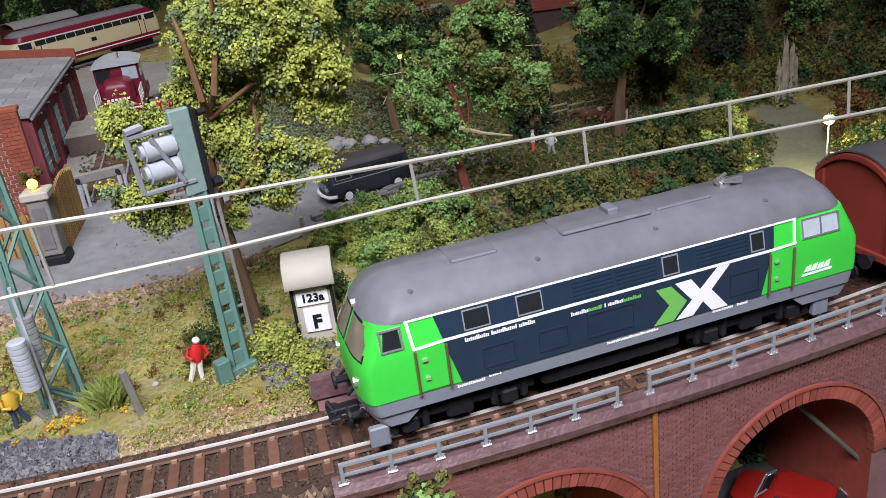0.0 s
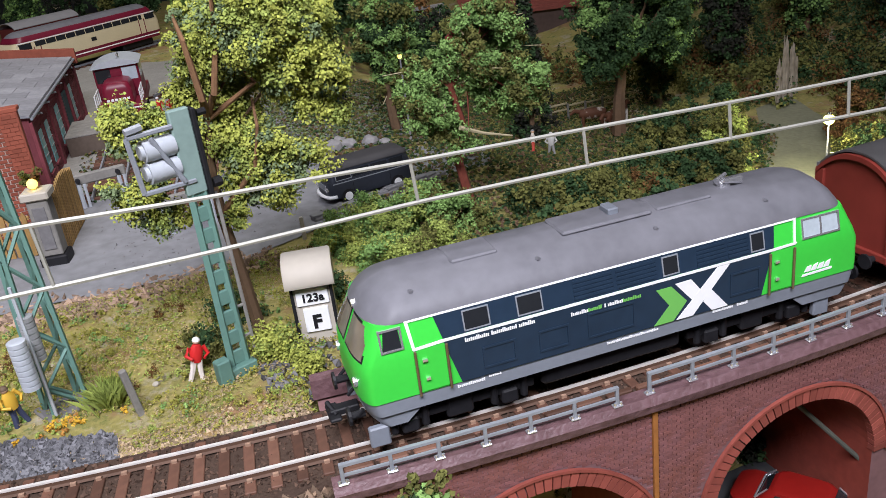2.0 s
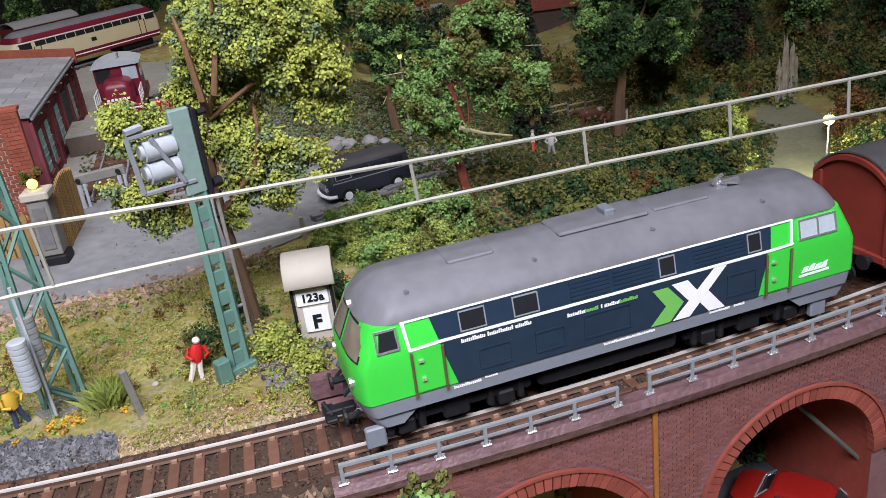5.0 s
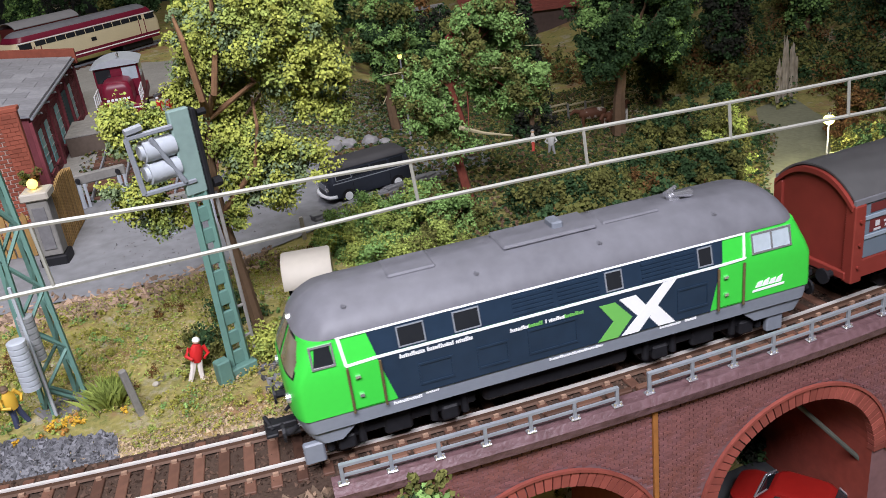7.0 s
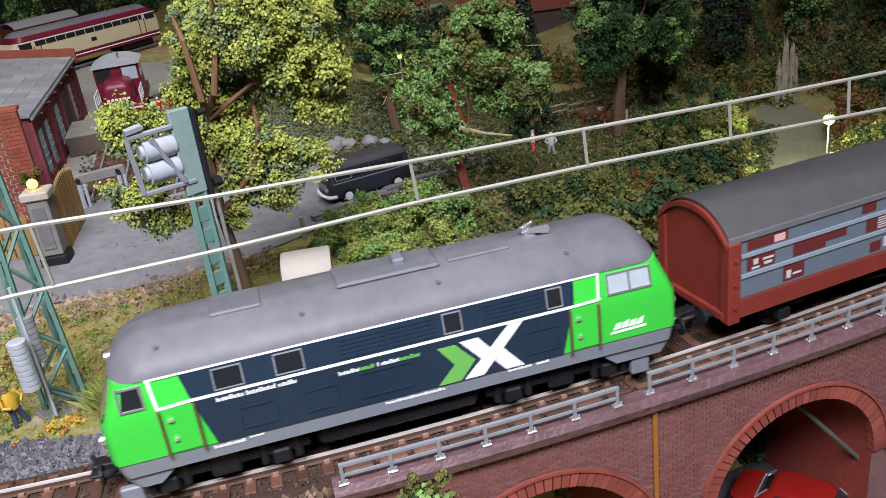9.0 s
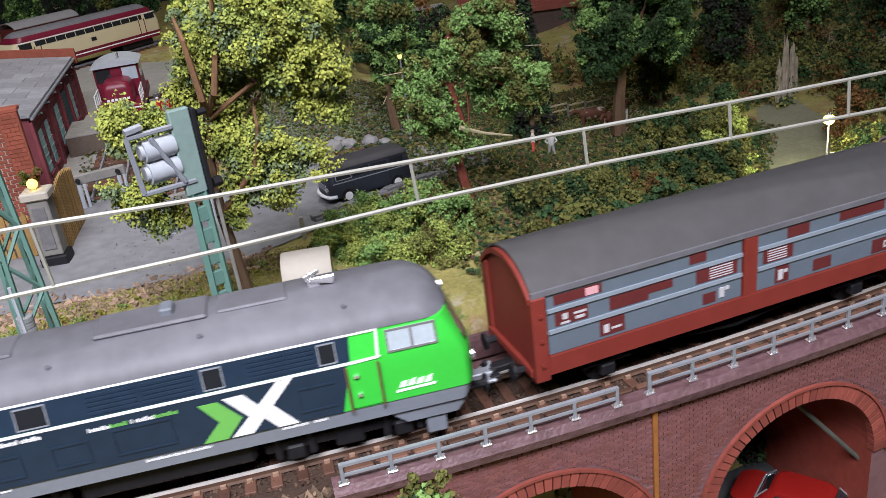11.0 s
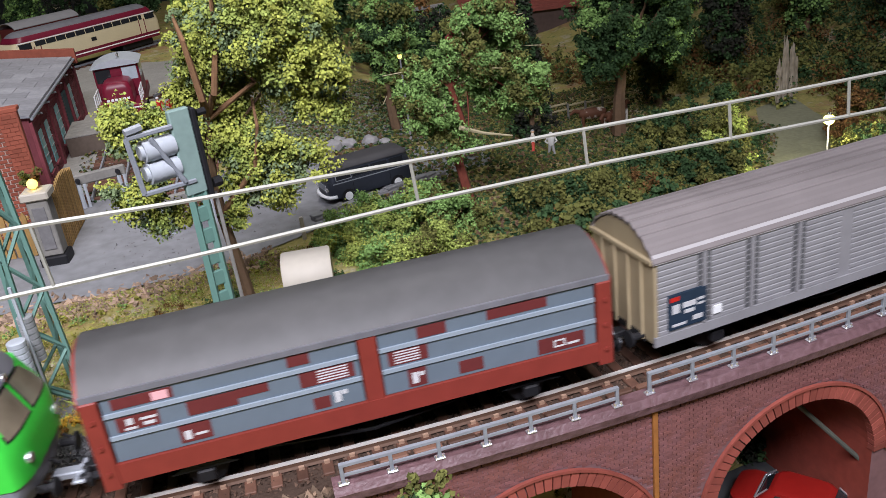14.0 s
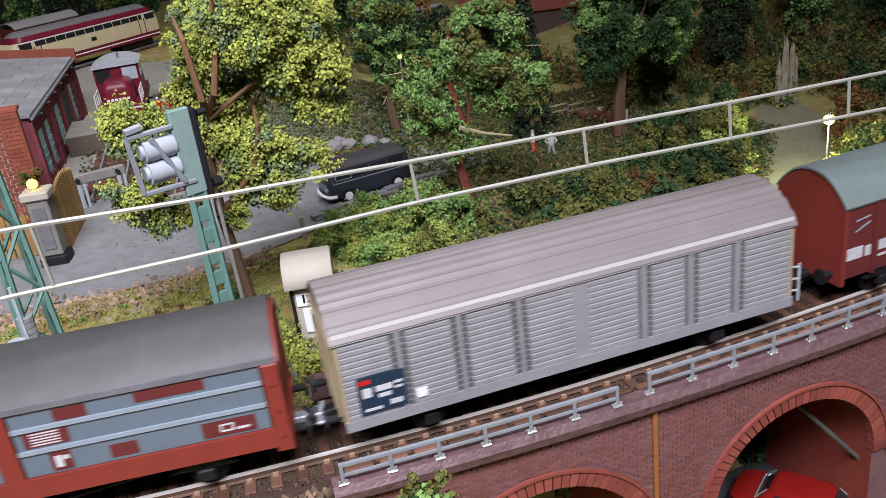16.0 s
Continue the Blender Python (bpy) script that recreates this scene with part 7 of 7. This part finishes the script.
# ---- viaduct brickwork ----
BL, BH = 0.25, 0.088
bm = bmesh.new()
box(bm, -BL / 2 + 0.01, BL / 2 - 0.01, -0.014, 0.02, 0, BH - 0.01)
proto, picked, rest_v, rest_f = None, 0, [], []
rng = random.Random(4)
for row in range(44):
    z = -0.14 - (row + 1) * BH
    n = int(17.5 / BL)
    for i in range(n):
        s = -7.0 + i * BL + (BL / 2 if row % 2 else 0)
        inside = False
        for c in ARCHES:
            for q in (s - BL / 2, s + BL / 2):
                for zz in (z, z + BH):
                    if math.hypot(q - c, max(0, zz - ARCH_Z)) < ARCH_R + 0.46 and (zz > ARCH_Z or abs(q - c) < ARCH_R):
                        inside = True
        if inside or 0.5 < s < 0.74:
            continue
        x, y, rz = line_at(s, -2.355 - rng.uniform(0, 0.012))
        if 1.0 < s < 8.0 and picked < 300 and z > -2.2:
            picked += 1
            m = spot(x, y, z, 0, 0, rz)
            if proto is None:
                proto = part("brick", bm, BRICK, masonry, at=m)
            else:
                o = new("brick", proto.data)
                o.parent = masonry
                o.matrix_basis = m
        else:
            a = radians(rz)
            n0 = len(rest_v)
            for dx, dy, dz in ((-1, -0.014, 0), (1, -0.014, 0), (1, 0.02, 0), (-1, 0.02, 0), (-1, -0.014, 1), (1, -0.014, 1), (1, 0.02, 1), (-1, 0.02, 1)):
                px, pz = dx * (BL / 2 - 0.01), dz * (BH - 0.01)
                rest_v.append(((x + px * math.cos(a) - dy * math.sin(a)) * K, (y + px * math.sin(a) + dy * math.cos(a)) * K, (z + pz) * K))
            rest_f += [(n0, n0 + 1, n0 + 5, n0 + 4), (n0 + 1, n0 + 2, n0 + 6, n0 + 5), (n0 + 3, n0, n0 + 4, n0 + 7), (n0 + 4, n0 + 5, n0 + 6, n0 + 7), (n0, n0 + 3, n0 + 2, n0 + 1)]
me = bpy.data.meshes.new("brick")
me.from_pydata(rest_v, [], rest_f)
me.materials.append(material("red_brick_rest", (0.205, 0.098, 0.108), 0.75, scale=2.5, second=(0.18, 0.064, 0.045), island=0.14, bump=0.4))
o = new("brick", me)
o.parent = masonry
tagged(o, kind="stuff")
wedge = material("arch_brick", (0.27, 0.068, 0.05), 0.7, scale=3, random_tone=0.22)
for c in ARCHES[:3]:                               # arch rings of wedge bricks
    nb = 40
    for k in range(nb):
        a0, a1 = math.pi * k / nb, math.pi * (k + 1) / nb - 0.012
        ring = []
        for r, a in ((ARCH_R - 0.02, a0), (ARCH_R - 0.02, a1), (ARCH_R + 0.42, a1), (ARCH_R + 0.42, a0)):
            ring.append((c - r * math.cos(a), ARCH_Z + r * math.sin(a)))
        bm = bmesh.new()
        front = [line_at(s, -2.44) for s, _ in ring]
        back = [line_at(s, -2.2) for s, _ in ring]
        loft(bm, [[(p[0], p[1], z) for p, (_, z) in zip(front, ring)], [(p[0], p[1], z) for p, (_, z) in zip(back, ring)]])
        part("arch_brick", bm, wedge, masonry)
    bm = bmesh.new()
    rings = []
    for k in range(33):
        a = math.pi * k / 32
        ring = []
        for r, off in ((ARCH_R + 0.42, -2.4), (ARCH_R + 0.50, -2.4), (ARCH_R + 0.50, -2.5), (ARCH_R + 0.42, -2.5)):
            p = line_at(c - r * math.cos(a), off)
            ring.append((p[0], p[1], ARCH_Z + r * math.sin(a)))
        rings.append(ring)
    loft(bm, rings)
    part("arch_moulding", bm, wedge, masonry, "raised outer arch moulding")

strut = thing("strut", "grey-green diagonal strut inside the arch", "strut", kind="structure")
bm = bmesh.new()
cyl(bm, (5.9, -1.0, -2.5), (8.6, -2.2, -5.8), 0.075, 8)
part("beam", bm, material("dark_green_grey_strut", (0.08, 0.085, 0.07), 0.6, scale=3), strut)


def shoulder(rng):
    s = rng.uniform(-20, -6.6)
    x, y, _ = line_at(s, rng.uniform(1.5, 2.3) + abs(rng.normal(0, 0.35)))
    return x, y


rubble("gravel", "tan grit along the edge of the track bed", 2600, shoulder, 0.02, 0.05, material("tan_grit", (0.36, 0.27, 0.17), 0.9, island=0.4), 87)
bush("dark shrub behind the viaduct beside the lower road", 7.5, 2.5, (2.4, 0.6, 1.9), [LEAF_CONIFER, LEAF_DARK], 501, 130, 60, 0.09, 0.35, z=-7.6)


def run_at(t):
    return float(np.interp(t, [r[0] for r in RUN], [r[1] for r in RUN]))


def motions():
    for ob, along, half in ((loco, 0.25, 4.2), (wagon_a, 15.04, 4.0), (wagon_b, 28.32, 4.0), (wagon_c, 40.3, 2.3)):
        walk(ob, [(t, riding(s + along, half)) for t, s in RUN])
    steps = [0.0, 4.2] + [round(4.3 + 0.1 * k, 1) for k in range(118)]
    for ob, x, r in WHEELS:
        walk(ob, [(t, spot(x, 0, r, 0, math.degrees(run_at(t) / r), 0)) for t in steps])


motions()
